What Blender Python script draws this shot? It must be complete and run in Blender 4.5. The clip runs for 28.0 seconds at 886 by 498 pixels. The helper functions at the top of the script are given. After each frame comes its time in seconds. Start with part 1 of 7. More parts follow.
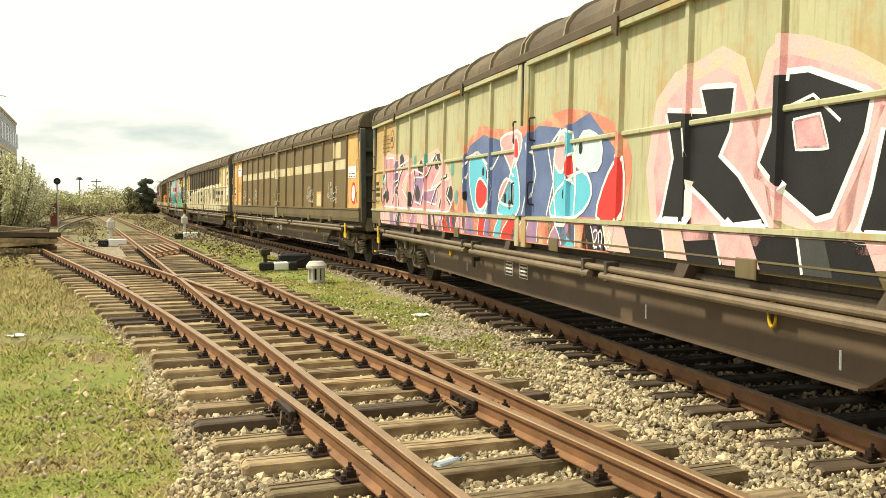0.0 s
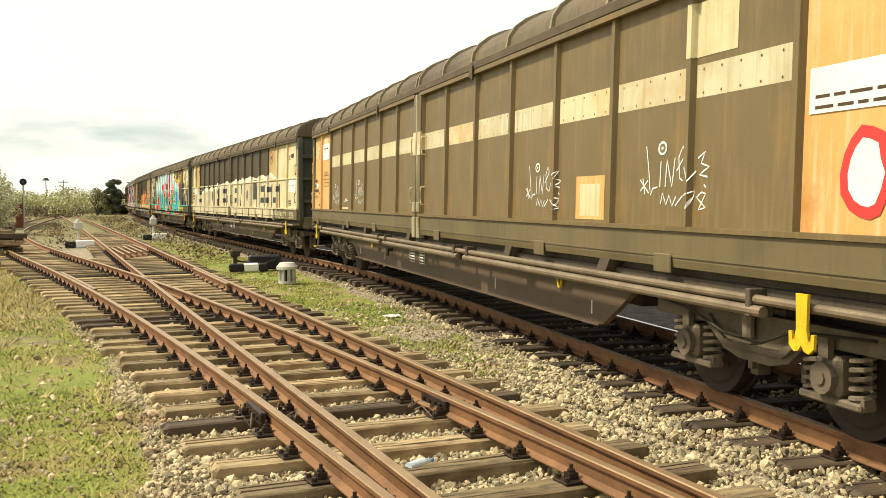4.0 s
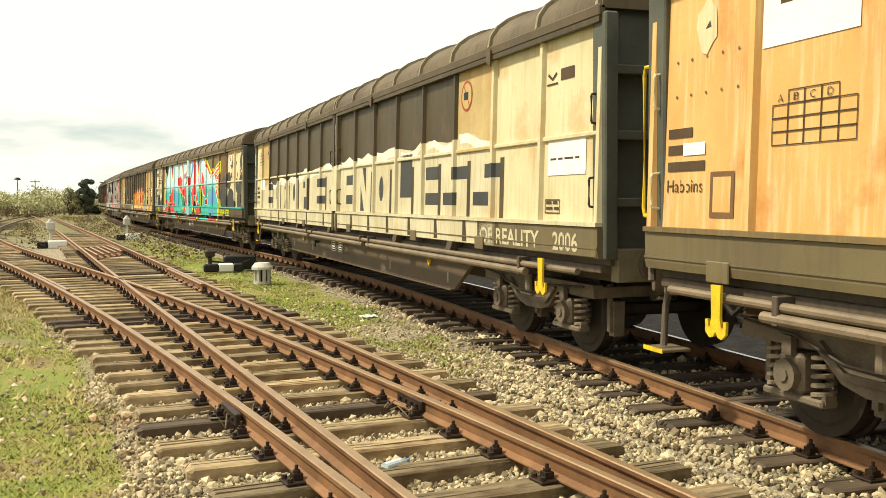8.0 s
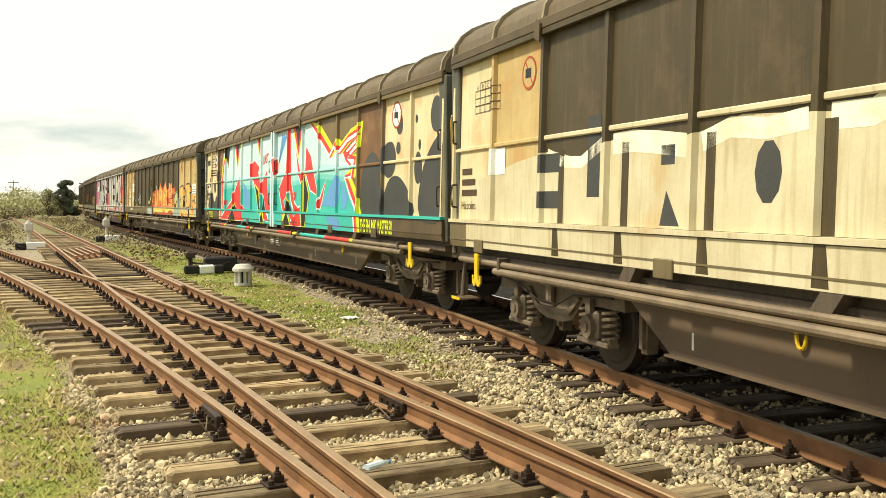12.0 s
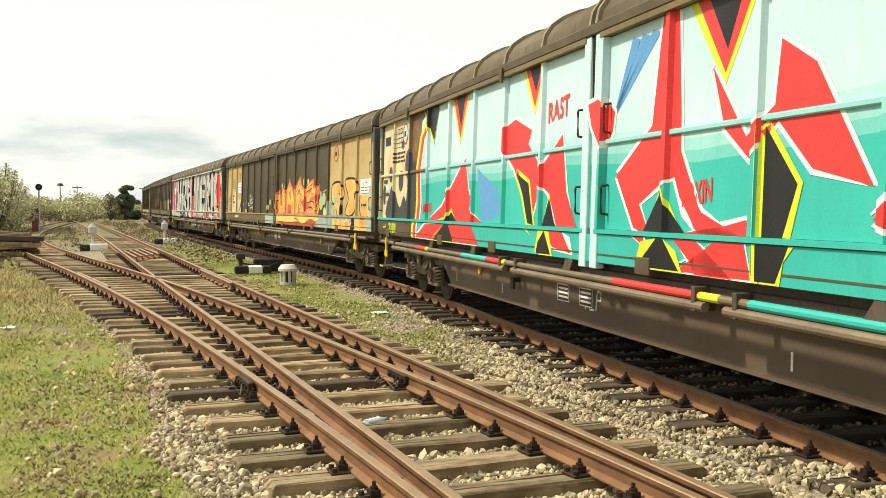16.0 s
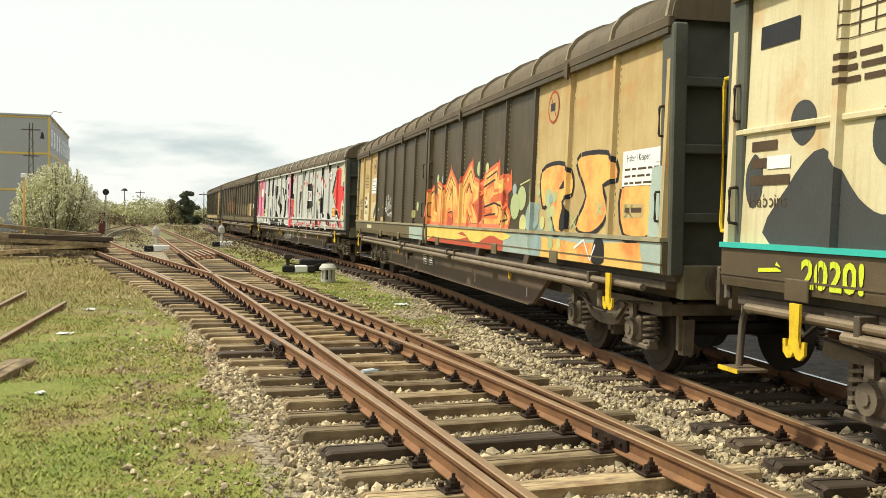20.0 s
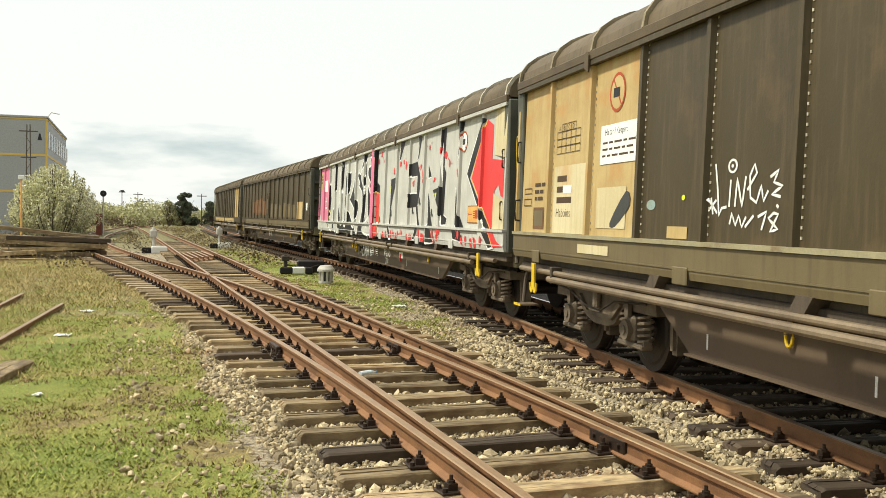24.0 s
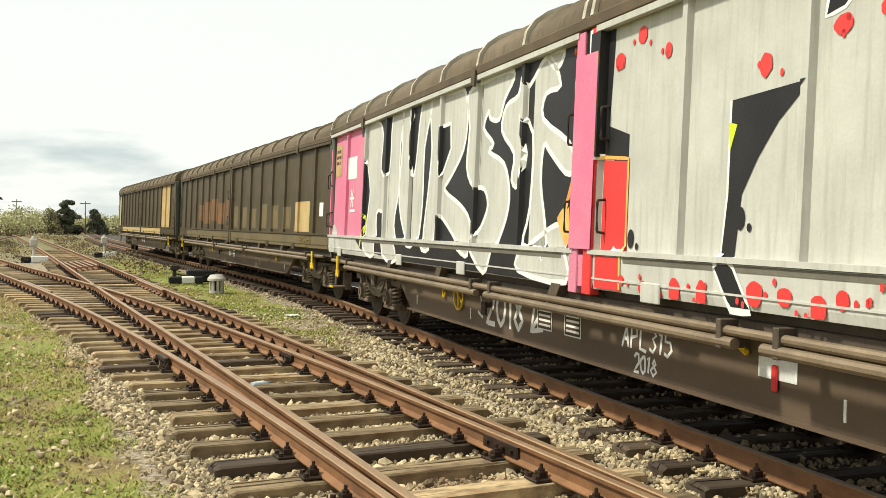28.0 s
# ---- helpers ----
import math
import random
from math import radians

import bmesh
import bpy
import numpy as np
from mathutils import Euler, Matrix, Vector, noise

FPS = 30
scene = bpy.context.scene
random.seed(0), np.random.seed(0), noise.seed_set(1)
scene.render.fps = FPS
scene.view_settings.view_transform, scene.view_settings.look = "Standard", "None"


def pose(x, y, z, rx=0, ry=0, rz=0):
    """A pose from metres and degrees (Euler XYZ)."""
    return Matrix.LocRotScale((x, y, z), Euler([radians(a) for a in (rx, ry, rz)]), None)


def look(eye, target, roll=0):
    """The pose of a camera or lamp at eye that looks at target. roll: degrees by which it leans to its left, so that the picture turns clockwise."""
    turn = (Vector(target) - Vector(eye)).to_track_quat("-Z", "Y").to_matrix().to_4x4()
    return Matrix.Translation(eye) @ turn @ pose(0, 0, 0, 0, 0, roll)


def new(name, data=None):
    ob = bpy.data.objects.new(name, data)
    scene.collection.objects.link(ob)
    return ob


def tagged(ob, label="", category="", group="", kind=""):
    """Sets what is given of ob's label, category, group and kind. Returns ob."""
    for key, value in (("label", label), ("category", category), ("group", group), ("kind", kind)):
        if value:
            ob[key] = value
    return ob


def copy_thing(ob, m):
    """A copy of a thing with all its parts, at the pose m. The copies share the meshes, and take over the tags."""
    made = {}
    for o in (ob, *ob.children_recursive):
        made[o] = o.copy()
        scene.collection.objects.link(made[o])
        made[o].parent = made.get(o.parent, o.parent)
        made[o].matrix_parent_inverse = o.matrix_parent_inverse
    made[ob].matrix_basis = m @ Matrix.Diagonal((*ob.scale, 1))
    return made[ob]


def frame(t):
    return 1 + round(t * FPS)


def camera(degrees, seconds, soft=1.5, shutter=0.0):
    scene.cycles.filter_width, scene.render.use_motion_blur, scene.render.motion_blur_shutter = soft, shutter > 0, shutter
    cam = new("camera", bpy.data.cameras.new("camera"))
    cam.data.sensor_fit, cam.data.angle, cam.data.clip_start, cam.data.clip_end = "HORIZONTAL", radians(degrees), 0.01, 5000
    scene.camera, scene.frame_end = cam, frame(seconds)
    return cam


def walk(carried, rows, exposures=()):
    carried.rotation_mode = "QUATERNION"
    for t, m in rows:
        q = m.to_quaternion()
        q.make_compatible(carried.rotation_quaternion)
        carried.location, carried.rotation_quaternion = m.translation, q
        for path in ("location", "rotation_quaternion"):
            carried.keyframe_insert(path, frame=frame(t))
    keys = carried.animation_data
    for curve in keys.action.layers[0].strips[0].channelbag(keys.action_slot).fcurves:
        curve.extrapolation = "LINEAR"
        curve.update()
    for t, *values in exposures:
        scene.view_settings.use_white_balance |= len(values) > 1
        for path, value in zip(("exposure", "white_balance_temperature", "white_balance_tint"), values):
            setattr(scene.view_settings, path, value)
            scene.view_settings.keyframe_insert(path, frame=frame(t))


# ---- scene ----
# ---- camera ----
cam = camera(49.53, 28.0, soft=0.6)


def eye_pose(x, y, z, yaw, pitch, roll):
    """Yaw to the right of +y, pitch up and roll, in degrees."""
    return pose(x, y, z, 0, 0, -yaw) @ pose(0, 0, 0, 90 + pitch) @ pose(0, 0, 0, 0, 0, roll)


PATH = [
    (0, 0.383, 2.574, 1.709, 21.18, -3.02, -0.36),
    (0.5, 0.383, 2.574, 1.709, 20.98, -2.97, -0.37),
    (1, 0.383, 2.574, 1.709, 20.80, -2.96, -0.39),
    (1.5, 0.383, 2.574, 1.709, 20.66, -2.92, -0.38),
    (2, 0.383, 2.574, 1.709, 20.58, -2.92, -0.38),
    (2.5, 0.383, 2.574, 1.709, 20.74, -2.92, -0.38),
    (4.5, 0.383, 2.574, 1.709, 23.74, -3.03, -0.32),
    (5, 0.383, 2.574, 1.709, 24.22, -3.08, -0.29),
    (5.5, 0.383, 2.574, 1.709, 24.22, -3.08, -0.29),
    (6, 0.383, 2.574, 1.709, 24.05, -3.08, -0.30),
    (6.5, 0.383, 2.574, 1.709, 23.98, -3.07, -0.30),
    (7, 0.383, 2.574, 1.709, 24.01, -3.04, -0.30),
    (7.5, 0.383, 2.574, 1.709, 24.17, -3.02, -0.30),
    (8, 0.383, 2.574, 1.709, 24.34, -2.98, -0.32),
    (8.5, 0.383, 2.574, 1.709, 24.52, -2.94, -0.30),
    (9, 0.383, 2.574, 1.709, 24.76, -2.94, -0.29),
    (9.5, 0.383, 2.574, 1.709, 24.88, -2.89, -0.27),
    (10, 0.383, 2.574, 1.709, 25.05, -2.89, -0.28),
    (10.5, 0.383, 2.574, 1.709, 25.21, -2.90, -0.28),
    (11, 0.383, 2.574, 1.709, 25.35, -2.90, -0.27),
    (11.5, 0.383, 2.574, 1.709, 25.45, -2.90, -0.26),
    (13.5, 0.365, 2.356, 1.706, 24.88, -2.76, -0.21),
    (14, 0.350, 2.165, 1.704, 24.27, -2.70, -0.16),
    (14.5, 0.331, 1.938, 1.701, 23.81, -2.65, -0.12),
    (15, 0.311, 1.697, 1.697, 23.69, -2.62, -0.06),
    (15.5, 0.281, 1.334, 1.693, 23.00, -2.52, 0.03),
    (16, 0.251, 0.970, 1.688, 22.26, -2.48, 0.11),
    (16.5, 0.188, 0.217, 1.678, 20.80, -2.36, 0.29),
    (17, 0.117, -0.645, 1.666, 19.34, -2.24, 0.51),
    (17.5, 0.049, -1.469, 1.655, 18.15, -2.10, 0.73),
    (18, 0.012, -1.911, 1.650, 17.87, -2.00, 0.84),
    (18.5, 0.012, -1.911, 1.650, 18.35, -1.99, 0.84),
    (19, 0.012, -1.911, 1.650, 18.69, -1.99, 0.85),
    (19.5, 0.012, -1.911, 1.650, 18.88, -1.99, 0.85),
    (20, 0.012, -1.911, 1.650, 19.01, -1.98, 0.84),
    (20.5, 0.012, -1.911, 1.650, 19.02, -1.98, 0.84),
    (21, 0.012, -1.911, 1.650, 19.02, -1.98, 0.84),
    (21.5, 0.012, -1.911, 1.650, 19.02, -1.98, 0.84),
    (23.5, 0.012, -1.911, 1.650, 19.07, -1.93, 0.84),
    (24, 0.012, -1.911, 1.650, 19.14, -1.88, 0.85),
    (24.5, 0.012, -1.911, 1.650, 19.89, -1.74, 0.83),
    (25, 0.012, -1.911, 1.650, 21.98, -1.71, 0.83),
    (25.5, 0.012, -1.911, 1.650, 23.65, -1.68, 0.83),
    (26, 0.012, -1.911, 1.650, 24.47, -1.55, 0.84),
    (26.5, 0.012, -1.911, 1.650, 24.84, -1.34, 0.86),
    (27, 0.012, -1.911, 1.650, 25.22, -1.30, 0.86),
    (27.5, 0.012, -1.911, 1.650, 25.32, -1.29, 0.85),
    (28, 0.012, -1.911, 1.650, 25.45, -1.29, 0.86),
]
walk(cam, [(row[0], eye_pose(*row[1:])) for row in PATH],
     exposures=[(0, 0.38, 6980, 2), (13, 0.38, 6980, 2), (18, 0.21, 6450, 3), (28, 0.22, 6430, 3)])


# ---- world and sun ----
world = bpy.data.worlds.new("overcast_sky")
scene.world = world
world.use_nodes = True
wn, wl = world.node_tree.nodes, world.node_tree.links
back = wn["Background"]
sky = wn.new("ShaderNodeTexSky")
sky.sky_type, sky.sun_disc = "NISHITA", False
sky.sun_elevation, sky.sun_rotation = radians(52), radians(300)
sky_level = wn.new("ShaderNodeVectorMath")
sky_level.operation = "SCALE"
sky_level.inputs[3].default_value = 0.10
wl.new(sky.outputs[0], sky_level.inputs[0])
coord = wn.new("ShaderNodeTexCoord")
flat = wn.new("ShaderNodeMapping")
flat.inputs["Scale"].default_value = (1.0, 1.0, 4.2)
wl.new(coord.outputs["Generated"], flat.inputs[0])
cloud = wn.new("ShaderNodeTexNoise")
cloud.inputs["Scale"].default_value, cloud.inputs["Detail"].default_value = 2.3, 6
cloud.inputs["Roughness"].default_value = 0.55
wl.new(flat.outputs[0], cloud.inputs["Vector"])
ramp = wn.new("ShaderNodeValToRGB")
ramp.color_ramp.elements[0].position, ramp.color_ramp.elements[1].position = 0.35, 0.46
ramp.color_ramp.elements[0].color = (0.88, 1.00, 1.03, 1)
ramp.color_ramp.elements[1].color = (1.66, 1.61, 1.56, 1)
wl.new(cloud.outputs["Fac"], ramp.inputs[0])
veil = wn.new("ShaderNodeMix")
veil.data_type = "RGBA"
veil.inputs[0].default_value = 0.86
wl.new(sky_level.outputs[0], veil.inputs[6])
wl.new(ramp.outputs[0], veil.inputs[7])
wl.new(veil.outputs[2], back.inputs[0])
back.inputs[1].default_value = 0.59

sun_data = bpy.data.lights.new("sun", "SUN")
sun_data.energy, sun_data.angle, sun_data.color = 4.4, radians(5), (1.0, 0.93, 0.80)
sun = new("sun", sun_data)
sun.matrix_world = look((-30, 12, 42), (0, 0, 0))


# ---- materials ----
def mat(name, base, other=None, scale=4.0, rough=0.6, metal=0.0, bump=0.15, grain=60.0,
        streak=None, rust=None, rand=0.0, island=False, contrast=0.5):
    """Two-scale mottled surface: base and other colour, fine grain, vertical streaks, rust patches, per-piece variation."""
    m = bpy.data.materials.new(name)
    m.use_nodes = True
    n, l = m.node_tree.nodes, m.node_tree.links
    bsdf = n["Principled BSDF"]
    bsdf.inputs["Roughness"].default_value, bsdf.inputs["Metallic"].default_value = rough, metal
    bsdf.inputs["Specular IOR Level"].default_value = 0.22 if grain in (40, 60) and not metal else 0.35
    tc = n.new("ShaderNodeTexCoord")
    other = other or tuple(c * 0.72 for c in base)

    def noise_fac(sc, lo, hi, stretch=None, detail=5.0):
        src = tc.outputs["Object"]
        if stretch:
            mp = n.new("ShaderNodeMapping")
            mp.inputs["Scale"].default_value = stretch
            l.new(src, mp.inputs[0])
            src = mp.outputs[0]
        t = n.new("ShaderNodeTexNoise")
        t.inputs["Scale"].default_value, t.inputs["Detail"].default_value = sc, detail
        t.inputs["Roughness"].default_value = 0.6
        l.new(src, t.inputs["Vector"])
        r = n.new("ShaderNodeMapRange")
        r.inputs[1].default_value, r.inputs[2].default_value = lo, hi
        l.new(t.outputs["Fac"], r.inputs[0])
        return r.outputs[0], t

    def mix(fac, a, b, blend="MIX"):
        x = n.new("ShaderNodeMix")
        x.data_type, x.blend_type = "RGBA", blend
        for slot, value in ((0, fac), (6, a), (7, b)):
            if isinstance(value, tuple):
                x.inputs[slot].default_value = (*value, 1)
            elif isinstance(value, float):
                x.inputs[slot].default_value = value
            else:
                l.new(value, x.inputs[slot])
        return x.outputs[2]

    coarse, _ = noise_fac(scale, 0.5 - contrast / 2 + 0.1, 0.5 + contrast / 2)
    colour = mix(coarse, base, other)
    fine, fine_tex = noise_fac(grain, 0.3, 0.75, detail=3.0)
    colour = mix(0.12 if grain == 40 else 0.35, colour, mix(fine, (0.55, 0.55, 0.55), (1.25, 1.25, 1.25)), "MULTIPLY")
    if streak:
        fac, _ = noise_fac(3.0, 0.50, 0.72, (5.0, 5.0, 0.35))
        k = n.new("ShaderNodeMath")
        k.operation = "MULTIPLY"
        k.inputs[1].default_value = streak[1]
        l.new(fac, k.inputs[0])
        colour = mix(k.outputs[0], colour, streak[0])
    if rust:
        fac, _ = noise_fac(rust[2], 0.56, 0.66, detail=8.0)
        k = n.new("ShaderNodeMath")
        k.operation = "MULTIPLY"
        k.inputs[1].default_value = rust[1]
        l.new(fac, k.inputs[0])
        colour = mix(k.outputs[0], colour, rust[0])
    if rand:
        if island:
            g = n.new("ShaderNodeNewGeometry")
            src = g.outputs["Random Per Island"]
        else:
            g = n.new("ShaderNodeObjectInfo")
            src = g.outputs["Random"]
        r = n.new("ShaderNodeMapRange")
        r.inputs[3].default_value, r.inputs[4].default_value = 1 - rand, 1 + rand
        l.new(src, r.inputs[0])
        hsv = n.new("ShaderNodeHueSaturation")
        l.new(r.outputs[0], hsv.inputs["Value"])
        l.new(colour, hsv.inputs["Color"])
        colour = hsv.outputs[0]
    l.new(colour, bsdf.inputs["Base Color"])
    if bump:
        b = n.new("ShaderNodeBump")
        b.inputs["Strength"].default_value, b.inputs["Distance"].default_value = bump, 0.01
        l.new(fine_tex.outputs["Fac"], b.inputs["Height"])
        l.new(b.outputs[0], bsdf.inputs["Normal"])
    return m


RUST = (0.16, 0.065, 0.025)
GRIME = (0.07, 0.055, 0.035)
M = {
    "rail": mat("rusty_rail", (0.275, 0.138, 0.062), (0.15, 0.075, 0.038), 3, 0.62, 0.3, 0.3, 70),
    "rail_top": mat("worn_rail_head", (0.40, 0.27, 0.155), (0.29, 0.18, 0.10), 2, 0.42, 0.5, 0.1, 50),
    "rail_shine": mat("polished_rail_head", (0.55, 0.52, 0.48), (0.40, 0.36, 0.32), 2, 0.22, 1.0, 0.05, 50),
    "timber": mat("weathered_timber", (0.40, 0.30, 0.165), (0.10, 0.066, 0.036), 7, 0.85, 0, 0.8, 38, streak=((0.04, 0.028, 0.02), 0.6), rust=((0.16, 0.085, 0.04), 0.6, 2.5), rand=0.5),
    "timber_dark": mat("creosoted_timber", (0.095, 0.065, 0.040), (0.040, 0.028, 0.019), 5, 0.8, 0, 0.5, 45, rand=0.4),
    "fastener": mat("oily_iron_fastener", (0.036, 0.025, 0.018), (0.075, 0.040, 0.024), 8, 0.5, 0.5, 0.3, 80),
    "stone": mat("ballast_stone", (0.48, 0.395, 0.25), (0.27, 0.21, 0.125), 9, 0.85, 0, 0.4, 80, rust=((0.20, 0.115, 0.06), 0.7, 1.0), rand=0.6, island=True),
    "grass": mat("green_grass", (0.245, 0.275, 0.042), (0.33, 0.27, 0.08), 0.9, 0.7, 0, 0, 20, rand=0.3, island=True),
    "dry_grass": mat("dry_grass", (0.42, 0.33, 0.14), (0.28, 0.21, 0.08), 0.8, 0.8, 0, 0, 20, rand=0.4, island=True),
    "weed": mat("reddish_weed", (0.16, 0.07, 0.04), (0.10, 0.09, 0.03), 0.8, 0.8, 0, 0, 20, rand=0.4, island=True),
    "roof": mat("brown_roof_sheet", (0.15, 0.108, 0.058), (0.085, 0.062, 0.036), 1.2, 0.65, 0.1, 0.15, 40, streak=((0.03, 0.025, 0.018), 0.5)),
    "roof_line": mat("chalky_roof_seam", (0.55, 0.50, 0.40), (0.16, 0.13, 0.09), 3, 0.7),
    "roof_seam": mat("worn_roof_seam", (0.30, 0.25, 0.165), (0.12, 0.09, 0.055), 3, 0.65),
    "gutter": mat("brown_gutter", (0.12, 0.085, 0.046), (0.07, 0.05, 0.03), 2, 0.6, 0.1),
    "under": mat("dusty_underframe", (0.085, 0.064, 0.047), (0.13, 0.097, 0.064), 1.5, 0.65, 0.1, 0.2, 50, streak=((0.03, 0.024, 0.02), 0.5)),
    "belly": mat("brown_solebar", (0.140, 0.097, 0.064), (0.085, 0.060, 0.042), 0.9, 0.5, 0.15, 0.12, 40, streak=((0.125, 0.095, 0.066), 0.4)),
    "bogie": mat("dusty_cast_steel", (0.20, 0.155, 0.105), (0.095, 0.073, 0.052), 4, 0.7, 0.1, 0.35, 60),
    "spring": mat("grey_spring_steel", (0.26, 0.205, 0.145), (0.13, 0.10, 0.07), 5, 0.6, 0.2),
    "wheel": mat("dark_wheel_steel", (0.06, 0.045, 0.033), (0.035, 0.028, 0.022), 3, 0.55, 0.4, 0.2, 50),
    "black": mat("black_shadow_gap", (0.015, 0.013, 0.011), None, 2, 0.7),
    "pipe": mat("grimy_tube", (0.26, 0.195, 0.125), (0.15, 0.11, 0.075), 3, 0.45, 0.25),
    "yellow": mat("yellow_paint", (0.78, 0.53, 0.03), (0.55, 0.36, 0.03), 5, 0.45, 0, 0.1, 60, rust=(RUST, 0.5, 6)),
    "end": mat("grey_green_end_wall", (0.105, 0.105, 0.080), (0.060, 0.060, 0.046), 2, 0.6, 0.1),
    "pale": mat("faded_pale_panel", (0.47, 0.45, 0.275), (0.34, 0.33, 0.205), 0.9, 0.6, 0, 0.1, 40, streak=((0.27, 0.21, 0.11), 0.75), rust=((0.44, 0.24, 0.08), 0.65, 1.1)),
    "tan": mat("faded_tan_panel", (0.53, 0.40, 0.185), (0.40, 0.27, 0.11), 1.4, 0.55, 0, 0.1, 40, streak=((0.32, 0.20, 0.09), 0.4), rust=((0.45, 0.21, 0.06), 0.5, 1.3)),
    "orange": mat("rust_stained_panel", (0.66, 0.40, 0.15), (0.52, 0.25, 0.07), 0.8, 0.55, 0, 0.1, 40, streak=((0.70, 0.55, 0.34), 0.6), rust=((0.44, 0.17, 0.04), 0.7, 1.0)),
    "cream": mat("dirty_cream_panel", (0.66, 0.58, 0.37), (0.52, 0.43, 0.24), 0.9, 0.55, 0, 0.1, 40, streak=((0.34, 0.25, 0.13), 0.4), rust=((0.50, 0.26, 0.09), 0.5, 1.2)),
    "creampaint": mat("cream_roller_paint", (0.60, 0.54, 0.37), (0.47, 0.40, 0.25), 1.6, 0.6, 0, 0.1, 40, streak=((0.36, 0.27, 0.14), 0.6), rust=((0.46, 0.31, 0.14), 0.55, 1.1)),
    "fresh_cream": mat("fresh_roller_paint", (0.80, 0.76, 0.62), (0.66, 0.60, 0.44), 4, 0.6, contrast=0.3),
    "brown": mat("brown_panel", (0.185, 0.130, 0.057), (0.125, 0.087, 0.040), 0.7, 0.5, 0.05, 0.1, 40, streak=((0.25, 0.175, 0.08), 0.6), rust=((0.27, 0.15, 0.05), 0.55, 0.9)),
    "darkbrown": mat("dark_brown_panel", (0.067, 0.049, 0.021), (0.043, 0.031, 0.014), 0.8, 0.5, 0.05, 0.1, 40, streak=((0.115, 0.080, 0.045), 0.6), rust=((0.13, 0.082, 0.04), 0.5, 1.1)),
    "rustbrown": mat("rusty_brown_panel", (0.20, 0.10, 0.042), (0.11, 0.055, 0.027), 1.0, 0.6, 0.05, 0.15, 40, streak=((0.07, 0.045, 0.028), 0.5), rust=((0.34, 0.18, 0.07), 0.5, 1.4)),
    "olive": mat("olive_skirt", (0.175, 0.135, 0.068), (0.115, 0.088, 0.047), 0.8, 0.5, 0.05, 0.1, 40, streak=((0.07, 0.055, 0.035), 0.4)),
    "white": mat("chalk_white_paint", (0.55, 0.54, 0.49), (0.42, 0.41, 0.37), 1.3, 0.55, 0, 0.08, 40, streak=((0.30, 0.285, 0.24), 0.5)),
    "plainwhite": mat("white_sticker", (0.82, 0.82, 0.78), (0.74, 0.73, 0.68), 2, 0.5),
    "ink": mat("black_spray", (0.016, 0.015, 0.016), (0.028, 0.026, 0.026), 1.5, 0.45),
    "darkgrey": mat("dark_grey_spray", (0.065, 0.065, 0.062), (0.045, 0.045, 0.043), 1.5, 0.5),
    "red": mat("red_spray", (0.74, 0.055, 0.050), (0.62, 0.045, 0.045), 1.5, 0.45),
    "pink": mat("pink_spray", (0.78, 0.42, 0.42), (0.66, 0.24, 0.28), 1.6, 0.5, contrast=0.3),
    "hotpink": mat("magenta_spray", (0.68, 0.17, 0.29), (0.60, 0.26, 0.33), 1.6, 0.5),
    "purple": mat("purple_spray", (0.24, 0.17, 0.34), (0.52, 0.27, 0.36), 1.8, 0.5),
    "navy": mat("blue_grey_spray", (0.15, 0.20, 0.36), (0.08, 0.11, 0.22), 1.8, 0.5),
    "skyblue": mat("light_blue_spray", (0.55, 0.70, 0.71), (0.44, 0.62, 0.66), 0.9, 0.5, 0, 0.1, 40, streak=((0.36, 0.45, 0.44), 0.25)),
    "cyan": mat("bright_blue_spray", (0.12, 0.47, 0.62), (0.16, 0.55, 0.66), 1.0, 0.5),
    "midblue": mat("mid_blue_spray", (0.13, 0.33, 0.60), (0.10, 0.26, 0.50), 1.0, 0.5),
    "teal": mat("turquoise_spray", (0.055, 0.46, 0.38), (0.045, 0.38, 0.33), 0.9, 0.5, 0, 0.1, 40, streak=((0.05, 0.28, 0.25), 0.25)),
    "aqua_pale": mat("pale_aqua_spray", (0.44, 0.66, 0.65), (0.36, 0.58, 0.59), 0.9, 0.5, 0, 0.1, 40, streak=((0.30, 0.42, 0.41), 0.25)),
    "aqua": mat("aqua_spray", (0.32, 0.61, 0.58), (0.26, 0.53, 0.52), 0.9, 0.5, 0, 0.1, 40, streak=((0.22, 0.37, 0.36), 0.25)),
    "aqua_deep": mat("deep_aqua_spray", (0.18, 0.54, 0.48), (0.15, 0.46, 0.43), 0.9, 0.5, 0, 0.1, 40, streak=((0.12, 0.32, 0.30), 0.25)),
    "flame_red": mat("dull_red_spray", (0.52, 0.085, 0.045), (0.44, 0.10, 0.05), 2.5, 0.5),
    "acid": mat("acid_yellow_spray", (0.66, 0.72, 0.04), (0.55, 0.62, 0.04), 1.3, 0.5),
    "flame": mat("orange_spray", (0.72, 0.19, 0.055), (0.60, 0.14, 0.045), 1.2, 0.5),
    "amber": mat("amber_spray", (0.80, 0.47, 0.13), (0.70, 0.24, 0.07), 2.2, 0.5, contrast=0.3),
    "paleblue": mat("pale_blue_skirt_paint", (0.40, 0.47, 0.40), (0.27, 0.34, 0.31), 1.2, 0.5),
    "mint": mat("pale_green_spray", (0.45, 0.50, 0.24), (0.36, 0.42, 0.22), 1.2, 0.5),
    "redmist": mat("thin_red_overspray", (0.62, 0.22, 0.15), (0.55, 0.40, 0.25), 3.5, 0.55, contrast=0.25),
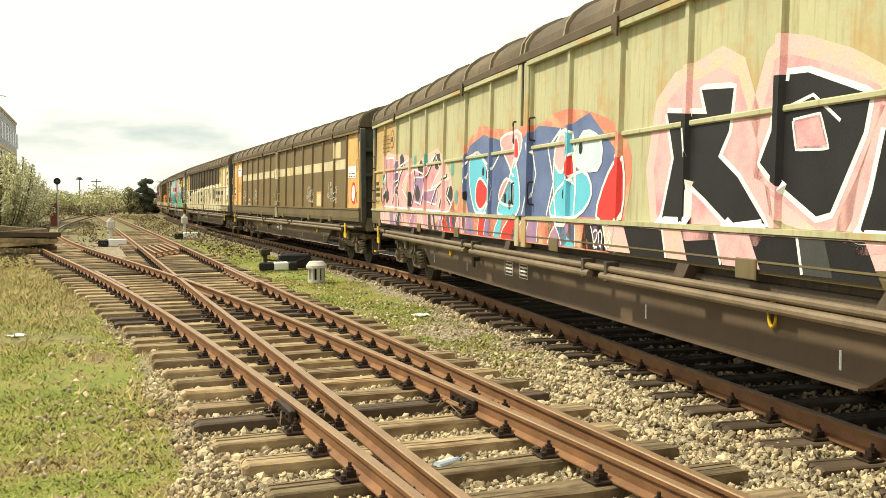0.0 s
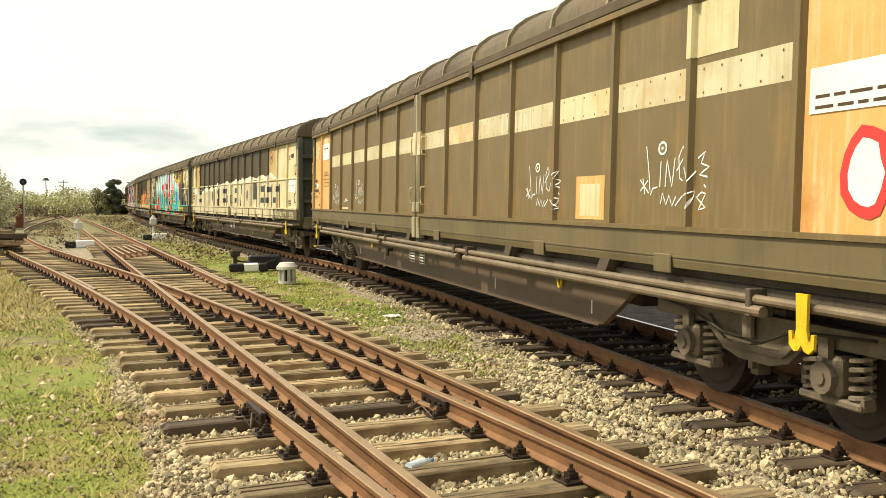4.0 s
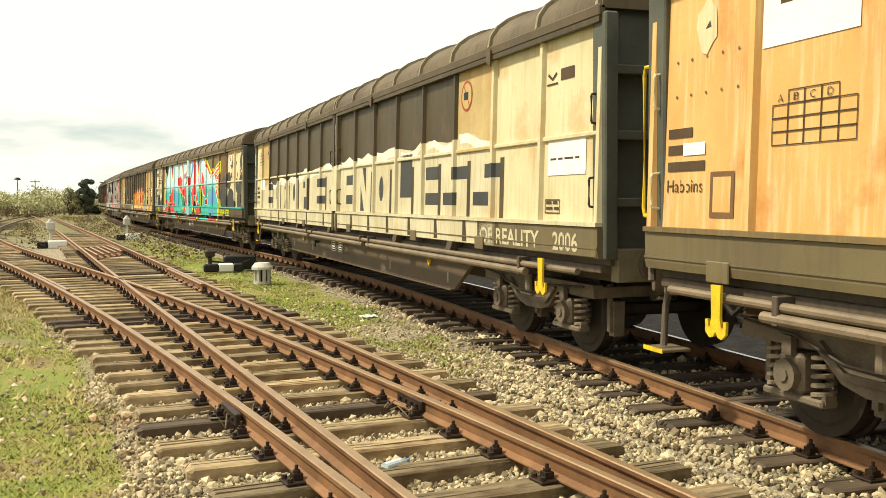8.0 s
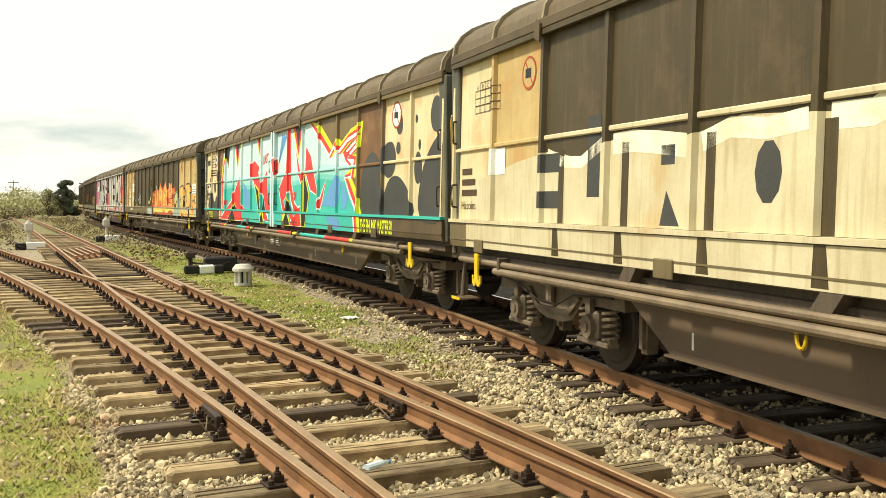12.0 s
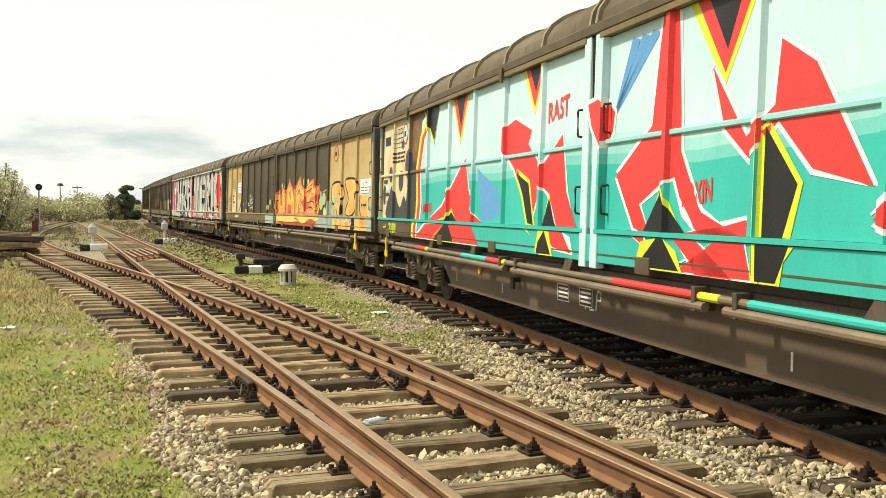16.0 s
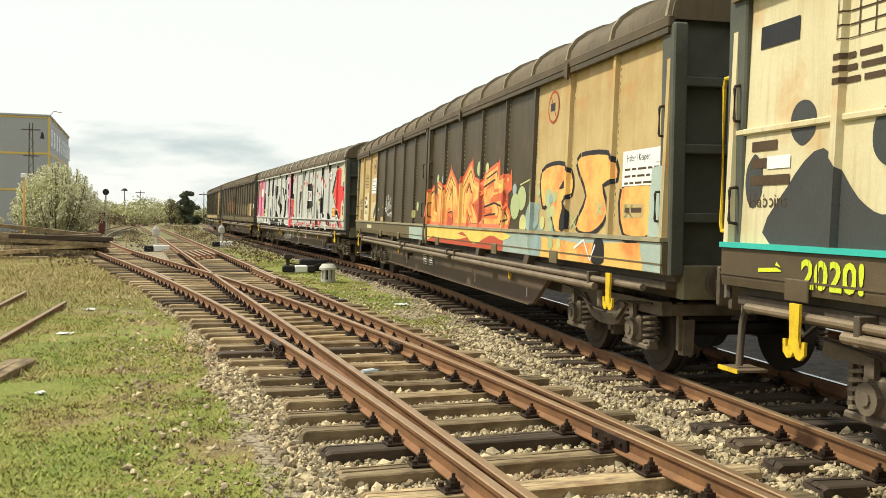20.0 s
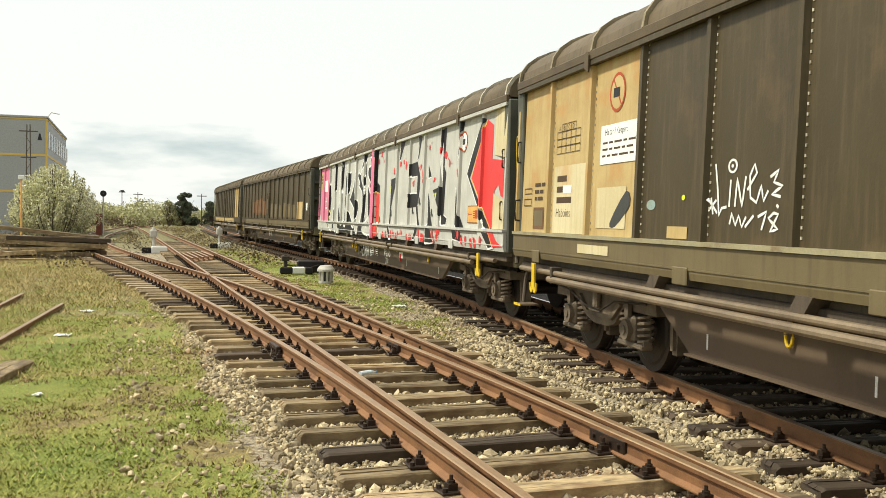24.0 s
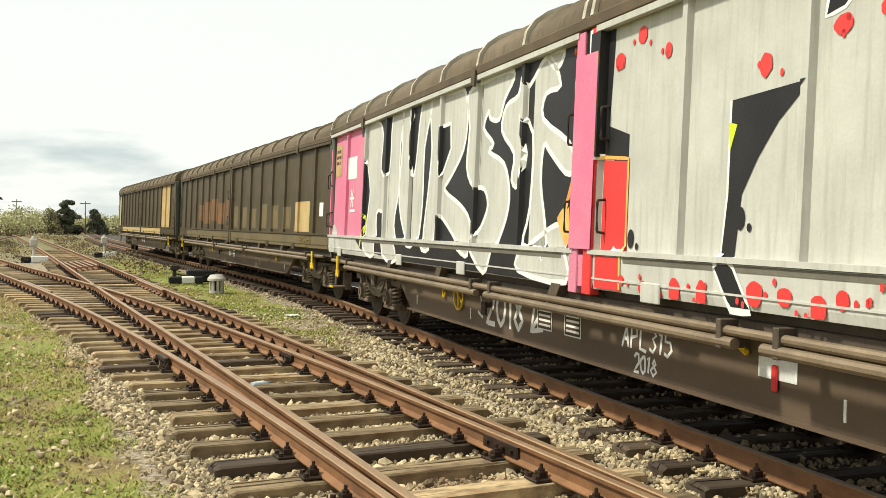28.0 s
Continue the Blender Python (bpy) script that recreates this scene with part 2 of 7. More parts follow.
    "pinkmist": mat("thin_pink_overspray", (0.80, 0.46, 0.44), (0.62, 0.50, 0.34), 2.5, 0.55, contrast=0.25),
    "tealspot": mat("dull_teal_spray", (0.10, 0.30, 0.26), (0.16, 0.40, 0.34), 3, 0.5),
    "redorange": mat("red_orange_spray", (0.72, 0.13, 0.055), (0.55, 0.16, 0.06), 3, 0.5),
    "acidmist": mat("yellow_overspray", (0.78, 0.62, 0.14), (0.72, 0.45, 0.12), 3, 0.5),
    "paleyellow": mat("pale_yellow_spray", (0.62, 0.58, 0.24), (0.48, 0.46, 0.20), 3, 0.5),
    "haze": mat("misty_blue_spray", (0.30, 0.40, 0.40), (0.24, 0.28, 0.22), 3, 0.5),
    "skirtpale": mat("pale_olive_shelf", (0.36, 0.32, 0.20), (0.22, 0.185, 0.11), 2, 0.6, rust=(RUST, 0.5, 2.0)),
    "endpale": mat("olive_end_beam", (0.22, 0.19, 0.11), (0.13, 0.11, 0.07), 3, 0.6),
    "skirtgrey": mat("grey_olive_strip", (0.18, 0.165, 0.13), (0.11, 0.10, 0.08), 2, 0.6),
    "mark": mat("dark_stencil", (0.09, 0.055, 0.03), None, 3, 0.6),
    "redmark": mat("red_brown_stencil", (0.42, 0.085, 0.03), None, 3, 0.6),
    "concrete": mat("pale_concrete", (0.55, 0.52, 0.46), (0.40, 0.38, 0.33), 3, 0.8, 0, 0.3, 50),
    "cabinet": mat("rust_red_metal", (0.20, 0.06, 0.035), (0.13, 0.045, 0.03), 3, 0.6),
    "facade": mat("grey_cladding", (0.36, 0.37, 0.37), (0.32, 0.33, 0.33), 0.15, 0.6, 0, 0.05, 10),
    "band": mat("yellow_facade_band", (0.68, 0.48, 0.13), (0.60, 0.42, 0.12), 0.5, 0.6),
    "glass": mat("dark_window_glass", (0.08, 0.10, 0.11), None, 1, 0.12),
    "bark": mat("grey_bark", (0.12, 0.095, 0.07), (0.07, 0.055, 0.042), 6, 0.85, 0, 0.5, 40),
    "blossom": mat("cream_blossom", (0.78, 0.75, 0.52), (0.56, 0.56, 0.28), 0.6, 0.7, 0, 0, 20, rand=0.35, island=True),
    "hedge": mat("budding_hedge", (0.52, 0.50, 0.28), (0.34, 0.33, 0.14), 0.25, 0.8, 0, 0, 20, rand=0.3, island=True),
    "scrub": mat("spring_scrub", (0.40, 0.38, 0.20), (0.24, 0.23, 0.10), 0.2, 0.8, 0, 0, 20, rand=0.45, island=True),
    "brush": mat("brown_brush", (0.17, 0.125, 0.07), (0.11, 0.085, 0.05), 0.3, 0.85, 0, 0, 20, rand=0.4, island=True),
    "pine": mat("dark_conifer", (0.115, 0.13, 0.075), (0.07, 0.085, 0.05), 0.5, 0.8, 0, 0, 20, rand=0.4, island=True),
    "glassy": mat("clear_plastic", (0.62, 0.70, 0.74), (0.5, 0.6, 0.64), 4, 0.15),
    "wire": mat("dull_wire", (0.22, 0.17, 0.12), None, 5, 0.5, 0.4),
}


def ground_material():
    """Grass on soil, stony ballast beside the tracks, brown dirt further off, train shade as dark colour: by place on
    the ground.
    """
    m = bpy.data.materials.new("yard_ground")
    m.use_nodes = True
    n, l = m.node_tree.nodes, m.node_tree.links
    bsdf = n["Principled BSDF"]
    bsdf.inputs["Roughness"].default_value = 0.9
    tc = n.new("ShaderNodeTexCoord")

    def tex(kind, sc, detail=6.0):
        t = n.new(kind)
        t.inputs["Scale"].default_value = sc
        if kind == "ShaderNodeTexNoise":
            t.inputs["Detail"].default_value, t.inputs["Roughness"].default_value = detail, 0.65
        l.new(tc.outputs["Object"], t.inputs["Vector"])
        return t

    def ramp_of(src, stops):
        r = n.new("ShaderNodeValToRGB")
        e = r.color_ramp.elements
        while len(e) < len(stops):
            e.new(0.5)
        for i, (p, c) in enumerate(stops):
            e[i].position, e[i].color = p, (*c, 1)
        l.new(src, r.inputs[0])
        return r.outputs[0]

    def mix(fac, a, b):
        x = n.new("ShaderNodeMix")
        x.data_type = "RGBA"
        l.new(fac, x.inputs[0]), l.new(a, x.inputs[6]), l.new(b, x.inputs[7])
        return x.outputs[2]

    grass = ramp_of(tex("ShaderNodeTexNoise", 0.9, 9).outputs["Fac"],
                    [(0.34, (0.135, 0.180, 0.020)), (0.51, (0.220, 0.240, 0.040)), (0.59, (0.26, 0.205, 0.070)), (0.69, (0.155, 0.11, 0.055))])
    # cells stand for stones; the shade in their gaps is put in as near-black
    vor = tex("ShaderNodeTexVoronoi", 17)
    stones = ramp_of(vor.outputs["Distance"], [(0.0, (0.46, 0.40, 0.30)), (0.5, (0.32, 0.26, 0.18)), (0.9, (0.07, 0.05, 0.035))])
    dirt = ramp_of(tex("ShaderNodeTexNoise", 1.4, 9).outputs["Fac"],
                   [(0.35, (0.20, 0.15, 0.09)), (0.50, (0.16, 0.15, 0.06)), (0.66, (0.25, 0.195, 0.11))])
    at = n.new("ShaderNodeAttribute")
    at.attribute_name = "cover"
    sep = n.new("ShaderNodeSeparateColor")
    l.new(at.outputs["Color"], sep.inputs[0])
    wob = tex("ShaderNodeTexNoise", 2.2, 7)

    def blurred(channel, spread):
        a = n.new("ShaderNodeMath")
        a.operation = "MULTIPLY_ADD"
        a.inputs[1].default_value, a.inputs[2].default_value = spread, -spread / 2
        l.new(wob.outputs["Fac"], a.inputs[0])
        b = n.new("ShaderNodeMath")
        b.operation = "ADD"
        l.new(a.outputs[0], b.inputs[0]), l.new(sep.outputs[channel], b.inputs[1])
        c = n.new("ShaderNodeMapRange")
        c.inputs[1].default_value, c.inputs[2].default_value = 0.4, 0.6
        l.new(b.outputs[0], c.inputs[0])
        return c.outputs[0]

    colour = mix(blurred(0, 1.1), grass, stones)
    colour = mix(blurred(1, 1.0), colour, dirt)
    # near-black tone: the shade under the train put into the ground colour
    train_shade_tone = ramp_of(tex("ShaderNodeTexNoise", 6, 8).outputs["Fac"], [(0.3, (0.022, 0.018, 0.015)), (0.5, (0.05, 0.04, 0.03)), (0.7, (0.10, 0.078, 0.055))])
    colour = mix(blurred(2, 0.5), colour, train_shade_tone)
    speck = ramp_of(tex("ShaderNodeTexNoise", 70, 4).outputs["Fac"], [(0.32, (0.35, 0.33, 0.30)), (0.50, (0.95, 0.95, 0.92)), (0.68, (1.5, 1.42, 1.25))])
    worn = n.new("ShaderNodeMix")
    worn.data_type, worn.blend_type = "RGBA", "MULTIPLY"
    worn.inputs[0].default_value = 1.0
    l.new(colour, worn.inputs[6]), l.new(speck, worn.inputs[7])
    l.new(worn.outputs[2], bsdf.inputs["Base Color"])
    b = n.new("ShaderNodeBump")
    b.inputs["Strength"].default_value, b.inputs["Distance"].default_value = 0.9, 0.03
    l.new(tex("ShaderNodeTexNoise", 45, 5).outputs["Fac"], b.inputs["Height"])
    l.new(b.outputs[0], bsdf.inputs["Normal"])
    return m


# ---- small mesh tools ----
def mesh_of(bm, name, material):
    me = bpy.data.meshes.new(name)
    bm.to_mesh(me)
    bm.free()
    if material:
        me.materials.append(M[material] if isinstance(material, str) else material)
    return me


def part(name, bm, material, parent=None, label="", at=None):
    """Links a bmesh or a mesh as one object under a thing or a part."""
    me = bm if isinstance(bm, bpy.types.Mesh) else mesh_of(bm, name, material)
    ob = new(name, me)
    ob.parent = parent
    if at is not None:
        ob.matrix_basis = at
    return tagged(ob, label)


def thing(name, label, category, at=None, group="", kind=""):
    ob = new(name)
    ob.empty_display_size = 0.2
    if at is not None:
        ob.matrix_basis = at
    return tagged(ob, label, category, group, kind)


def box(x0, x1, y0, y1, z0, z1, bm=None, bevel=0.0):
    bm = bm or bmesh.new()
    got = bmesh.ops.create_cube(bm, size=1, matrix=pose((x0 + x1) / 2, (y0 + y1) / 2, (z0 + z1) / 2) @ Matrix.Diagonal((x1 - x0, y1 - y0, z1 - z0, 1)))
    if bevel:
        edges = list({e for v in got["verts"] for e in v.link_edges})
        bmesh.ops.bevel(bm, geom=edges, offset=bevel, segments=1, affect="EDGES")
    return bm


def cyl(p, q, r, bm=None, n=10, r2=None):
    bm = bm or bmesh.new()
    p, q = Vector(p), Vector(q)
    turn = (q - p).to_track_quat("Z", "Y").to_matrix().to_4x4()
    bmesh.ops.create_cone(bm, cap_ends=True, segments=n, radius1=r, radius2=r if r2 is None else r2, depth=(q - p).length,
                          matrix=Matrix.Translation((p + q) / 2) @ turn)
    return bm


def tube(points, r, bm=None, n=7):
    bm = bm or bmesh.new()
    pts = [Vector(p) for p in points]
    rings = []
    for i, p in enumerate(pts):
        d = (pts[min(i + 1, len(pts) - 1)] - pts[max(i - 1, 0)]).normalized()
        q = d.to_track_quat("Z", "Y").to_matrix()
        rings.append([bm.verts.new(p + q @ Vector((r * math.cos(a), r * math.sin(a), 0))) for a in (2 * math.pi * k / n for k in range(n))])
    for a, b in zip(rings, rings[1:]):
        for k in range(n):
            bm.faces.new((a[k], a[(k + 1) % n], b[(k + 1) % n], b[k]))
    bm.faces.new(rings[0][::-1]), bm.faces.new(rings[-1])
    return bm


def slab(outline, y0, y1, bm=None):
    """A plate whose outline is given in x and z, from y0 to y1."""
    bm = bm or bmesh.new()
    a = [bm.verts.new((x, y0, z)) for x, z in outline]
    b = [bm.verts.new((x, y1, z)) for x, z in outline]
    bm.faces.new(a), bm.faces.new(b[::-1])
    for i in range(len(a)):
        j = (i + 1) % len(a)
        bm.faces.new((a[j], a[i], b[i], b[j]))
    bmesh.ops.recalc_face_normals(bm, faces=bm.faces)
    return bm


def soup(name, verts, faces, material):
    me = bpy.data.meshes.new(name)
    me.from_pydata([tuple(v) for v in verts], [], [tuple(f) for f in faces])
    me.materials.append(M[material])
    return me


# ---- lines of the tracks ----
KNOT, HEAD = [0, 12, 25, 45, 80, 150], [0.1141, 0.1415, 0.0161, 0.0114, 0.0414, 0.0809]
STEP = 0.25
ALONG = [i * STEP - 150 for i in range(2000)]


def heading(s):
    return max(0.0, 0.1141 + 0.006 * min(0.0, s + 10)) if s < 0 else float(np.interp(s, KNOT, HEAD))


def main_line():
    xs, ys = [0.0] * len(ALONG), [0.0] * len(ALONG)
    i0 = ALONG.index(0.0)
    xs[i0], ys[i0] = 6.021, 3.7
    for i in range(i0, len(ALONG) - 1):
        a = heading(ALONG[i])
        xs[i + 1], ys[i + 1] = xs[i] + math.sin(a) * STEP, ys[i] + math.cos(a) * STEP
    for i in range(i0, 0, -1):
        a = heading(ALONG[i])
        xs[i - 1], ys[i - 1] = xs[i] - math.sin(a) * STEP, ys[i] - math.cos(a) * STEP
    return xs, ys


LINE_X, LINE_Y = (np.array(v) for v in main_line())
ALONG = np.array(ALONG)
KNOT, HEAD = np.array(KNOT), np.array(HEAD)


def on_line(s, off=0.0):
    a = heading(s)
    return (float(np.interp(s, ALONG, LINE_X)) + off * math.cos(a), float(np.interp(s, ALONG, LINE_Y)) - off * math.sin(a))


def side_line(x0, heads):
    """Middle of a yard track: its x at even steps of y, from the headings at some knots."""
    ys = np.arange(-60, 500, 0.5)
    bend = np.tan(np.interp(ys - 3.7, [0, 5, 12, 20, 30, 45, 70, 120], heads))
    xs = np.concatenate([[0], np.cumsum(bend[:-1] * 0.5)])
    return ys, xs + x0 - np.interp(3.7, ys, xs)


LEFT_LINE = side_line(2.995, [0.0049, -0.0339, -0.0671, -0.0962, -0.1207, -0.070, 0.050, 0.090])
RIGHT_LINE = side_line(3.124, [0.0249, 0.0112, 0.0054, 0.0100, 0.0115, 0.0097, 0.0043, -0.0061])


def branch_left(y, x0):
    """Rails of the track that leaves to the left; its middle lies at x0 = 3.0."""
    return float(np.interp(y, *LEFT_LINE)) + x0 - 3.0


def branch_right(y, x0):
    """Rails of the track that runs beside the main line; its middle lies at x0 = 3.13."""
    return float(np.interp(y, *RIGHT_LINE)) + x0 - 3.13


# ---- ground ----
def ground_level(x, y):
    bumps = 0.035 * noise.noise((x * 0.9, y * 0.9, 3)) + 0.02 * noise.noise((x * 2.7, y * 2.7, 9))
    mid = 0.5 * (branch_left(y, 2.25) + branch_right(y, 3.88))
    d = abs(x - mid)
    if d < 1.9:
        return -0.272 + 0.3 * bumps
    left = x < mid
    far = min(1.0, (d - 1.9) / 1.2)
    base = -0.272 + far * (-0.01 if left else -0.03)
    if not left:
        # ballast of the main line, heaped up to its sleepers on the near stretch
        edge = float(np.interp(y, LINE_Y, LINE_X)) - 2.3
        base += 0.06 * min(max((x - edge) / 0.5, 0), 1) * float(np.interp(y, [14, 24], [1, 0]))
    return base + bumps * (0.5 + far) + (0.00002 * max(0, abs(x) - 8) ** 2 if abs(x) < 200 else 0)


def stone_edge(y):
    """Where the ballast beside the left rail gives way to grass."""
    return branch_left(y, 2.25) - 0.66 - float(np.interp(y, [2, 7, 11, 15, 24], [0.62, 0.50, 0.30, 0.08, -0.05]))


def build_ground():
    def spread(fine0, fine1, step, lo, hi):
        v = list(np.arange(fine0, fine1 + 0.001, step))
        d, a = step, fine1
        while a < hi:
            d *= 1.35
            a += d
            v.append(a)
        d, a = step, fine0
        low = []
        while a > lo:
            d *= 1.35
            a -= d
            low.append(a)
        return low[::-1] + v
    xs, ys = spread(-6, 9, 0.16, -900, 900), spread(-3, 34, 0.2, -500, 2600)
    verts = [(x, y, ground_level(x, y)) for y in ys for x in xs]
    nx = len(xs)
    faces = [(j * nx + i, j * nx + i + 1, (j + 1) * nx + i + 1, (j + 1) * nx + i) for j in range(len(ys) - 1) for i in range(nx - 1)]
    me = bpy.data.meshes.new("ground")
    me.from_pydata(verts, [], faces)
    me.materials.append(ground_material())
    cover = me.color_attributes.new("cover", "FLOAT_COLOR", "POINT")
    for k, (x, y, z) in enumerate(verts):
        stony = min(max((x - stone_edge(y) + 0.25) / 0.5, 0), 1) if y < 60 else 0.35
        tx = float(np.interp(y, LINE_Y, LINE_X))
        strip = x - branch_right(y, 3.88)
        if 0.5 < strip and x < tx - 1.7 and y > 13:
            stony *= max(0.15, 1 - (y - 13) / 8.0)
        dirt = min(max((y - 30) / 35.0, 0), 0.62)
        if x < 0.8 and 17 < y < 32:
            dirt = max(dirt, 0.5)
        # right of the near rail: the train's shade is put into the colour
        train_shade = min(max((x - tx + 0.9) / 0.4, 0), 1)
        cover.data[k].color = (stony, dirt, train_shade, 1)
    for p in me.polygons:
        p.use_smooth = True
    return tagged(new("ground", me), "grassy stony railway yard ground", "ground", kind="structure")


ground = build_ground()

# ---- tracks ----
PROFILE = [(-0.058, -0.16), (0.058, -0.16), (0.058, -0.150), (0.012, -0.125), (0.010, -0.045), (0.034, -0.036), (0.036, -0.008),
           (0.028, 0.0), (-0.028, 0.0), (-0.036, -0.008), (-0.034, -0.036), (-0.010, -0.045), (-0.012, -0.125), (-0.058, -0.150)]


def rail_mesh(points, top="rail_top"):
    bm = bmesh.new()
    rings = []
    for i, (x, y) in enumerate(points):
        x0, y0 = points[max(i - 1, 0)]
        x1, y1 = points[min(i + 1, len(points) - 1)]
        d = Vector((x1 - x0, y1 - y0)).normalized()
        rings.append([bm.verts.new((x + a * d.y, y - a * d.x, z)) for a, z in PROFILE])
    n = len(PROFILE)
    for a, b in zip(rings, rings[1:]):
        for k in range(n):
            f = bm.faces.new((a[k], a[(k + 1) % n], b[(k + 1) % n], b[k]))
            f.material_index = 1 if k in (6, 7, 8) else 0
    bm.faces.new(rings[0]), bm.faces.new(rings[-1][::-1])
    bmesh.ops.recalc_face_normals(bm, faces=bm.faces)
    me = mesh_of(bm, "rail", "rail")
    me.materials.append(M[top])
    return me


def sleeper_mesh(dark=False, chipped=0):
    """A timber with ragged ends and open drying cracks along it."""
    rng = random.Random(chipped)
    bm = bmesh.new()
    xs = [-0.5, -0.49, -0.3, -0.1, 0.1, 0.3, 0.49, 0.5]
    prof = [(-0.115, -0.15), (-0.118, -0.012), (-0.104, 0.0), (-0.03, 0.0), (-0.024, -0.02), (-0.018, 0.0), (0.045, 0.0), (0.050, -0.016), (0.055, 0.0), (0.104, 0.0), (0.118, -0.012), (0.115, -0.15)]
    shift = [rng.uniform(-0.02, 0.02) for _ in xs]
    rings = []
    for x, d in zip(xs, shift):
        drop = 0.02 if abs(x) == 0.5 else 0.0
        rings.append([bm.verts.new((x + (rng.uniform(-0.006, 0.006) if drop else 0), y + (d if 0 < k < len(prof) - 1 and abs(y) < 0.09 else 0) + rng.uniform(-0.006, 0.006),
                                    z - (drop if z > -0.1 else 0) + (rng.uniform(-0.008, 0.004) if z > -0.1 else 0))) for k, (y, z) in enumerate(prof)])
    for a, b in zip(rings, rings[1:]):
        for k in range(len(prof) - 1):
            bm.faces.new((a[k], a[k + 1], b[k + 1], b[k]))
    bm.faces.new(rings[0][::-1]), bm.faces.new(rings[-1])
    bmesh.ops.recalc_face_normals(bm, faces=bm.faces)
    return mesh_of(bm, "sleeper", "timber_dark" if dark else "timber")


def fastener_mesh():
    """Ribbed plate, clips and bolts that hold the rail."""
    bm = box(-0.19, 0.19, -0.085, 0.085, 0, 0.018, bevel=0.004)
    for sx in (-0.095, 0.095):
        box(sx - 0.034, sx + 0.034, -0.035, 0.035, 0.014, 0.062, bm)
        cyl((sx, 0, 0.055), (sx, 0, 0.082), 0.026, bm, 6)
        cyl((sx, 0, 0.08), (sx, 0, 0.115), 0.013, bm, 6)
        for sy in (-0.055, 0.055):
            cyl((1.7 * sx, sy, 0.014), (1.7 * sx, sy, 0.045), 0.02, bm, 6)
    return mesh_of(bm, "fastener", "fastener")


yard = thing("turnout_track", "rusty railway turnout on weathered timber sleepers in ballast", "railway track", kind="structure")
far_y = [-5 + 0.5 * i for i in range(110)] + [50 + 4 * i for i in range(90)]
for x0, line in ((2.25, branch_left), (3.75, branch_left), (2.38, branch_right), (3.88, branch_right)):
    part("rail", rail_mesh([(line(y, x0), y) for y in far_y]), None, yard)
for x0, line, y0, y1 in ((2.25, branch_left, 22.5, 28), (3.88, branch_right, 22.5, 28)):
    off = 0.10 if x0 < 3 else -0.10
    part("check_rail", rail_mesh([(line(y, x0) + off, y) for y in np.arange(y0, y1, 0.5)]), None, yard)
for k in range(5):
    ys_ = np.arange(35 + 0.5 * k, 41 + 0.4 * k, 1.0)
    part("check_rail", rail_mesh([(branch_right(y, 2.62) + 0.24 * k - 0.02 * (y - 35), y) for y in ys_]), None, yard)
SLEEPERS = [sleeper_mesh(False, s) for s in range(6)]
DARK_SLEEPERS = [sleeper_mesh(True, s + 9) for s in range(3)]
FASTENER = fastener_mesh()
rng = random.Random(5)
y = 2.7 - 0.68 * 12
while y < 64:
    if y < 36:
        left, right = branch_left(y, 2.25) - 0.66 + rng.uniform(-0.12, 0.06), branch_right(y, 3.88) + 0.66 + rng.uniform(-0.08, 0.1)
        spans = [(left, right)]
    else:
        spans = [(branch_left(y, 2.25) - 0.55, branch_left(y, 3.75) + 0.55), (branch_right(y, 2.38) - 0.55, branch_right(y, 3.88) + 0.6)]
    for left, right in spans:
        m = pose((left + right) / 2, y, -0.168, 0, rng.uniform(-0.3, 0.3), rng.uniform(-1.0, 1.0)) @ Matrix.Diagonal((right - left, rng.uniform(0.9, 1.1), 1, 1))
        part("sleeper", rng.choice(SLEEPERS + SLEEPERS + DARK_SLEEPERS[:2]), None, yard, at=m)
    if y < 40:
        spots = sorted((branch_left(y, 2.25), branch_left(y, 3.75), branch_right(y, 2.38), branch_right(y, 3.88)))
        last = -9
        for x in spots:
            if x - last > 0.34 or x < 2.3:
                part("fastener", FASTENER, None, yard, at=pose(x, y, -0.166, 0, 0, rng.uniform(-4, 4)))
                last = x
    y += 0.68 + rng.uniform(-0.05, 0.05)
for x, y in ((branch_left(4.76, 3.75) + 0.05, 4.76), (branch_left(10.4, 3.75) + 0.05, 10.4), (branch_left(10.6, 2.25), 10.6)):
    fish = box(-0.03, 0.03, -0.28, 0.28, -0.14, -0.03, bevel=0.01)
    for k in range(4):
        cyl((-0.05, -0.2 + 0.13 * k, -0.085), (0.05, -0.2 + 0.13 * k, -0.085), 0.022, fish, 6)
    part("fishplate", fish, "fastener", yard, at=pose(x - 0.06, y, 0))
for cx, cy, seed in ((3.62, 10.2, 1), (2.12, 10.55, 2), (2.10, 10.9, 3), (3.60, 10.5, 4)):
    r2 = random.Random(seed)
    pts = [(cx - 0.25 + 0.05 * k, cy + 0.12 * math.sin(k * 1.7 + seed), -0.12 + 0.05 * math.sin(k * 2.3)) for k in range(12)]
    part("bond_wire", tube(pts, 0.007, n=5), "wire", yard)

main_track = thing("main_track", "railway track with dark sleepers and a worn rail under the train", "railway track", kind="structure")
for off in (-0.75, 0.75):
    s_list = [-40 + 1.0 * i for i in range(90)] + [50 + 4 * i for i in range(70)]
    part("rail", rail_mesh([on_line(s, off) for s in s_list], "rail_top" if off < 0 else "rail_shine"), None, main_track)
s = 1.5 - 0.62 * 18
while s < 110:
    x, y = on_line(s, 0)
    a = -math.degrees(heading(s))
    m = pose(x, y, -0.168, 0, 0, a + rng.uniform(-1.2, 1.2)) @ Matrix.Diagonal((2.6 + rng.uniform(-0.08, 0.1), 1.05, 1, 1))
    part("sleeper", rng.choice(DARK_SLEEPERS), None, main_track, at=m)
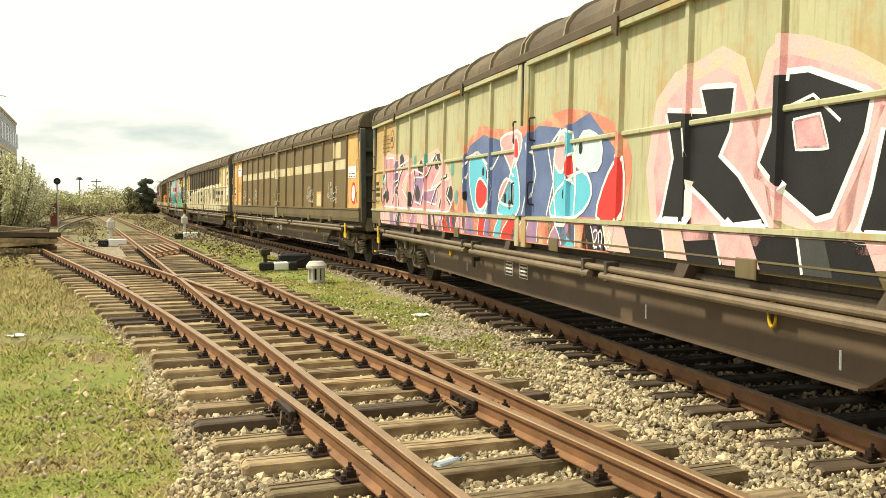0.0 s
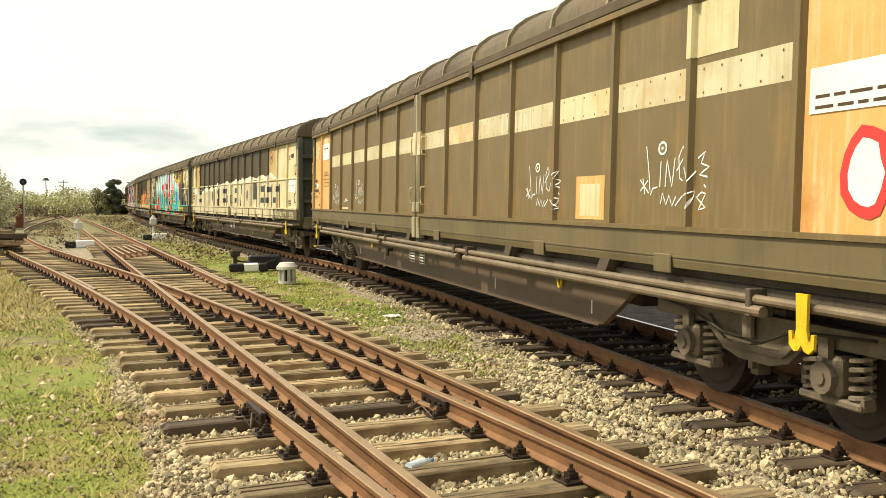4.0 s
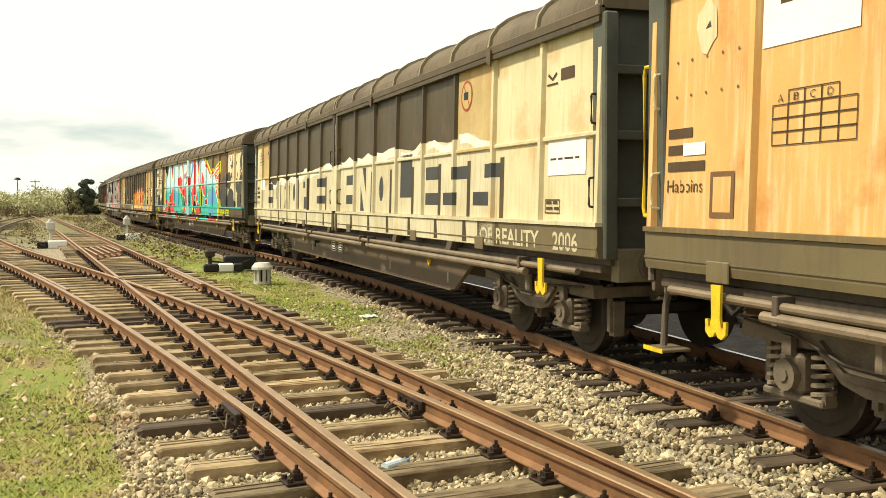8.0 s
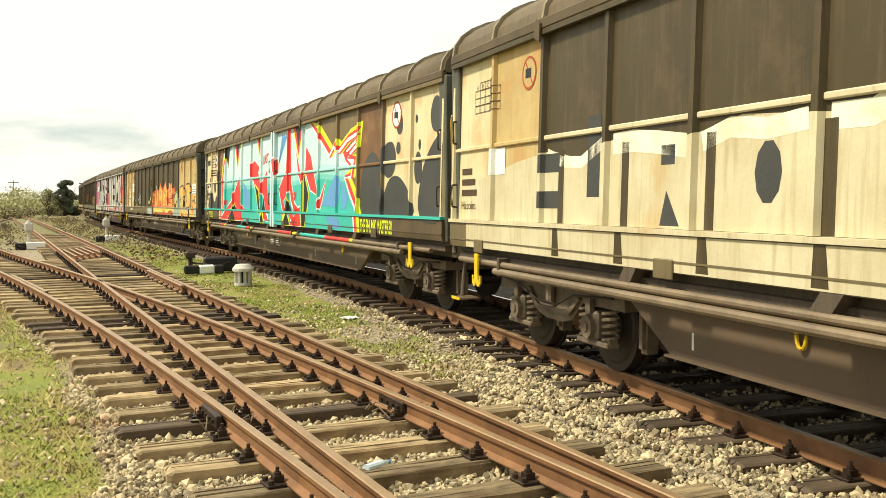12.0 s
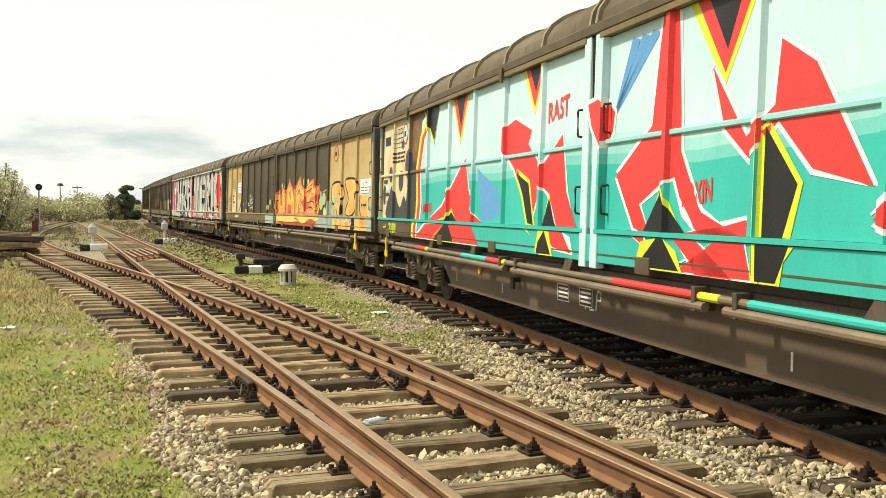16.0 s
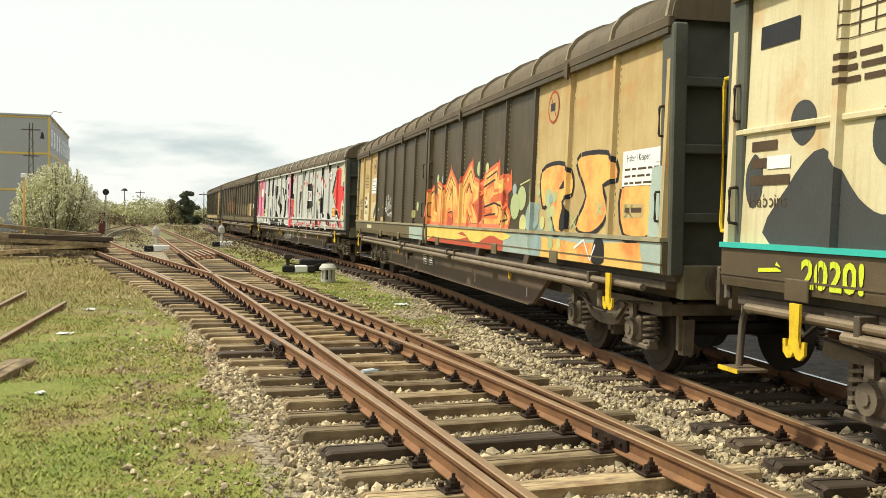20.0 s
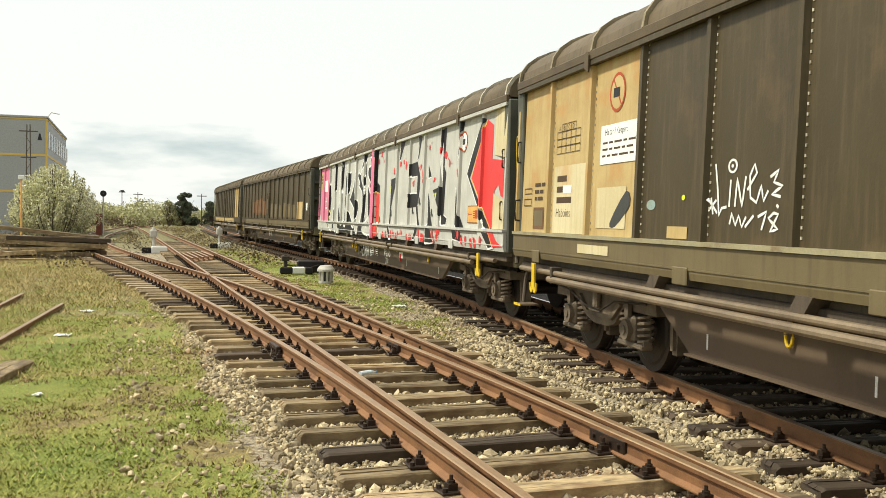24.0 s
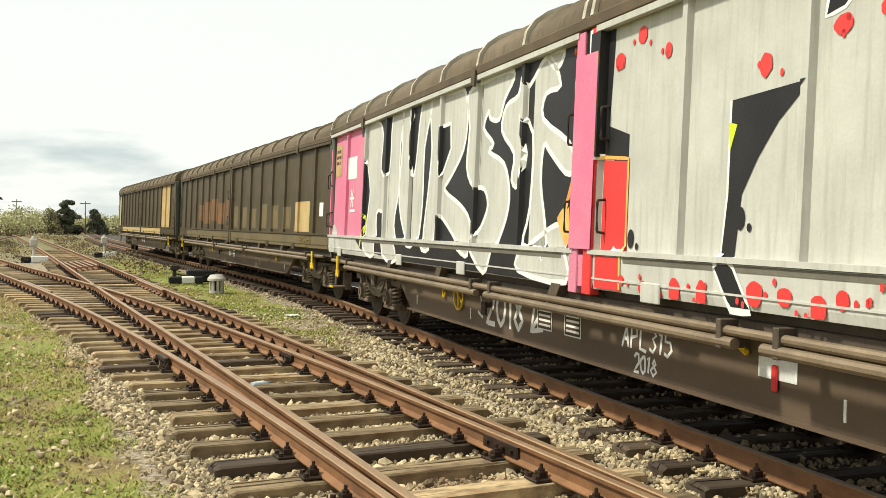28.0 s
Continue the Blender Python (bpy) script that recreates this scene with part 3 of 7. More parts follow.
    if s < 60:
        for off in (-0.75, 0.75):
            fx, fy = on_line(s, off)
            part("fastener", FASTENER, None, main_track, at=pose(fx, fy, -0.166, 0, 0, a))
    s += 0.62
second = thing("second_track", "railway track with shining rails behind the train", "railway track", kind="structure")
for off in (3.6, 5.1):
    part("rail", rail_mesh([on_line(s, off) for s in range(-20, 120, 2)], "rail_shine"), None, second)
s = -9.3
while s < 50:
    x, y = on_line(s, 4.35)
    part("sleeper", rng.choice(DARK_SLEEPERS), None, second, at=pose(x, y, -0.168, 0, 0, -math.degrees(heading(s))) @ Matrix.Diagonal((2.6, 1.05, 1, 1)))
    s += 0.62

# ---- covered wagons: shared parts ----
LENGTH, PITCH, BAY = 22.0, 23.2, 10.85 / 8
SKIRT_LOW, SKIRT_TOP, EAVES = 1.135, 1.47, 3.42
RIBS = [i * BAY for i in range(9)] + [11.15 + i * BAY for i in range(9)]


def wall_y(z):
    return 1.40 - 0.03 * (z - SKIRT_TOP)


def roof_outline():
    pts = []
    for i in range(15):
        a = math.pi * i / 14
        c, s_ = math.cos(a), math.sin(a)
        pts.append((1.40 * math.copysign(abs(c) ** 0.80, c), 3.50 + 0.56 * s_ ** 0.9))
    return pts


def roof_mesh(x0, x1, grow=0.0, steps=1):
    bm = bmesh.new()
    outline = roof_outline()
    rings = []
    for k in range(steps + 1):
        x = x0 + (x1 - x0) * k / steps
        rings.append([bm.verts.new((x, y * (1 + grow / 1.4), z + grow)) for y, z in outline])
    for a, b in zip(rings, rings[1:]):
        for i in range(len(outline) - 1):
            bm.faces.new((a[i], a[i + 1], b[i + 1], b[i]))
    bm.faces.new(rings[0]), bm.faces.new(rings[-1][::-1])
    bmesh.ops.recalc_face_normals(bm, faces=bm.faces)
    for f in bm.faces:
        f.smooth = len(f.verts) == 4 and steps == 1 and grow == 0
    return bm


def rib_mesh():
    bm = bmesh.new()
    for z in (SKIRT_TOP, EAVES):
        y = wall_y(z) - 0.01
        for dx, dy in ((-0.055, 0), (-0.032, 0.06), (0.032, 0.06), (0.055, 0)):
            bm.verts.new((dx, y + dy, z))
    v = list(bm.verts)
    for i in range(3):
        bm.faces.new((v[i], v[i + 1], v[i + 5], v[i + 4]))
    bm.faces.new(v[:4][::-1]), bm.faces.new(v[4:])
    bmesh.ops.recalc_face_normals(bm, faces=bm.faces)
    return bm


def panel_mesh(name, material):
    bm = bmesh.new()
    w = BAY / 2 - 0.05
    for z in (SKIRT_TOP, EAVES):
        for x in (-w - 0.05, w + 0.05):
            bm.verts.new((x, wall_y(z) - 0.05, z)), bm.verts.new((x, wall_y(z), z))
    v = list(bm.verts)
    for q in ((1, 3, 7, 5), (0, 4, 6, 2), (0, 1, 5, 4), (2, 6, 7, 3), (0, 2, 3, 1), (4, 5, 7, 6)):
        bm.faces.new([v[i] for i in q])
    bmesh.ops.recalc_face_normals(bm, faces=bm.faces)
    return mesh_of(bm, name, material)


def wheelset_mesh():
    bm = cyl((0, -0.85, 0), (0, 0.85, 0), 0.08, None, 10)
    for sgn in (-1, 1):
        a, b = sgn * 0.69, sgn * 0.82
        cyl((0, a, 0), (0, b, 0), 0.46, bm, 36)
        cyl((0, a - sgn * 0.03, 0), (0, a, 0), 0.49, bm, 36)
        cyl((0, b, 0), (0, b + sgn * 0.012, 0), 0.39, bm, 30, 0.36)
        cyl((0, b, 0), (0, b + sgn * 0.06, 0), 0.17, bm, 14, 0.11)
        for k in range(4):
            ang = k * math.pi / 2
            cyl((0.26 * math.cos(ang), b, 0.26 * math.sin(ang)), (0.26 * math.cos(ang), b + sgn * 0.016, 0.26 * math.sin(ang)), 0.03, bm, 8)
    return mesh_of(bm, "wheelset", "wheel")


def coil(x, y, z0, z1, r, bm=None, turns=5):
    pts = []
    for i in range(turns * 10 + 1):
        a = 2 * math.pi * i / 10
        pts.append((x + r * math.cos(a), y + r * math.sin(a), z0 + (z1 - z0) * i / (turns * 10)))
    return tube(pts, 0.019, bm, 5)


WHEELSET = wheelset_mesh()
SPRING = mesh_of(coil(0, 0, 0.34, 0.66, 0.075), "spring", "spring")


def axlebox_mesh():
    bm = box(-0.13, 0.13, 0.90, 1.10, 0.33, 0.62, bevel=0.03)
    cyl((0, 1.08, 0.46), (0, 1.15, 0.46), 0.115, bm, 14)
    cyl((0, 1.15, 0.46), (0, 1.165, 0.46), 0.05, bm, 8)
    box(-0.32, 0.32, 0.94, 1.09, 0.27, 0.33, bm, 0.015)
    box(-0.33, -0.20, 0.97, 1.06, 0.30, 0.36, bm)
    box(-0.05, 0.05, 1.08, 1.13, 0.60, 0.74, bm)
    return mesh_of(bm, "axlebox", "bogie")


AXLEBOX = axlebox_mesh()


def build_bogie(wagon, x):
    frame_line = [(-1.5, 0.80), (1.5, 0.80), (1.52, 0.66), (1.10, 0.66), (0.66, 0.66), (0.42, 0.47), (0.2, 0.42), (-0.2, 0.42), (-0.42, 0.47), (-0.66, 0.66), (-1.10, 0.66), (-1.52, 0.66)]
    bogie = part("bogie", box(-0.22, 0.22, -0.95, 0.95, 0.55, 0.86, bevel=0.02), "bogie", wagon, "grimy two-axle bogie with coil springs", at=pose(x, 0, 0))
    for sy in (1, -1):
        bm = slab(frame_line, sy * 0.95, sy * 1.06)
        part("side_frame", bm, "bogie", bogie)
        part("frame_rim", slab([(-0.66, 0.70), (-0.40, 0.51), (0.40, 0.51), (0.66, 0.70), (0.60, 0.74), (0.36, 0.56), (-0.36, 0.56), (-0.60, 0.74)], sy * 1.062, sy * 1.10), "bogie", bogie)
        part("brake_pipe", tube([(-1.4, sy * 1.12, 0.78), (-0.6, sy * 1.14, 0.74), (-0.2, sy * 1.14, 0.60), (0.3, sy * 1.14, 0.62), (0.8, sy * 1.14, 0.76), (1.4, sy * 1.12, 0.80)], 0.013, n=5), "wheel", bogie)
        part("damper", cyl((0.0, sy * 1.11, 0.62), (0.0, sy * 1.11, 0.86), 0.05, None, 10), "spring", bogie)
    for e in (-1.46, 1.46):
        part("headstock", box(e - 0.05, e + 0.05, -0.95, 0.95, 0.66, 0.78, bevel=0.01), "bogie", bogie)
    for ax in (-0.9, 0.9):
        for sy in (1, -1):
            turn = pose(ax, 0, 0, 0, 0, 0 if sy > 0 else 180)
            part("axlebox", AXLEBOX, None, bogie, at=turn)
            for sx in (-0.24, 0.24):
                part("spring", SPRING, None, bogie, at=pose(ax + sx, sy * 1.0, 0))
        for sx in (-0.56, 0.56):
            shoe = slab([(sx - 0.05, 0.25), (sx + 0.05, 0.25), (sx + 0.07, 0.62), (sx - 0.07, 0.62)], 0.70, 0.82)
            box(sx - 0.03, sx + 0.03, 0.82, 0.86, 0.30, 0.80, shoe)
            part("brake_shoe", shoe, "bogie", bogie, at=pose(ax, 0, 0))
        ws = part("wheelset", WHEELSET, None, wagon, "dark steel wheels on one axle", at=pose(x + ax, 0, 0.46))
    return bogie


def build_wagon_base():
    w = thing("covered_wagon", "long covered bogie goods wagon with ribbed sliding walls", "train wagon", group="wagons of the goods train")
    part("floor", box(-10.98, 10.98, -1.30, 1.30, 1.06, 1.16), "under", w)
    part("interior", box(-10.8, 10.8, -1.28, 1.28, 1.16, 3.45), "black", w)
    for x0, x1 in ((-10.99, -0.02), (0.02, 10.99)):
        roof = part("roof", roof_mesh(x0, x1), "roof", w)
        for i in range(9):
            x = x0 + 0.06 + i * (x1 - x0 - 0.12) / 8
            part("roof_rib", ROOF_RIB, None, roof, at=pose(x, 0, 0))
    for sy in (1, -1):
        part("gutter", box(-10.99, 10.99, min(sy * 1.36, sy * 1.435), max(sy * 1.36, sy * 1.435), 3.425, 3.535, bevel=0.012), "gutter", w)
    for ex in (1, -1):
        turn = pose(0, 0, 0, 0, 0, 0 if ex > 0 else 180)
        end = part("end_wall", box(10.82, 10.90, -1.33, 1.33, 1.16, 3.50), "end", w, at=turn)
        cap = slab([(y, z) for y, z in roof_outline()], 0, 0.04)
        cap.transform(Matrix.Translation((10.86, 0, 0)) @ Matrix(((0, 1, 0, 0), (1, 0, 0, 0), (0, 0, 1, 0), (0, 0, 0, 1))))
        part("end_gable", cap, "end", end)
        for z in (1.62, 2.26, 2.88):
            part("end_rail", box(10.90, 11.04, -1.33, 1.33, z, z + 0.09, bevel=0.01), "end", end)
        for sy in (-1, 1):
            part("corner_post", box(10.80, 11.06, sy * 1.33 - 0.07, sy * 1.33 + 0.07, 1.12, 3.46, bevel=0.015), "end", end)
            part("end_brace", tube([(10.95, sy * 0.30, 1.2), (10.95, sy * 0.55, 3.4)], 0.045), "end", end)
            part("buffer_beam", box(10.90, 11.04, -1.25, 1.25, 0.90, 1.22, bevel=0.01), "endpale", end) if sy > 0 else None
            shank = cyl((11.04, sy * 0.875, 1.06), (11.42, sy * 0.875, 1.06), 0.10, None, 16)
            cyl((11.04, sy * 0.875, 1.06), (11.12, sy * 0.875, 1.06), 0.155, shank, 16)
            buf = part("buffer", shank, "under", end)
            part("buffer_head", box(11.42, 11.46, sy * 0.875 - 0.25, sy * 0.875 + 0.25, 0.88, 1.24, bevel=0.018), "bogie", buf)
        hook = box(11.04, 11.30, -0.06, 0.06, 0.98, 1.10, bevel=0.02)
        tube([(11.10, -0.25, 1.0), (11.25, -0.27, 0.75), (11.45, -0.24, 0.60), (11.58, -0.2, 0.72)], 0.028, hook)
        part("coupling_hook", hook, "wheel", end)
        rail_pts = [(11.06, 1.36, 2.80), (11.16, 1.36, 2.80), (11.18, 1.36, 2.74), (11.18, 1.36, 1.62), (11.16, 1.36, 1.56), (11.05, 1.36, 1.56)]
        part("grab_rail", tube(rail_pts, 0.019), "yellow", end, "yellow grab rail")
        loop = [(11.06, 0.72, 1.55), (11.32, 0.72, 1.56), (11.36, 0.72, 1.62), (11.34, 0.66, 2.02), (11.28, 0.62, 2.08), (11.14, 0.62, 2.08), (11.06, 0.62, 2.02)]
        part("platform_rail", tube(loop, 0.019), "yellow", end, "yellow shunter's handrail")
        part("small_handle", tube([(11.04, 0.95, 2.62), (11.12, 0.95, 2.56), (11.12, 0.65, 2.52), (11.04, 0.65, 2.58)], 0.016), "yellow", end)
        hanger = tube([(10.97, 1.22, 1.02), (10.99, 1.26, 0.80), (10.95, 1.30, 0.48)], 0.03)
        step = part("foot_step", hanger, "under", end)
        tread = part("step_tread", box(10.82, 11.12, 1.12, 1.38, 0.44, 0.465, bevel=0.006), "pipe", step, "worn metal step tread")
        part("tread_edge", box(10.82, 11.12, 1.382, 1.394, 0.435, 0.47), "yellow", tread)
        part("lever", tube([(11.07, 1.18, 1.80), (11.12, 1.22, 1.72), (11.10, 1.30, 1.50), (11.04, 1.36, 1.20), (10.98, 1.40, 1.02)], 0.032), "under", end)
        part("lever_boss", cyl((11.04, 1.14, 1.80), (11.14, 1.14, 1.80), 0.10, None, 14), "under", end)
        hook_line = [(-0.060, 0), (0.060, 0), (0.052, -0.23), (0.070, -0.30), (0.092, -0.31), (0.098, -0.255), (0.130, -0.255), (0.125, -0.345), (0.075, -0.385), (0.030, -0.375), (0, -0.335),
                     (-0.030, -0.375), (-0.075, -0.385), (-0.125, -0.345), (-0.130, -0.255), (-0.098, -0.255), (-0.092, -0.31), (-0.070, -0.30), (-0.052, -0.23)]
        plate = slab([(9.88 + x, 1.08 + z) for x, z in hook_line], 1.50, 1.522)
        part("rope_hook", plate, "yellow", w, "yellow rope hook plate", at=pose(0, 0, 0) if ex > 0 else pose(-19.76, 0, 0))
        build_bogie(w, 8.7 * ex)
    belly = [(-7.35, 1.06), (-6.25, 0.42), (6.25, 0.42), (7.35, 1.06)]
    for sy in (1, -1):
        part("solebar_web", slab(belly, sy * 1.10, sy * 1.16), "belly", w, "dark brown fish-belly side girder")
    part("solebar_flange", box(-6.25, 6.25, 1.02, 1.22, 0.405, 0.425), "belly", w)
    part("underfloor", box(-10.6, 10.6, -1.0, 1.0, 0.86, 1.08), "under", w)
    part("brake_gear", box(-5.6, 5.6, -0.35, 0.35, 0.50, 0.86), "under", w)
    for sy in (1, -1):
        part("side_sill", box(-10.9, 10.9, min(sy * 1.18, sy * 1.36), max(sy * 1.18, sy * 1.36), 0.98, 1.06, bevel=0.01), "under", w)
    part("guide_tube", cyl((-10.6, 1.45, 0.985), (10.6, 1.45, 0.985), 0.034, None, 10), "pipe", w)
    for x0, x1 in ((-9.4, -2.6), (-2.3, 2.3), (2.6, 9.4)):
        t = part("guide_tube", cyl((x0, 1.47, 0.905), (x1, 1.47, 0.905), 0.040, None, 10), "pipe", w)
        for x in (x0 + 0.15, x1 - 0.15):
            part("tube_bracket", box(x - 0.03, x + 0.03, 1.30, 1.50, 0.86, 1.06, bevel=0.006), "under", t)
    for x in (-6.9, -4.3, 0.5, 4.0, 6.4):
        part("wall_bracket", slab([(x - 0.10, 1.14), (x + 0.10, 1.14), (x + 0.22, 0.99), (x + 0.02, 0.99)], 1.30, 1.46), "under", w)
    for x, yy in ((4.6, 0.93), (-5.2, 0.93)):
        part("tie_ring", tube([(x + 0.05 * math.cos(a), 1.185, 0.80 + 0.10 * math.sin(a)) for a in np.linspace(0, 6.2, 14)], 0.014), "yellow", w)
    valve = cyl((2.9, 1.15, 0.74), (2.9, 1.26, 0.74), 0.035, None, 8)
    box(2.84, 2.96, 1.24, 1.27, 0.62, 0.78, valve)
    part("brake_valve", valve, "wheel", w)
    for x0 in (1.2, 0.55):
        pl = part("data_plate", box(x0, x0 + 0.36, 1.160, 1.164, 0.60, 0.86), "mark", w, "stencilled loading data frame")
        for k in range(4):
            part("plate_line", box(x0 + 0.04, x0 + 0.32, 1.164, 1.167, 0.64 + 0.05 * k, 0.663 + 0.05 * k), "plainwhite", pl)
        for a, b, c, d in ((0, 0.36, 0.60, 0.612), (0, 0.36, 0.848, 0.86), (0, 0.012, 0.6, 0.86), (0.348, 0.36, 0.6, 0.86)):
            part("plate_edge", box(x0 + a, x0 + b, 1.164, 1.167, c, d), "plainwhite", pl)
    for x in (-6.0, -3.0, 3.6, 5.9):
        part("jack_mark", box(x, x + 0.025, 1.160, 1.164, 0.50, 0.64), "plainwhite", w)
    far = box(-10.9, 10.9, -1.40, -1.34, 1.135, 3.42)
    part("far_wall", far, "brown", w)
    return w


ROOF_RIB = mesh_of(roof_mesh(-0.026, 0.026, 0.032, 2), "roof_rib", "roof_seam")
ROOF_RIB_PALE = mesh_of(roof_mesh(-0.030, 0.030, 0.034, 2), "roof_rib", "roof_line")
RIB_MESHES, PANELS, SKIRTS = {}, {}, {}
HANDLES = {}
EYE = mesh_of(slab([(-0.06, -0.11), (0.06, -0.05), (0.07, 0.08), (0, 0.13), (-0.07, 0.08)], 0, 0.02), "lifting_eye", "gutter")


def cached(store, key, make):
    if key not in store:
        store[key] = make()
    return store[key]


def handle_mesh(key):
    return mesh_of(tube([(0, 0, 0), (0, 0.07, 0.01), (0, 0.075, 0.03), (0, 0.075, 0.26), (0, 0.07, 0.28), (0, 0, 0.29)], 0.013, n=6), "handle", key)


def dress(wagon, panels, rib, skirt, mid_rail=None, post=None, bolts=False, lip=None, mid=None, seal=None, grip="wheel", far_post=None):
    """The two sliding walls of the side that faces the yard: sixteen bays counted from the far end."""
    for half in (0, 1):
        u0, u1 = (0.0, 10.85) if half == 0 else (11.15, 22.0)
        x0, x1 = 11.0 - u1, 11.0 - u0
        frame_bm = box(x0 + 0.02, x1 - 0.02, 1.36, 1.43, EAVES - 0.05, EAVES + 0.004)
        wall = part("sliding_wall", frame_bm, rib, wagon)
        part("skirt_lip", box(x0, x1, 1.40, 1.475, SKIRT_TOP - 0.035, SKIRT_TOP + 0.005), lip or rib, wall)
        prof = [(1.38, SKIRT_LOW), (1.440, SKIRT_LOW), (1.452, SKIRT_LOW + 0.06), (1.452, SKIRT_TOP - 0.04), (1.38, SKIRT_TOP - 0.04)]
        bm = bmesh.new()
        a, b = [[bm.verts.new((x, y, z)) for y, z in prof] for x in (x0, x1)]
        for i in range(5):
            bm.faces.new((a[i], a[(i + 1) % 5], b[(i + 1) % 5], b[i]))
        bm.faces.new(a), bm.faces.new(b[::-1])
        bmesh.ops.recalc_face_normals(bm, faces=bm.faces)
        box(x0, x1, 1.43, 1.462, SKIRT_LOW + 0.085, SKIRT_LOW + 0.10, bm)
        part("skirt", bm, skirt, wall)
        for i in range(8):
            key = panels[half * 8 + i]
            x = 11.0 - (u0 + (i + 0.5) * BAY)
            part("panel", cached(PANELS, key, lambda: panel_mesh("panel", key)), None, wall, at=pose(x, 0, 0))
            if mid_rail and mid_rail[half * 8 + i]:
                bm = box(-BAY / 2 + 0.05, BAY / 2 - 0.05, 1.36, 1.405, 2.31, 2.36, bevel=0.01)
                part("mid_rail", bm, key if key in ("pale", "tan", "cream", "rustbrown") else mid or rib, wall, at=pose(x, 0, 0))
        for i in range(9):
            x = 11.0 - (u0 + i * BAY)
            x += -0.05 if i == 0 else 0.05 if i == 8 else 0
            near = {panels[half * 8 + j] for j in (i - 1, i) if 0 <= j < 8}
            tone = panels[half * 8 + min(i, 7)] if near <= {"tan", "cream", "pale", "orange", "hotpink"} else rib
            part("rib", cached(RIB_MESHES, tone, lambda: mesh_of(rib_mesh(), "rib", tone)), None, wall, at=pose(x, 0, 0))
        for i in (1, 4, 6):
            x = 11.0 - (u0 + i * BAY)
            part("skirt_bracket", cached(SKIRTS, skirt, lambda: mesh_of(box(-0.14, 0.14, 0, 0.02, -0.08, 0.08, bevel=0.008), "skirt_bracket", skirt)), None, wall, at=pose(x + 0.3, 1.455, SKIRT_LOW + 0.03))
        inner = x0 if half == 0 else x1
        for dx, zz in ((0.0, 1.62), (0.0, 2.42)):
            part("handle", cached(HANDLES, grip, lambda: handle_mesh(grip)), None, wall, at=pose(inner + (0.17 if half == 0 else -0.17), wall_y(zz), zz))
        outer = x1 if half == 0 else x0
        for zz in (1.62, 2.42):
            part("handle", cached(HANDLES, grip, lambda: handle_mesh(grip)), None, wall, at=pose(outer + (-0.13 if half == 0 else 0.13), wall_y(zz), zz))
        for i in (2, 6):
            part("lifting_eye", EYE, None, wall, at=pose(11.0 - (u0 + i * BAY), 1.44, EAVES - 0.02))
        if bolts:
            for i in range(1, 8):
                x = 11.0 - (u0 + i * BAY) - 0.075
                bm = bmesh.new()
                for k in range(26):
                    z = SKIRT_TOP + 0.06 + k * 0.073
                    box(x - 0.009, x + 0.009, wall_y(z) - 0.01, wall_y(z) + 0.008, z, z + 0.022, bm)
                part("rivet_strip", bm, "roof_line", wall)["kind"] = "stuff"
        lo, hi = (inner - 0.095, inner + 0.065) if half == 0 else (inner - 0.065, inner + 0.095)
        spans = [("closing_post", 0.0, 1.08, 3.42, (far_post if half == 0 and far_post else post) or rib)]
        if seal:
            spans += [("cream_patch", 0.003, 1.081, 1.42, "skirtpale"), ("cream_patch", 0.003, 1.50, 1.66, "skirtpale"), ("cream_patch", 0.003, 2.42, 2.80, "creampaint")]
        for name, proud, z0, z1, colour in spans:
            foot = box(lo - proud, hi + proud, 1.38, 1.478 + proud, z0, z1, bevel=0.008)
            for v in foot.verts:
                v.co.y -= 0.03 * max(0.0, v.co.z - SKIRT_TOP)
            part(name, foot, colour, wall)
    part("centre_seal", box(-0.16, 0.16, 1.33, 1.40, 1.10, 3.44), "black", wagon)
    if seal:
        part("sealing_strip", box(-0.045, 0.045, 1.39, 1.44, 1.10, 3.40, bevel=0.008), seal, wagon)


base_wagon = build_wagon_base()
wagons = [base_wagon] + [copy_thing(base_wagon, pose(0, 0, 0)) for k in range(7)]
B, D, T_, C_, P_, O_, W_, R_ = "brown", "darkbrown", "tan", "cream", "pale", "orange", "white", "rustbrown"
dress(wagons[0], [T_, T_] + [P_] * 14, P_, "olive", [1] * 16)
dress(wagons[1], [O_, O_] + [B] * 13 + [O_], B, "olive", post="olive", seal="skirtpale", grip="cream")
dress(wagons[2], [C_, T_] + [D] * 11 + [T_, C_, C_], D, "olive", [1] * 16, lip="creampaint", mid="creampaint")
dress(wagons[3], [C_, C_, R_] + [B] * 10 + [R_, C_, C_], B, "gutter", [1] * 16, "skyblue", lip="teal", mid="aqua")
dress(wagons[4], [T_] * 3 + [D] * 10 + [T_] * 3, D, "olive", bolts=True, lip="skirtpale")
dress(wagons[5], ["hotpink", "hotpink"] + [W_] * 14, W_, "white", post="red", far_post="hotpink")
dress(wagons[6], [D] * 15 + [D], D, "darkbrown")
dress(wagons[7], [P_] + [D] * 12 + [T_, T_, D], D, "darkbrown")
LABELS = ["pale panelled covered wagon with pink and blue graffiti", "brown covered wagon with a cream band and rusty ends",
          "brown covered wagon with cream roller lettering", "covered wagon painted with turquoise and red graffiti",
          "dark brown covered wagon with orange flame graffiti", "white painted covered wagon with black letters and red arrow",
          "dark brown covered wagon with faint faded paint", "brown covered wagon with tan end panels at the rear"]
for w, text in zip(wagons, LABELS):
    tagged(w, text)
for ob in wagons[5].children_recursive:
    if ob.name.startswith("roof_rib"):
        ob.data = ROOF_RIB_PALE

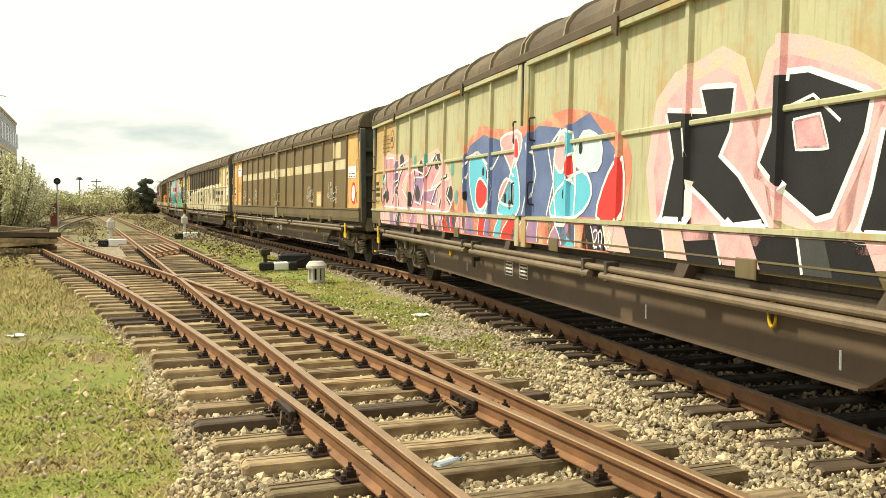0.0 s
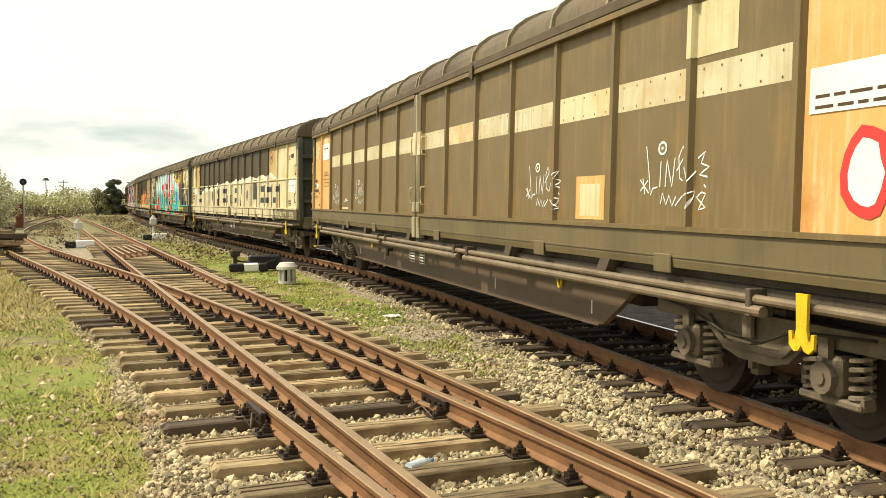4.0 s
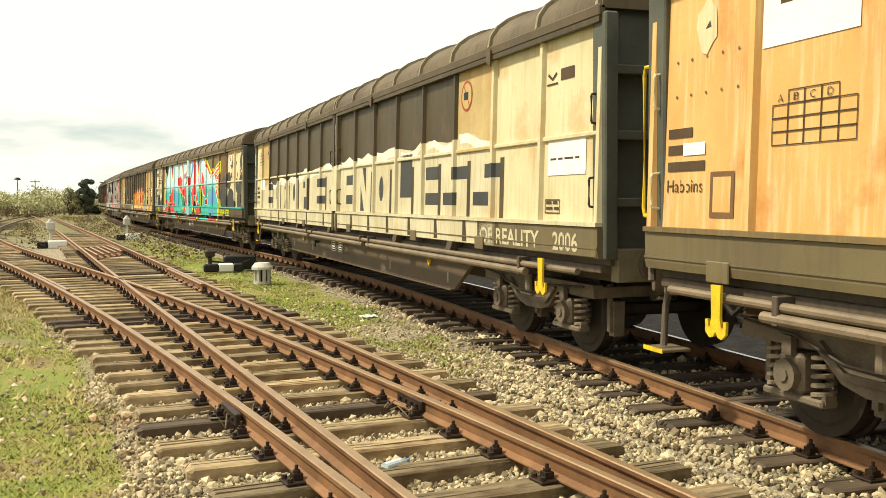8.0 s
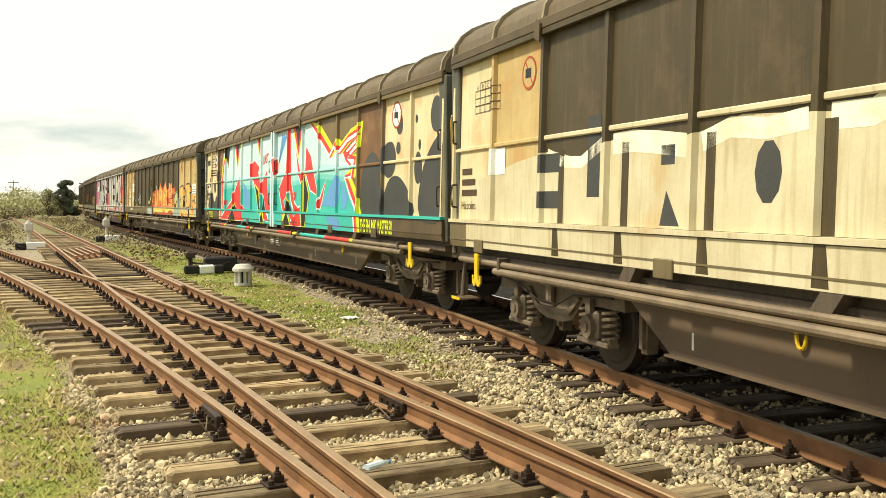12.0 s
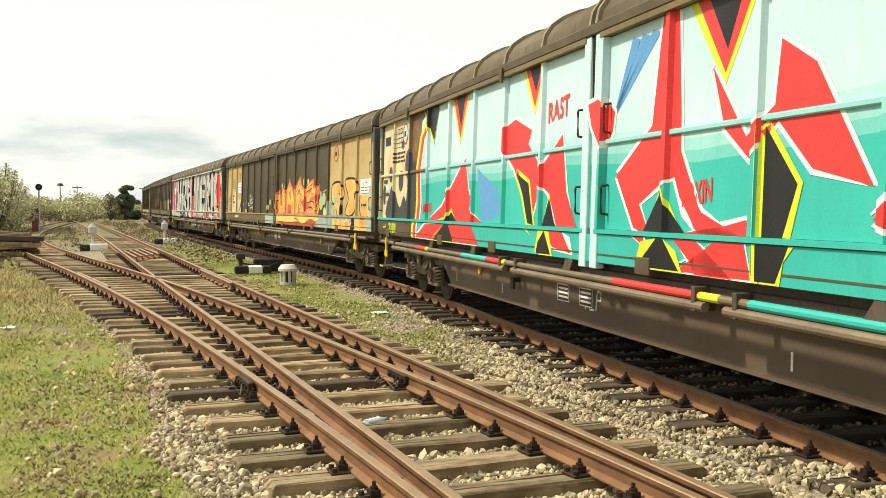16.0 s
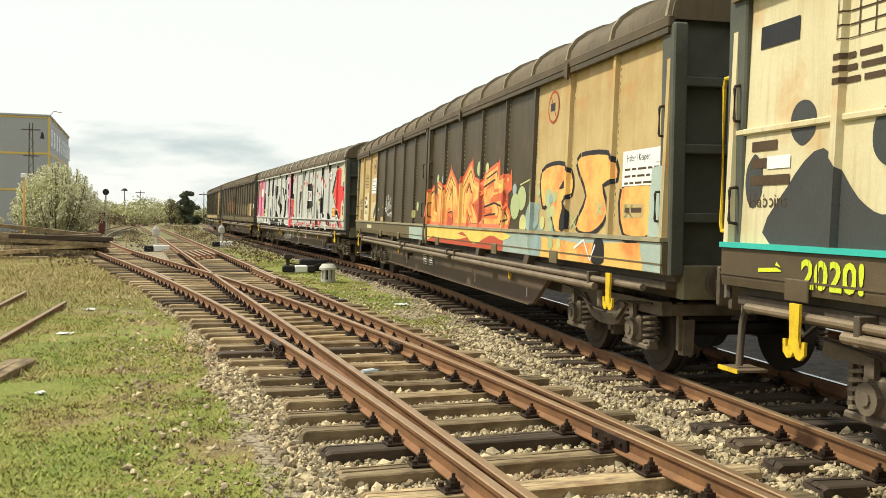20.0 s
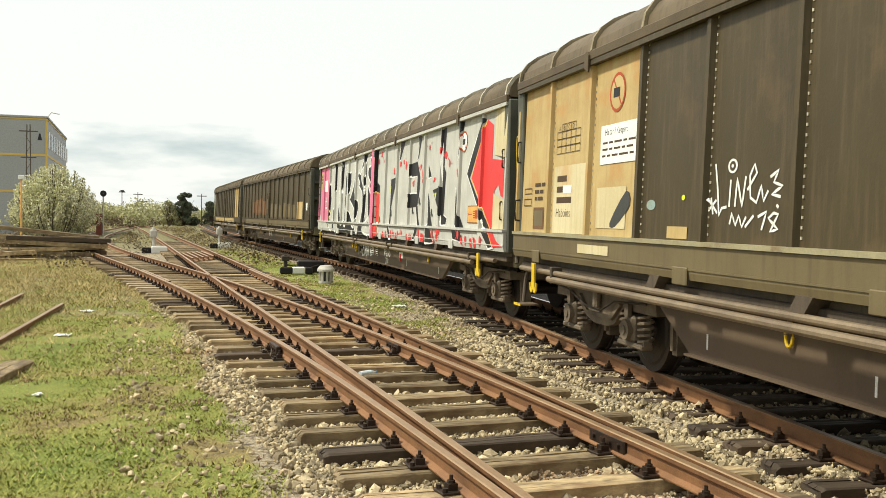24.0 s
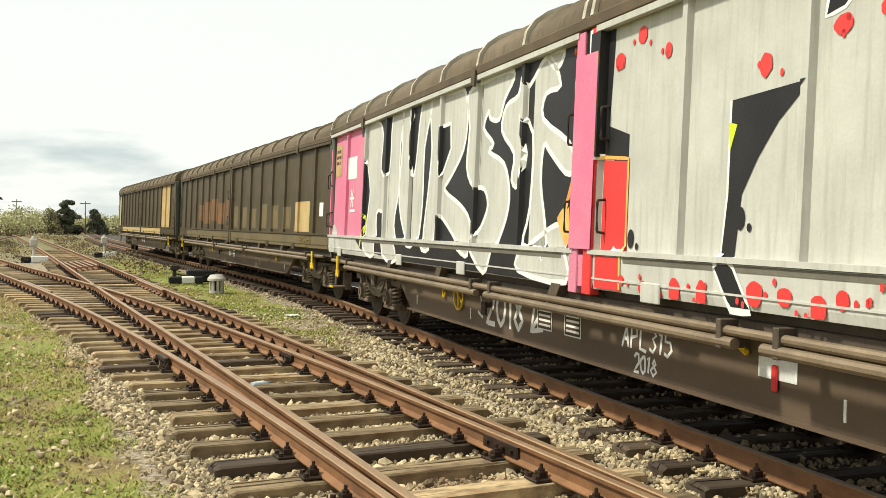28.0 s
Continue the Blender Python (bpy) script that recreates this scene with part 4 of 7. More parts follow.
# ---- painted lettering and shapes on the walls ----
RIB_BREAKS = sorted({round(u + d, 4) for u in RIBS[1:8] + RIBS[10:17] for d in (-0.056, -0.033, 0.033, 0.056)} | {10.70, 10.74, 10.75, 11.25, 11.26, 11.30})


def relief(u):
    if 10.75 <= u <= 11.25:
        return 0.081
    near = min((abs(u - r) for r in RIBS), default=1)
    return 0.05 if near <= 0.034 else 0.0 if near >= 0.0555 else 0.05 * (0.0555 - near) / 0.0215


def surface(u, z):
    """How far out the painted wall stands at u metres from the far end and height z."""
    return 1.4535 if z < SKIRT_TOP else wall_y(z) + relief(u)


def closed(points):
    return [(points[i], points[(i + 1) % len(points)]) for i in range(len(points))]


def smooth(points, n=4):
    """A closed curve through the points."""
    out, k = [], len(points)
    for i in range(k):
        p0, p1, p2, p3 = (Vector(points[(i + j - 1) % k]) for j in range(4))
        for s_ in range(n):
            t = s_ / n
            v = 0.5 * (2 * p1 + (p2 - p0) * t + (2 * p0 - 5 * p1 + 4 * p2 - p3) * t * t + (3 * p1 - p0 - 3 * p2 + p3) * t ** 3)
            out.append((v.x, v.y))
    return out


def blob(u, z, ru, rz, n=14, wob=0.0, seed=0):
    r = random.Random(seed)
    return [(u + ru * (1 + r.uniform(-wob, wob)) * math.cos(2 * math.pi * k / n), z + rz * (1 + r.uniform(-wob, wob)) * math.sin(2 * math.pi * k / n)) for k in range(n)]


def band(points, width):
    """A stroke of that width along a line."""
    left, right = [], []
    for i, p in enumerate(points):
        a, b = Vector(points[max(i - 1, 0)]), Vector(points[min(i + 1, len(points) - 1)])
        d = (b - a).normalized()
        q = Vector((-d.y, d.x)) * width / 2
        left.append(tuple(Vector(p) + q)), right.append(tuple(Vector(p) - q))
    return left + right[::-1]


def halo(points, grow):
    """The outline that wraps a shape, pushed outwards."""
    pts = sorted(set(points))

    def turn(o, a, b):
        return (a[0] - o[0]) * (b[1] - o[1]) - (a[1] - o[1]) * (b[0] - o[0])
    ring = []
    for seq in (pts, pts[::-1]):
        half = []
        for q in seq:
            while len(half) > 1 and turn(half[-2], half[-1], q) <= 0:
                half.pop()
            half.append(q)
        ring += half[:-1]
    cu, cz = sum(q[0] for q in ring) / len(ring), sum(q[1] for q in ring) / len(ring)
    out = []
    for u, z in ring:
        d = math.hypot(u - cu, z - cz)
        out.append((u + grow * (u - cu) / d, z + grow * (z - cz) / d))
    return out


def rounded(points):
    """A closed line with its corners rounded off."""
    q = smooth(points[:-1], 3)
    return q + q[:1]


GLYPHS = {}


def glyph(text, fat):
    """Outline segments of built-in letters, in a unit box."""
    if (text, fat) not in GLYPHS:
        cu = bpy.data.curves.new("letters", "FONT")
        cu.body, cu.offset, cu.resolution_u, cu.fill_mode = text, fat, 3, "FRONT"
        ob = bpy.data.objects.new("letters", cu)
        me = ob.to_mesh()
        count = {}
        for p in me.polygons:
            for e in p.edge_keys:
                count[e] = count.get(e, 0) + 1
        segs = [(tuple(me.vertices[a].co[:2]), tuple(me.vertices[b].co[:2])) for (a, b), c in count.items() if c == 1]
        bpy.data.objects.remove(ob), bpy.data.curves.remove(cu)
        xs, ys = [p[0] for s_ in segs for p in s_], [p[1] for s_ in segs for p in s_]
        GLYPHS[text, fat] = segs, min(xs), max(xs), min(ys), max(ys)
    return GLYPHS[text, fat]


def letters(text, u0, u1, z0, z1, fat=0.0, lean=0.0, tilt=0.0):
    segs, a, b, c, d = glyph(text, 0.0)
    segs = glyph(text, fat)[0] if fat else segs

    def place(p):
        fu, fz = (p[0] - a) / (b - a), (p[1] - c) / (d - c)
        return (u0 + (u1 - u0) * fu + lean * (fz - 0.5), z0 + (z1 - z0) * fz + tilt * (fu - 0.5))
    return [(place(p), place(q)) for p, q in segs]


class Coat:
    """All shapes of one colour on one wagon."""

    def __init__(self):
        self.verts, self.faces, self.known = [], [], {}

    def add(self, segs, lift, low=SKIRT_LOW + 0.01, high=EAVES - 0.055, flat=None):
        us = sorted({round(p[0], 4) for s_ in segs for p in s_})
        u_lo, u_hi = max(us[0], 0.02), min(us[-1], 21.98)
        us = sorted({u for u in us if u_lo <= u <= u_hi} | {u_lo, u_hi} | {b for b in RIB_BREAKS if u_lo < b < u_hi})
        full = []
        for a, b in zip(us, us[1:]):
            k = max(1, int((b - a) / 0.6))
            full += [a + (b - a) * i / k for i in range(k)]
        full.append(us[-1])

        def cuts(u):
            zs = []
            for (a, za), (b, zb) in segs:
                if (a <= u < b) or (b <= u < a):
                    zs.append(za + (zb - za) * (u - a) / (b - a))
            return sorted(zs)
        for a, b in zip(full, full[1:]):
            if b - a < 1e-4:
                continue
            e = (b - a) * 0.002
            ca, cb = cuts(a + e), cuts(b - e)
            if len(ca) != len(cb):
                continue
            for i in range(0, len(ca) - 1, 2):
                for r0, r1 in ((low, SKIRT_TOP - 0.045), (SKIRT_TOP + 0.008, high)):
                    q = [(a, min(max(ca[i], r0), r1)), (b, min(max(cb[i], r0), r1)), (b, min(max(cb[i + 1], r0), r1)), (a, min(max(ca[i + 1], r0), r1))]
                    if q[3][1] - q[0][1] + q[2][1] - q[1][1] < 0.003:
                        continue
                    ids = [self.vertex(u, z, flat if flat else surface(u + (1e-3 if u == a else -1e-3), z), lift) for u, z in q]
                    if len(set(ids)) > 2:
                        self.faces.append(tuple(dict.fromkeys(ids)))

    def vertex(self, u, z, y, lift):
        """Corners that meet are one and the same."""
        key = (round(u, 3), round(z / 0.004), z < SKIRT_TOP)
        if key not in self.known:
            self.known[key] = len(self.verts)
            self.verts.append((11.0 - u, y + lift, z))
        return self.known[key]

    def stroke(self, points, width, lift, flat=None):
        """A sprayed line."""
        fine = []
        for (a, za), (b, zb) in zip(points, points[1:]):
            k = max(1, int(math.hypot(b - a, zb - za) / 0.05))
            fine += [(a + (b - a) * i / k, za + (zb - za) * i / k) for i in range(k)]
        fine.append(points[-1])
        rows = []
        for i, (u, z) in enumerate(fine):
            a, b = Vector(fine[max(i - 1, 0)]), Vector(fine[min(i + 1, len(fine) - 1)])
            d = (b - a).normalized() if (b - a).length > 1e-6 else Vector((1, 0))
            pair = []
            for s_ in (-0.5, 0.5):
                pu, pz = u - d.y * width * s_, z + d.x * width * s_
                self.verts.append((11.0 - pu, (flat or surface(pu, pz)) + lift, pz))
                pair.append(len(self.verts) - 1)
            rows.append(pair)
        for a, b in zip(rows, rows[1:]):
            self.faces.append((a[0], b[0], b[1], a[1]))


def islands(verts, faces):
    """Splits what does not touch into pieces of its own; slivers are dropped."""
    root = list(range(len(verts)))

    def top(i):
        while root[i] != i:
            root[i] = root[root[i]]
            i = root[i]
        return i
    for f in faces:
        for i in f[1:]:
            root[top(i)] = top(f[0])
    groups = {}
    for f in faces:
        groups.setdefault(top(f[0]), []).append(f)
    for fs in groups.values():
        ids = sorted({i for f in fs for i in f})
        pts = [verts[i] for i in ids]
        us, zs = [q[0] for q in pts], [q[2] for q in pts]
        if (max(us) - min(us)) * (max(zs) - min(zs)) < 0.0006:
            continue
        at = {i: k for k, i in enumerate(ids)}
        yield pts, [tuple(at[i] for i in f) for f in fs]


JOINED = ("rivet_heads", "stencil_mark", "load_table", "running_number", "keeper_placard", "paint_spatter")


class Painter:
    """Each painted shape is a part of its own; tiny marks of one colour are joined."""

    def __init__(self, wagon):
        self.wagon, self.coats = wagon, {}

    def put(self, colour, segs, level=0, name="painted_shape", **kw):
        if segs and not isinstance(segs[0][0], tuple):
            segs = closed(segs)
        key = (name, colour, level, 0 if name in JOINED else len(self.coats))
        self.coats.setdefault(key, Coat()).add(segs, 0.002 + 0.0011 * level, **kw)

    def line(self, colour, points, width, level=0, name="sprayed_line", flat=None):
        key = (name, colour, level, len(self.coats))
        self.coats[key] = Coat()
        self.coats[key].stroke(points, width, 0.002 + 0.0011 * level, flat)

    def letter_row(self, colour, text, u0, z0, height, width, level=3, flat=None, lean=0.1, seed=1):
        """Quick hand lettering in sprayed strokes."""
        r = random.Random(seed)
        u = u0
        for ch in text:
            for pts in STROKES.get(ch, ()):
                self.line(colour, [(u + height * (0.75 * x + lean * y) + r.uniform(-0.01, 0.01), z0 + height * y + r.uniform(-0.01, 0.01)) for x, y in pts], width, level, "tag_stroke", flat)
            u += height * (0.45 if ch in "1i" else 0.78)

    def done(self):
        for (name, colour, level, k), coat in self.coats.items():
            if not coat.faces:
                continue
            if name in JOINED:
                part(name, soup(name, coat.verts, coat.faces, colour), None, self.wagon)["kind"] = "stuff"
                continue
            for verts, faces in islands(coat.verts, coat.faces):
                part(name, soup(name, verts, faces, colour), None, self.wagon)


STROKES = {
    "2": [[(0, 0.8), (0.2, 1), (0.6, 1), (0.8, 0.8), (0.7, 0.55), (0, 0), (0.85, 0)]],
    "0": [[(0.4, 1), (0.1, 0.8), (0, 0.5), (0.1, 0.2), (0.4, 0), (0.7, 0.2), (0.8, 0.5), (0.7, 0.8), (0.4, 1)]],
    "1": [[(0, 0.8), (0.25, 1), (0.25, 0)]],
    "8": [[(0.4, 0.55), (0.1, 0.75), (0.4, 1), (0.7, 0.75), (0.4, 0.55), (0.05, 0.25), (0.4, 0), (0.75, 0.25), (0.4, 0.55)]],
    "A": [[(0, 0), (0.4, 1), (0.8, 0)], [(0.15, 0.35), (0.65, 0.35)]],
    "P": [[(0, 0), (0, 1), (0.6, 0.9), (0.6, 0.55), (0, 0.5)]],
    "L": [[(0, 1), (0, 0), (0.7, 0)]],
    "3": [[(0, 0.9), (0.4, 1), (0.7, 0.8), (0.3, 0.55), (0.7, 0.3), (0.4, 0), (0, 0.1)]],
    "5": [[(0.7, 1), (0.1, 1), (0.1, 0.6), (0.6, 0.6), (0.7, 0.3), (0.4, 0), (0, 0.1)]],
    "t": [[(0.3, 1), (0.3, 0.1), (0.5, 0)], [(0.0, 0.65), (0.65, 0.65)]],
    "i": [[(0.2, 0.6), (0.2, 0)], [(0.2, 0.88), (0.24, 0.95)]],
    "n": [[(0, 0), (0, 0.6), (0.4, 0.62), (0.5, 0)]],
    "e": [[(0, 0.3), (0.5, 0.35), (0.4, 0.6), (0.1, 0.55), (0, 0.2), (0.3, 0), (0.6, 0.1)]],
}


def sign(p, u, z, r, level=3):
    """Round sign: no shunting over a hump."""
    p.put("plainwhite" if level > 3 else "tan", blob(u, z, r, r, 20), level, "round_sign")
    p.put("redmark", closed(blob(u, z, r, r, 20)) + closed(blob(u, z, r * 0.84, r * 0.84, 20)), level + 1, "round_sign")
    p.put("redmark", [(u - r * 0.6, z + r * 0.66), (u - r * 0.5, z + r * 0.72), (u + r * 0.6, z - r * 0.66), (u + r * 0.5, z - r * 0.72)], level + 1, "round_sign")
    p.put("ink", [(u - r * 0.5, z - 0.05), (u + r * 0.3, z - 0.05), (u + r * 0.3, z + 0.05), (u - r * 0.5, z + 0.05)], level + 2, "round_sign")


TAG = ([(0.02, 0.17), (0.15, 0.26)], [(0.06, 0.28), (0.10, 0.14)], [(0.01, 0.27), (0.17, 0.15)],
       [(0.11, 0.56), (0.16, 0.36), (0.20, 0.13), (0.24, 0.19), (0.32, 0.20)],
       [(0.37, 0.42), (0.36, 0.20)], [(0.45, 0.20), (0.47, 0.43), (0.56, 0.20), (0.60, 0.44)],
       [(0.63, 0.33), (0.76, 0.46), (0.72, 0.53), (0.66, 0.44), (0.68, 0.27), (0.77, 0.23), (0.83, 0.36), (0.87, 0.24), (0.93, 0.32)],
       [(0.95, 0.42), (1.06, 0.47), (1.00, 0.38), (1.12, 0.35), (0.98, 0.29), (1.10, 0.27)], [(1.05, 0.21), (1.08, 0.19)],
       [(0.38, 0.06), (0.41, 0.15), (0.47, 0.05), (0.52, 0.13), (0.57, 0.04), (0.63, 0.12)], [(0.62, 0.04), (0.74, 0.13)],
       [(0.80, 0.12), (0.92, 0.16), (0.86, 0.02)], [(1.02, 0.15), (0.95, 0.11), (1.08, 0.03), (0.98, 0.01), (1.08, 0.14), (1.02, 0.15)])


def tag(p, u, z, size, width, ground, level):
    """A chalk-white tag in loose strokes."""
    for stroke in TAG:
        p.line("plainwhite", [(u + size * a, z + size * b) for a, b in stroke], width, level, "tag_stroke")
    for k, (colour, r) in enumerate((("plainwhite", 0.075), (ground, 0.050), ("plainwhite", 0.018))):
        p.put(colour, blob(u + 0.39 * size, z + 0.53 * size, r * size, 0.8 * r * size, 16), level + k, "tag_stroke")


def rect(u0, u1, z0, z1):
    return [(u0, z0), (u1, z0), (u1, z1), (u0, z1)]


def outline(u0, u1, z0, z1, w=0.012):
    return closed(rect(u0, u1, z0, z1)) + closed(rect(u0 + w, u1 - w, z0 + w, z1 - w))


def lines(p, colour, u0, u1, z_top, count, pitch=0.075, height=0.035, level=4, seed=1):
    """Rows of writing too worn to be read."""
    r = random.Random(seed)
    for k in range(count):
        u = u0
        while u < u1 - 0.05:
            w = min(r.uniform(0.08, 0.26), u1 - u)
            p.put(colour, rect(u, u + w, z_top - k * pitch - height, z_top - k * pitch), level, "stencil_mark")
            u += w + 0.04


def load_table(p, u0, z0, colour="mark", level=4):
    for k in range(4):
        for j in range(5):
            if k == 3 and j in (0, 4):
                continue
            p.put(colour, outline(u0 + j * 0.16, u0 + 0.165 + j * 0.16, z0 + k * 0.09, z0 + 0.095 + k * 0.09, 0.008), level, "load_table")
    for j, ch in enumerate("ABCD"):
        p.put(colour, letters(ch, u0 + 0.055 + j * 0.16, u0 + 0.11 + j * 0.16, z0 + 0.29, z0 + 0.34), level, "load_table")


def wagon_number(p, u, z, kind, colour="mark", plate="plainwhite", level=4):
    """The running number as plain bars, under it the type."""
    for k, w in enumerate((0.34, 0.46, 0.52)):
        p.put(colour, rect(u, u + w, z - 0.13 * k - 0.075, z - 0.13 * k), level, "running_number")
    p.put(colour, letters(kind, u, u + 0.50, z - 0.50, z - 0.40), level, "running_number")
    if plate:
        p.put(plate, rect(u + 0.22, u + 0.52, z - 0.215, z - 0.12), level + 1, "running_number")


def placard(p, u, z, w, h, head=None, level=5, rows=3):
    p.put("plainwhite", rect(u, u + w, z, z + h), level, "keeper_placard")
    if head:
        p.put("ink", letters(head, u + 0.12 * w, u + 0.72 * w, z + h - 0.13, z + h - 0.04), level + 1, "keeper_placard")
    lines(p, "mark", u + 0.06, u + w - 0.06, z + h - 0.18, rows, 0.07, 0.022, level + 1, 7)


# first wagon: pink, blue and black graffiti
p = Painter(wagons[0])
HALO = [(6.97, 1.45), (8.04, 2.02), (7.87, 2.28), (8.33, 2.62), (8.89, 2.78), (9.91, 2.66), (10.90, 2.63), (11.40, 2.62), (12.36, 2.72), (13.58, 2.5), (14.12, 2.1), (13.99, 1.5), (13.72, 1.15), (6.6, 1.15)]
p.put("redmist", smooth(HALO, 3), 0)
for k, shape in enumerate(([(1.49, 2.6), (2.28, 2.59), (2.68, 2.23), (2.22, 2.01), (3.02, 2.39), (3.92, 2.49), (3.98, 2.3), (3.35, 2.04), (3.24, 1.91), (3.92, 1.65), (3.75, 1.51), (1.32, 1.54)],)):
    p.put("pinkmist", smooth(halo(shape, 0.14), 2), 0)
    p.put("pink", shape, 1)
    p.line("plainwhite", shape + shape[:1], 0.035, 4)
for k, shape in enumerate(([(3.98, 2.16), (4.37, 2.28), (5.11, 2.17), (5.44, 2.29), (6.12, 2.48), (6.46, 2.21), (6.12, 2.07), (5.84, 1.89), (7.08, 2.05), (7.14, 1.92), (6.97, 1.74), (7.31, 1.6), (7.08, 1.47), (4.03, 1.52)],)):
    p.put("pinkmist", smooth(halo(shape, 0.14), 2), 0)
    p.put("pink", shape, 1)
    p.line("plainwhite", shape + shape[:1], 0.035, 4)
for col, shape in (("purple", [(2.34, 2.47), (2.79, 2.51), (2.9, 2.16), (2.51, 1.66), (2.28, 1.72)]), ("purple", [(4.37, 2.12), (5.28, 2.1), (4.99, 1.6), (4.48, 1.65)]), ("purple", [(5.5, 1.85), (6.29, 1.88), (6.18, 1.6), (5.5, 1.65)])):
    p.put(col, smooth(shape, 3), 2)
    p.line("plainwhite", shape[:4], 0.03, 4)
for k, (u, z) in enumerate([(3.18, 2.49), (4.94, 2.28), (6.29, 2.35), (1.66, 1.77), (4.09, 1.68), (7.14, 1.76), (4.71, 1.8)]):
    p.put("darkgrey", blob(u, z, 0.20, 0.15, 12, 0.25, k), 3)
for k, (u, z) in enumerate([(1.38, 2.14), (7.31, 2.2), (5.44, 2.41), (4.43, 2.43), (7.59, 1.72)]):
    p.put("tealspot", blob(u, z, 0.10, 0.12, 12, 0.1, k), 3)
p.put("navy", [(7.99, 2.25), (8.33, 2.52), (9.06, 2.64), (9.91, 2.51), (10.29, 2.35), (10.59, 2.13), (10.90, 2.4), (11.44, 2.6), (12.36, 2.5), (13.04, 2.62), (13.72, 2.2), (13.72, 1.5), (9.98, 1.47), (8.33, 1.49), (8.04, 1.86)], 1)
p.put("cyan", smooth([(8.38, 2.3), (8.83, 2.39), (9.29, 2.14), (9.51, 1.98), (9.46, 1.54), (9.0, 1.49), (8.67, 1.54), (8.38, 1.93)], 3), 2)
p.line("plainwhite", rounded([(8.38, 2.3), (8.83, 2.39), (9.29, 2.14), (9.51, 1.98), (9.46, 1.54), (9.0, 1.49), (8.67, 1.54), (8.38, 1.93), (8.38, 2.3)]), 0.04, 5)
p.put("red", smooth([(8.78, 1.93), (9.0, 2.0), (9.4, 1.8), (9.23, 1.61), (8.95, 1.54), (8.72, 1.69)], 3), 3)
p.line("plainwhite", rounded([(8.78, 1.93), (9.0, 2.0), (9.4, 1.8), (9.23, 1.61), (8.95, 1.54), (8.72, 1.69), (8.78, 1.93)]), 0.04, 5)
p.put("pink", smooth([(9.91, 2.53), (10.90, 2.57), (11.05, 2.35), (10.59, 2.0), (10.29, 2.17)], 3), 2)
p.line("plainwhite", rounded([(9.91, 2.53), (10.90, 2.57), (11.05, 2.35), (10.59, 2.0), (10.29, 2.17), (9.91, 2.53)]), 0.04, 5)
p.put("pink", smooth([(9.91, 1.79), (10.21, 1.97), (10.67, 1.83), (10.52, 1.61), (9.98, 1.65)], 3), 3)
p.line("plainwhite", rounded([(9.91, 1.79), (10.21, 1.97), (10.67, 1.83), (10.52, 1.61), (9.98, 1.65), (9.91, 1.79)]), 0.04, 5)
p.put("cyan", smooth([(12.06, 2.34), (12.59, 2.43), (12.67, 1.5), (12.12, 1.49)], 3), 2)
p.line("plainwhite", rounded([(12.06, 2.34), (12.59, 2.43), (12.67, 1.5), (12.12, 1.49), (12.06, 2.34)]), 0.04, 5)
p.put("red", smooth([(12.44, 2.04), (12.59, 2.2), (12.67, 1.86)], 3), 3)
p.line("plainwhite", rounded([(12.44, 2.04), (12.59, 2.2), (12.67, 1.86), (12.44, 2.04)]), 0.04, 5)
for col, shape, lev in (("cyan", [(9.84, 1.5), (10.32, 1.95), (10.66, 2.3), (11.00, 1.9), (10.93, 1.5)], 3), ("red", [(10.45, 2.35), (10.86, 2.5), (10.93, 2.2)], 4), ("cyan", [(11.95, 1.5), (12.15, 1.8), (12.90, 2.0), (13.17, 1.75), (12.76, 1.5)], 3),
                        ("skyblue", [(12.63, 2.1), (12.90, 2.42), (13.38, 2.3), (13.31, 2.0)], 3), ("red", [(13.31, 1.5), (13.58, 1.95), (13.92, 2.1), (13.92, 1.5)], 3), ("pink", [(12.02, 2.15), (12.22, 2.45), (12.49, 2.3), (12.29, 2.0)], 4)):
    p.put(col, smooth(shape, 3), lev)
    p.line("plainwhite", rounded(shape + shape[:1]), 0.04, 6)
for pts in ([(8.0, 2.1), (8.3, 2.35), (8.8, 2.4), (9.3, 2.2)], [(8.1, 1.5), (8.0, 1.8), (8.25, 2.1)], [(9.2, 1.5), (9.45, 1.75), (9.5, 2.1), (10.04, 2.4)], [(11.81, 1.5), (12.02, 1.9), (11.81, 2.3), (12.22, 2.5)], [(11.13, 1.5), (11.40, 2.0), (11.20, 2.4)]):
    p.line("plainwhite", pts, 0.035, 5)
for k, (u, z) in enumerate(((9.1, 2.1), (9.3, 2.05), (10.18, 1.7), (10.38, 1.62), (12.36, 1.75), (8.2, 1.75), (10.59, 1.72), (12.83, 2.25))):
    p.put("ink", blob(u, z, 0.055, 0.07, 10), 5)
for pts in ([(1.3, 1.6), (1.5, 2.1), (1.45, 2.6)], [(2.2, 1.6), (2.6, 2.0), (3.4, 2.4)], [(2.9, 1.55), (2.7, 1.9), (3.1, 2.3)], [(4.2, 1.6), (4.5, 2.0), (4.3, 2.3)], [(5.0, 1.6), (5.4, 2.1), (6.1, 2.5)], [(5.8, 1.6), (6.2, 1.9), (6.9, 2.1)], [(6.4, 1.55), (6.6, 1.8)]):
    p.line("darkgrey", [(u + 0.05, z) for u, z in pts], 0.06, 4)
    p.line("plainwhite", pts, 0.03, 5)
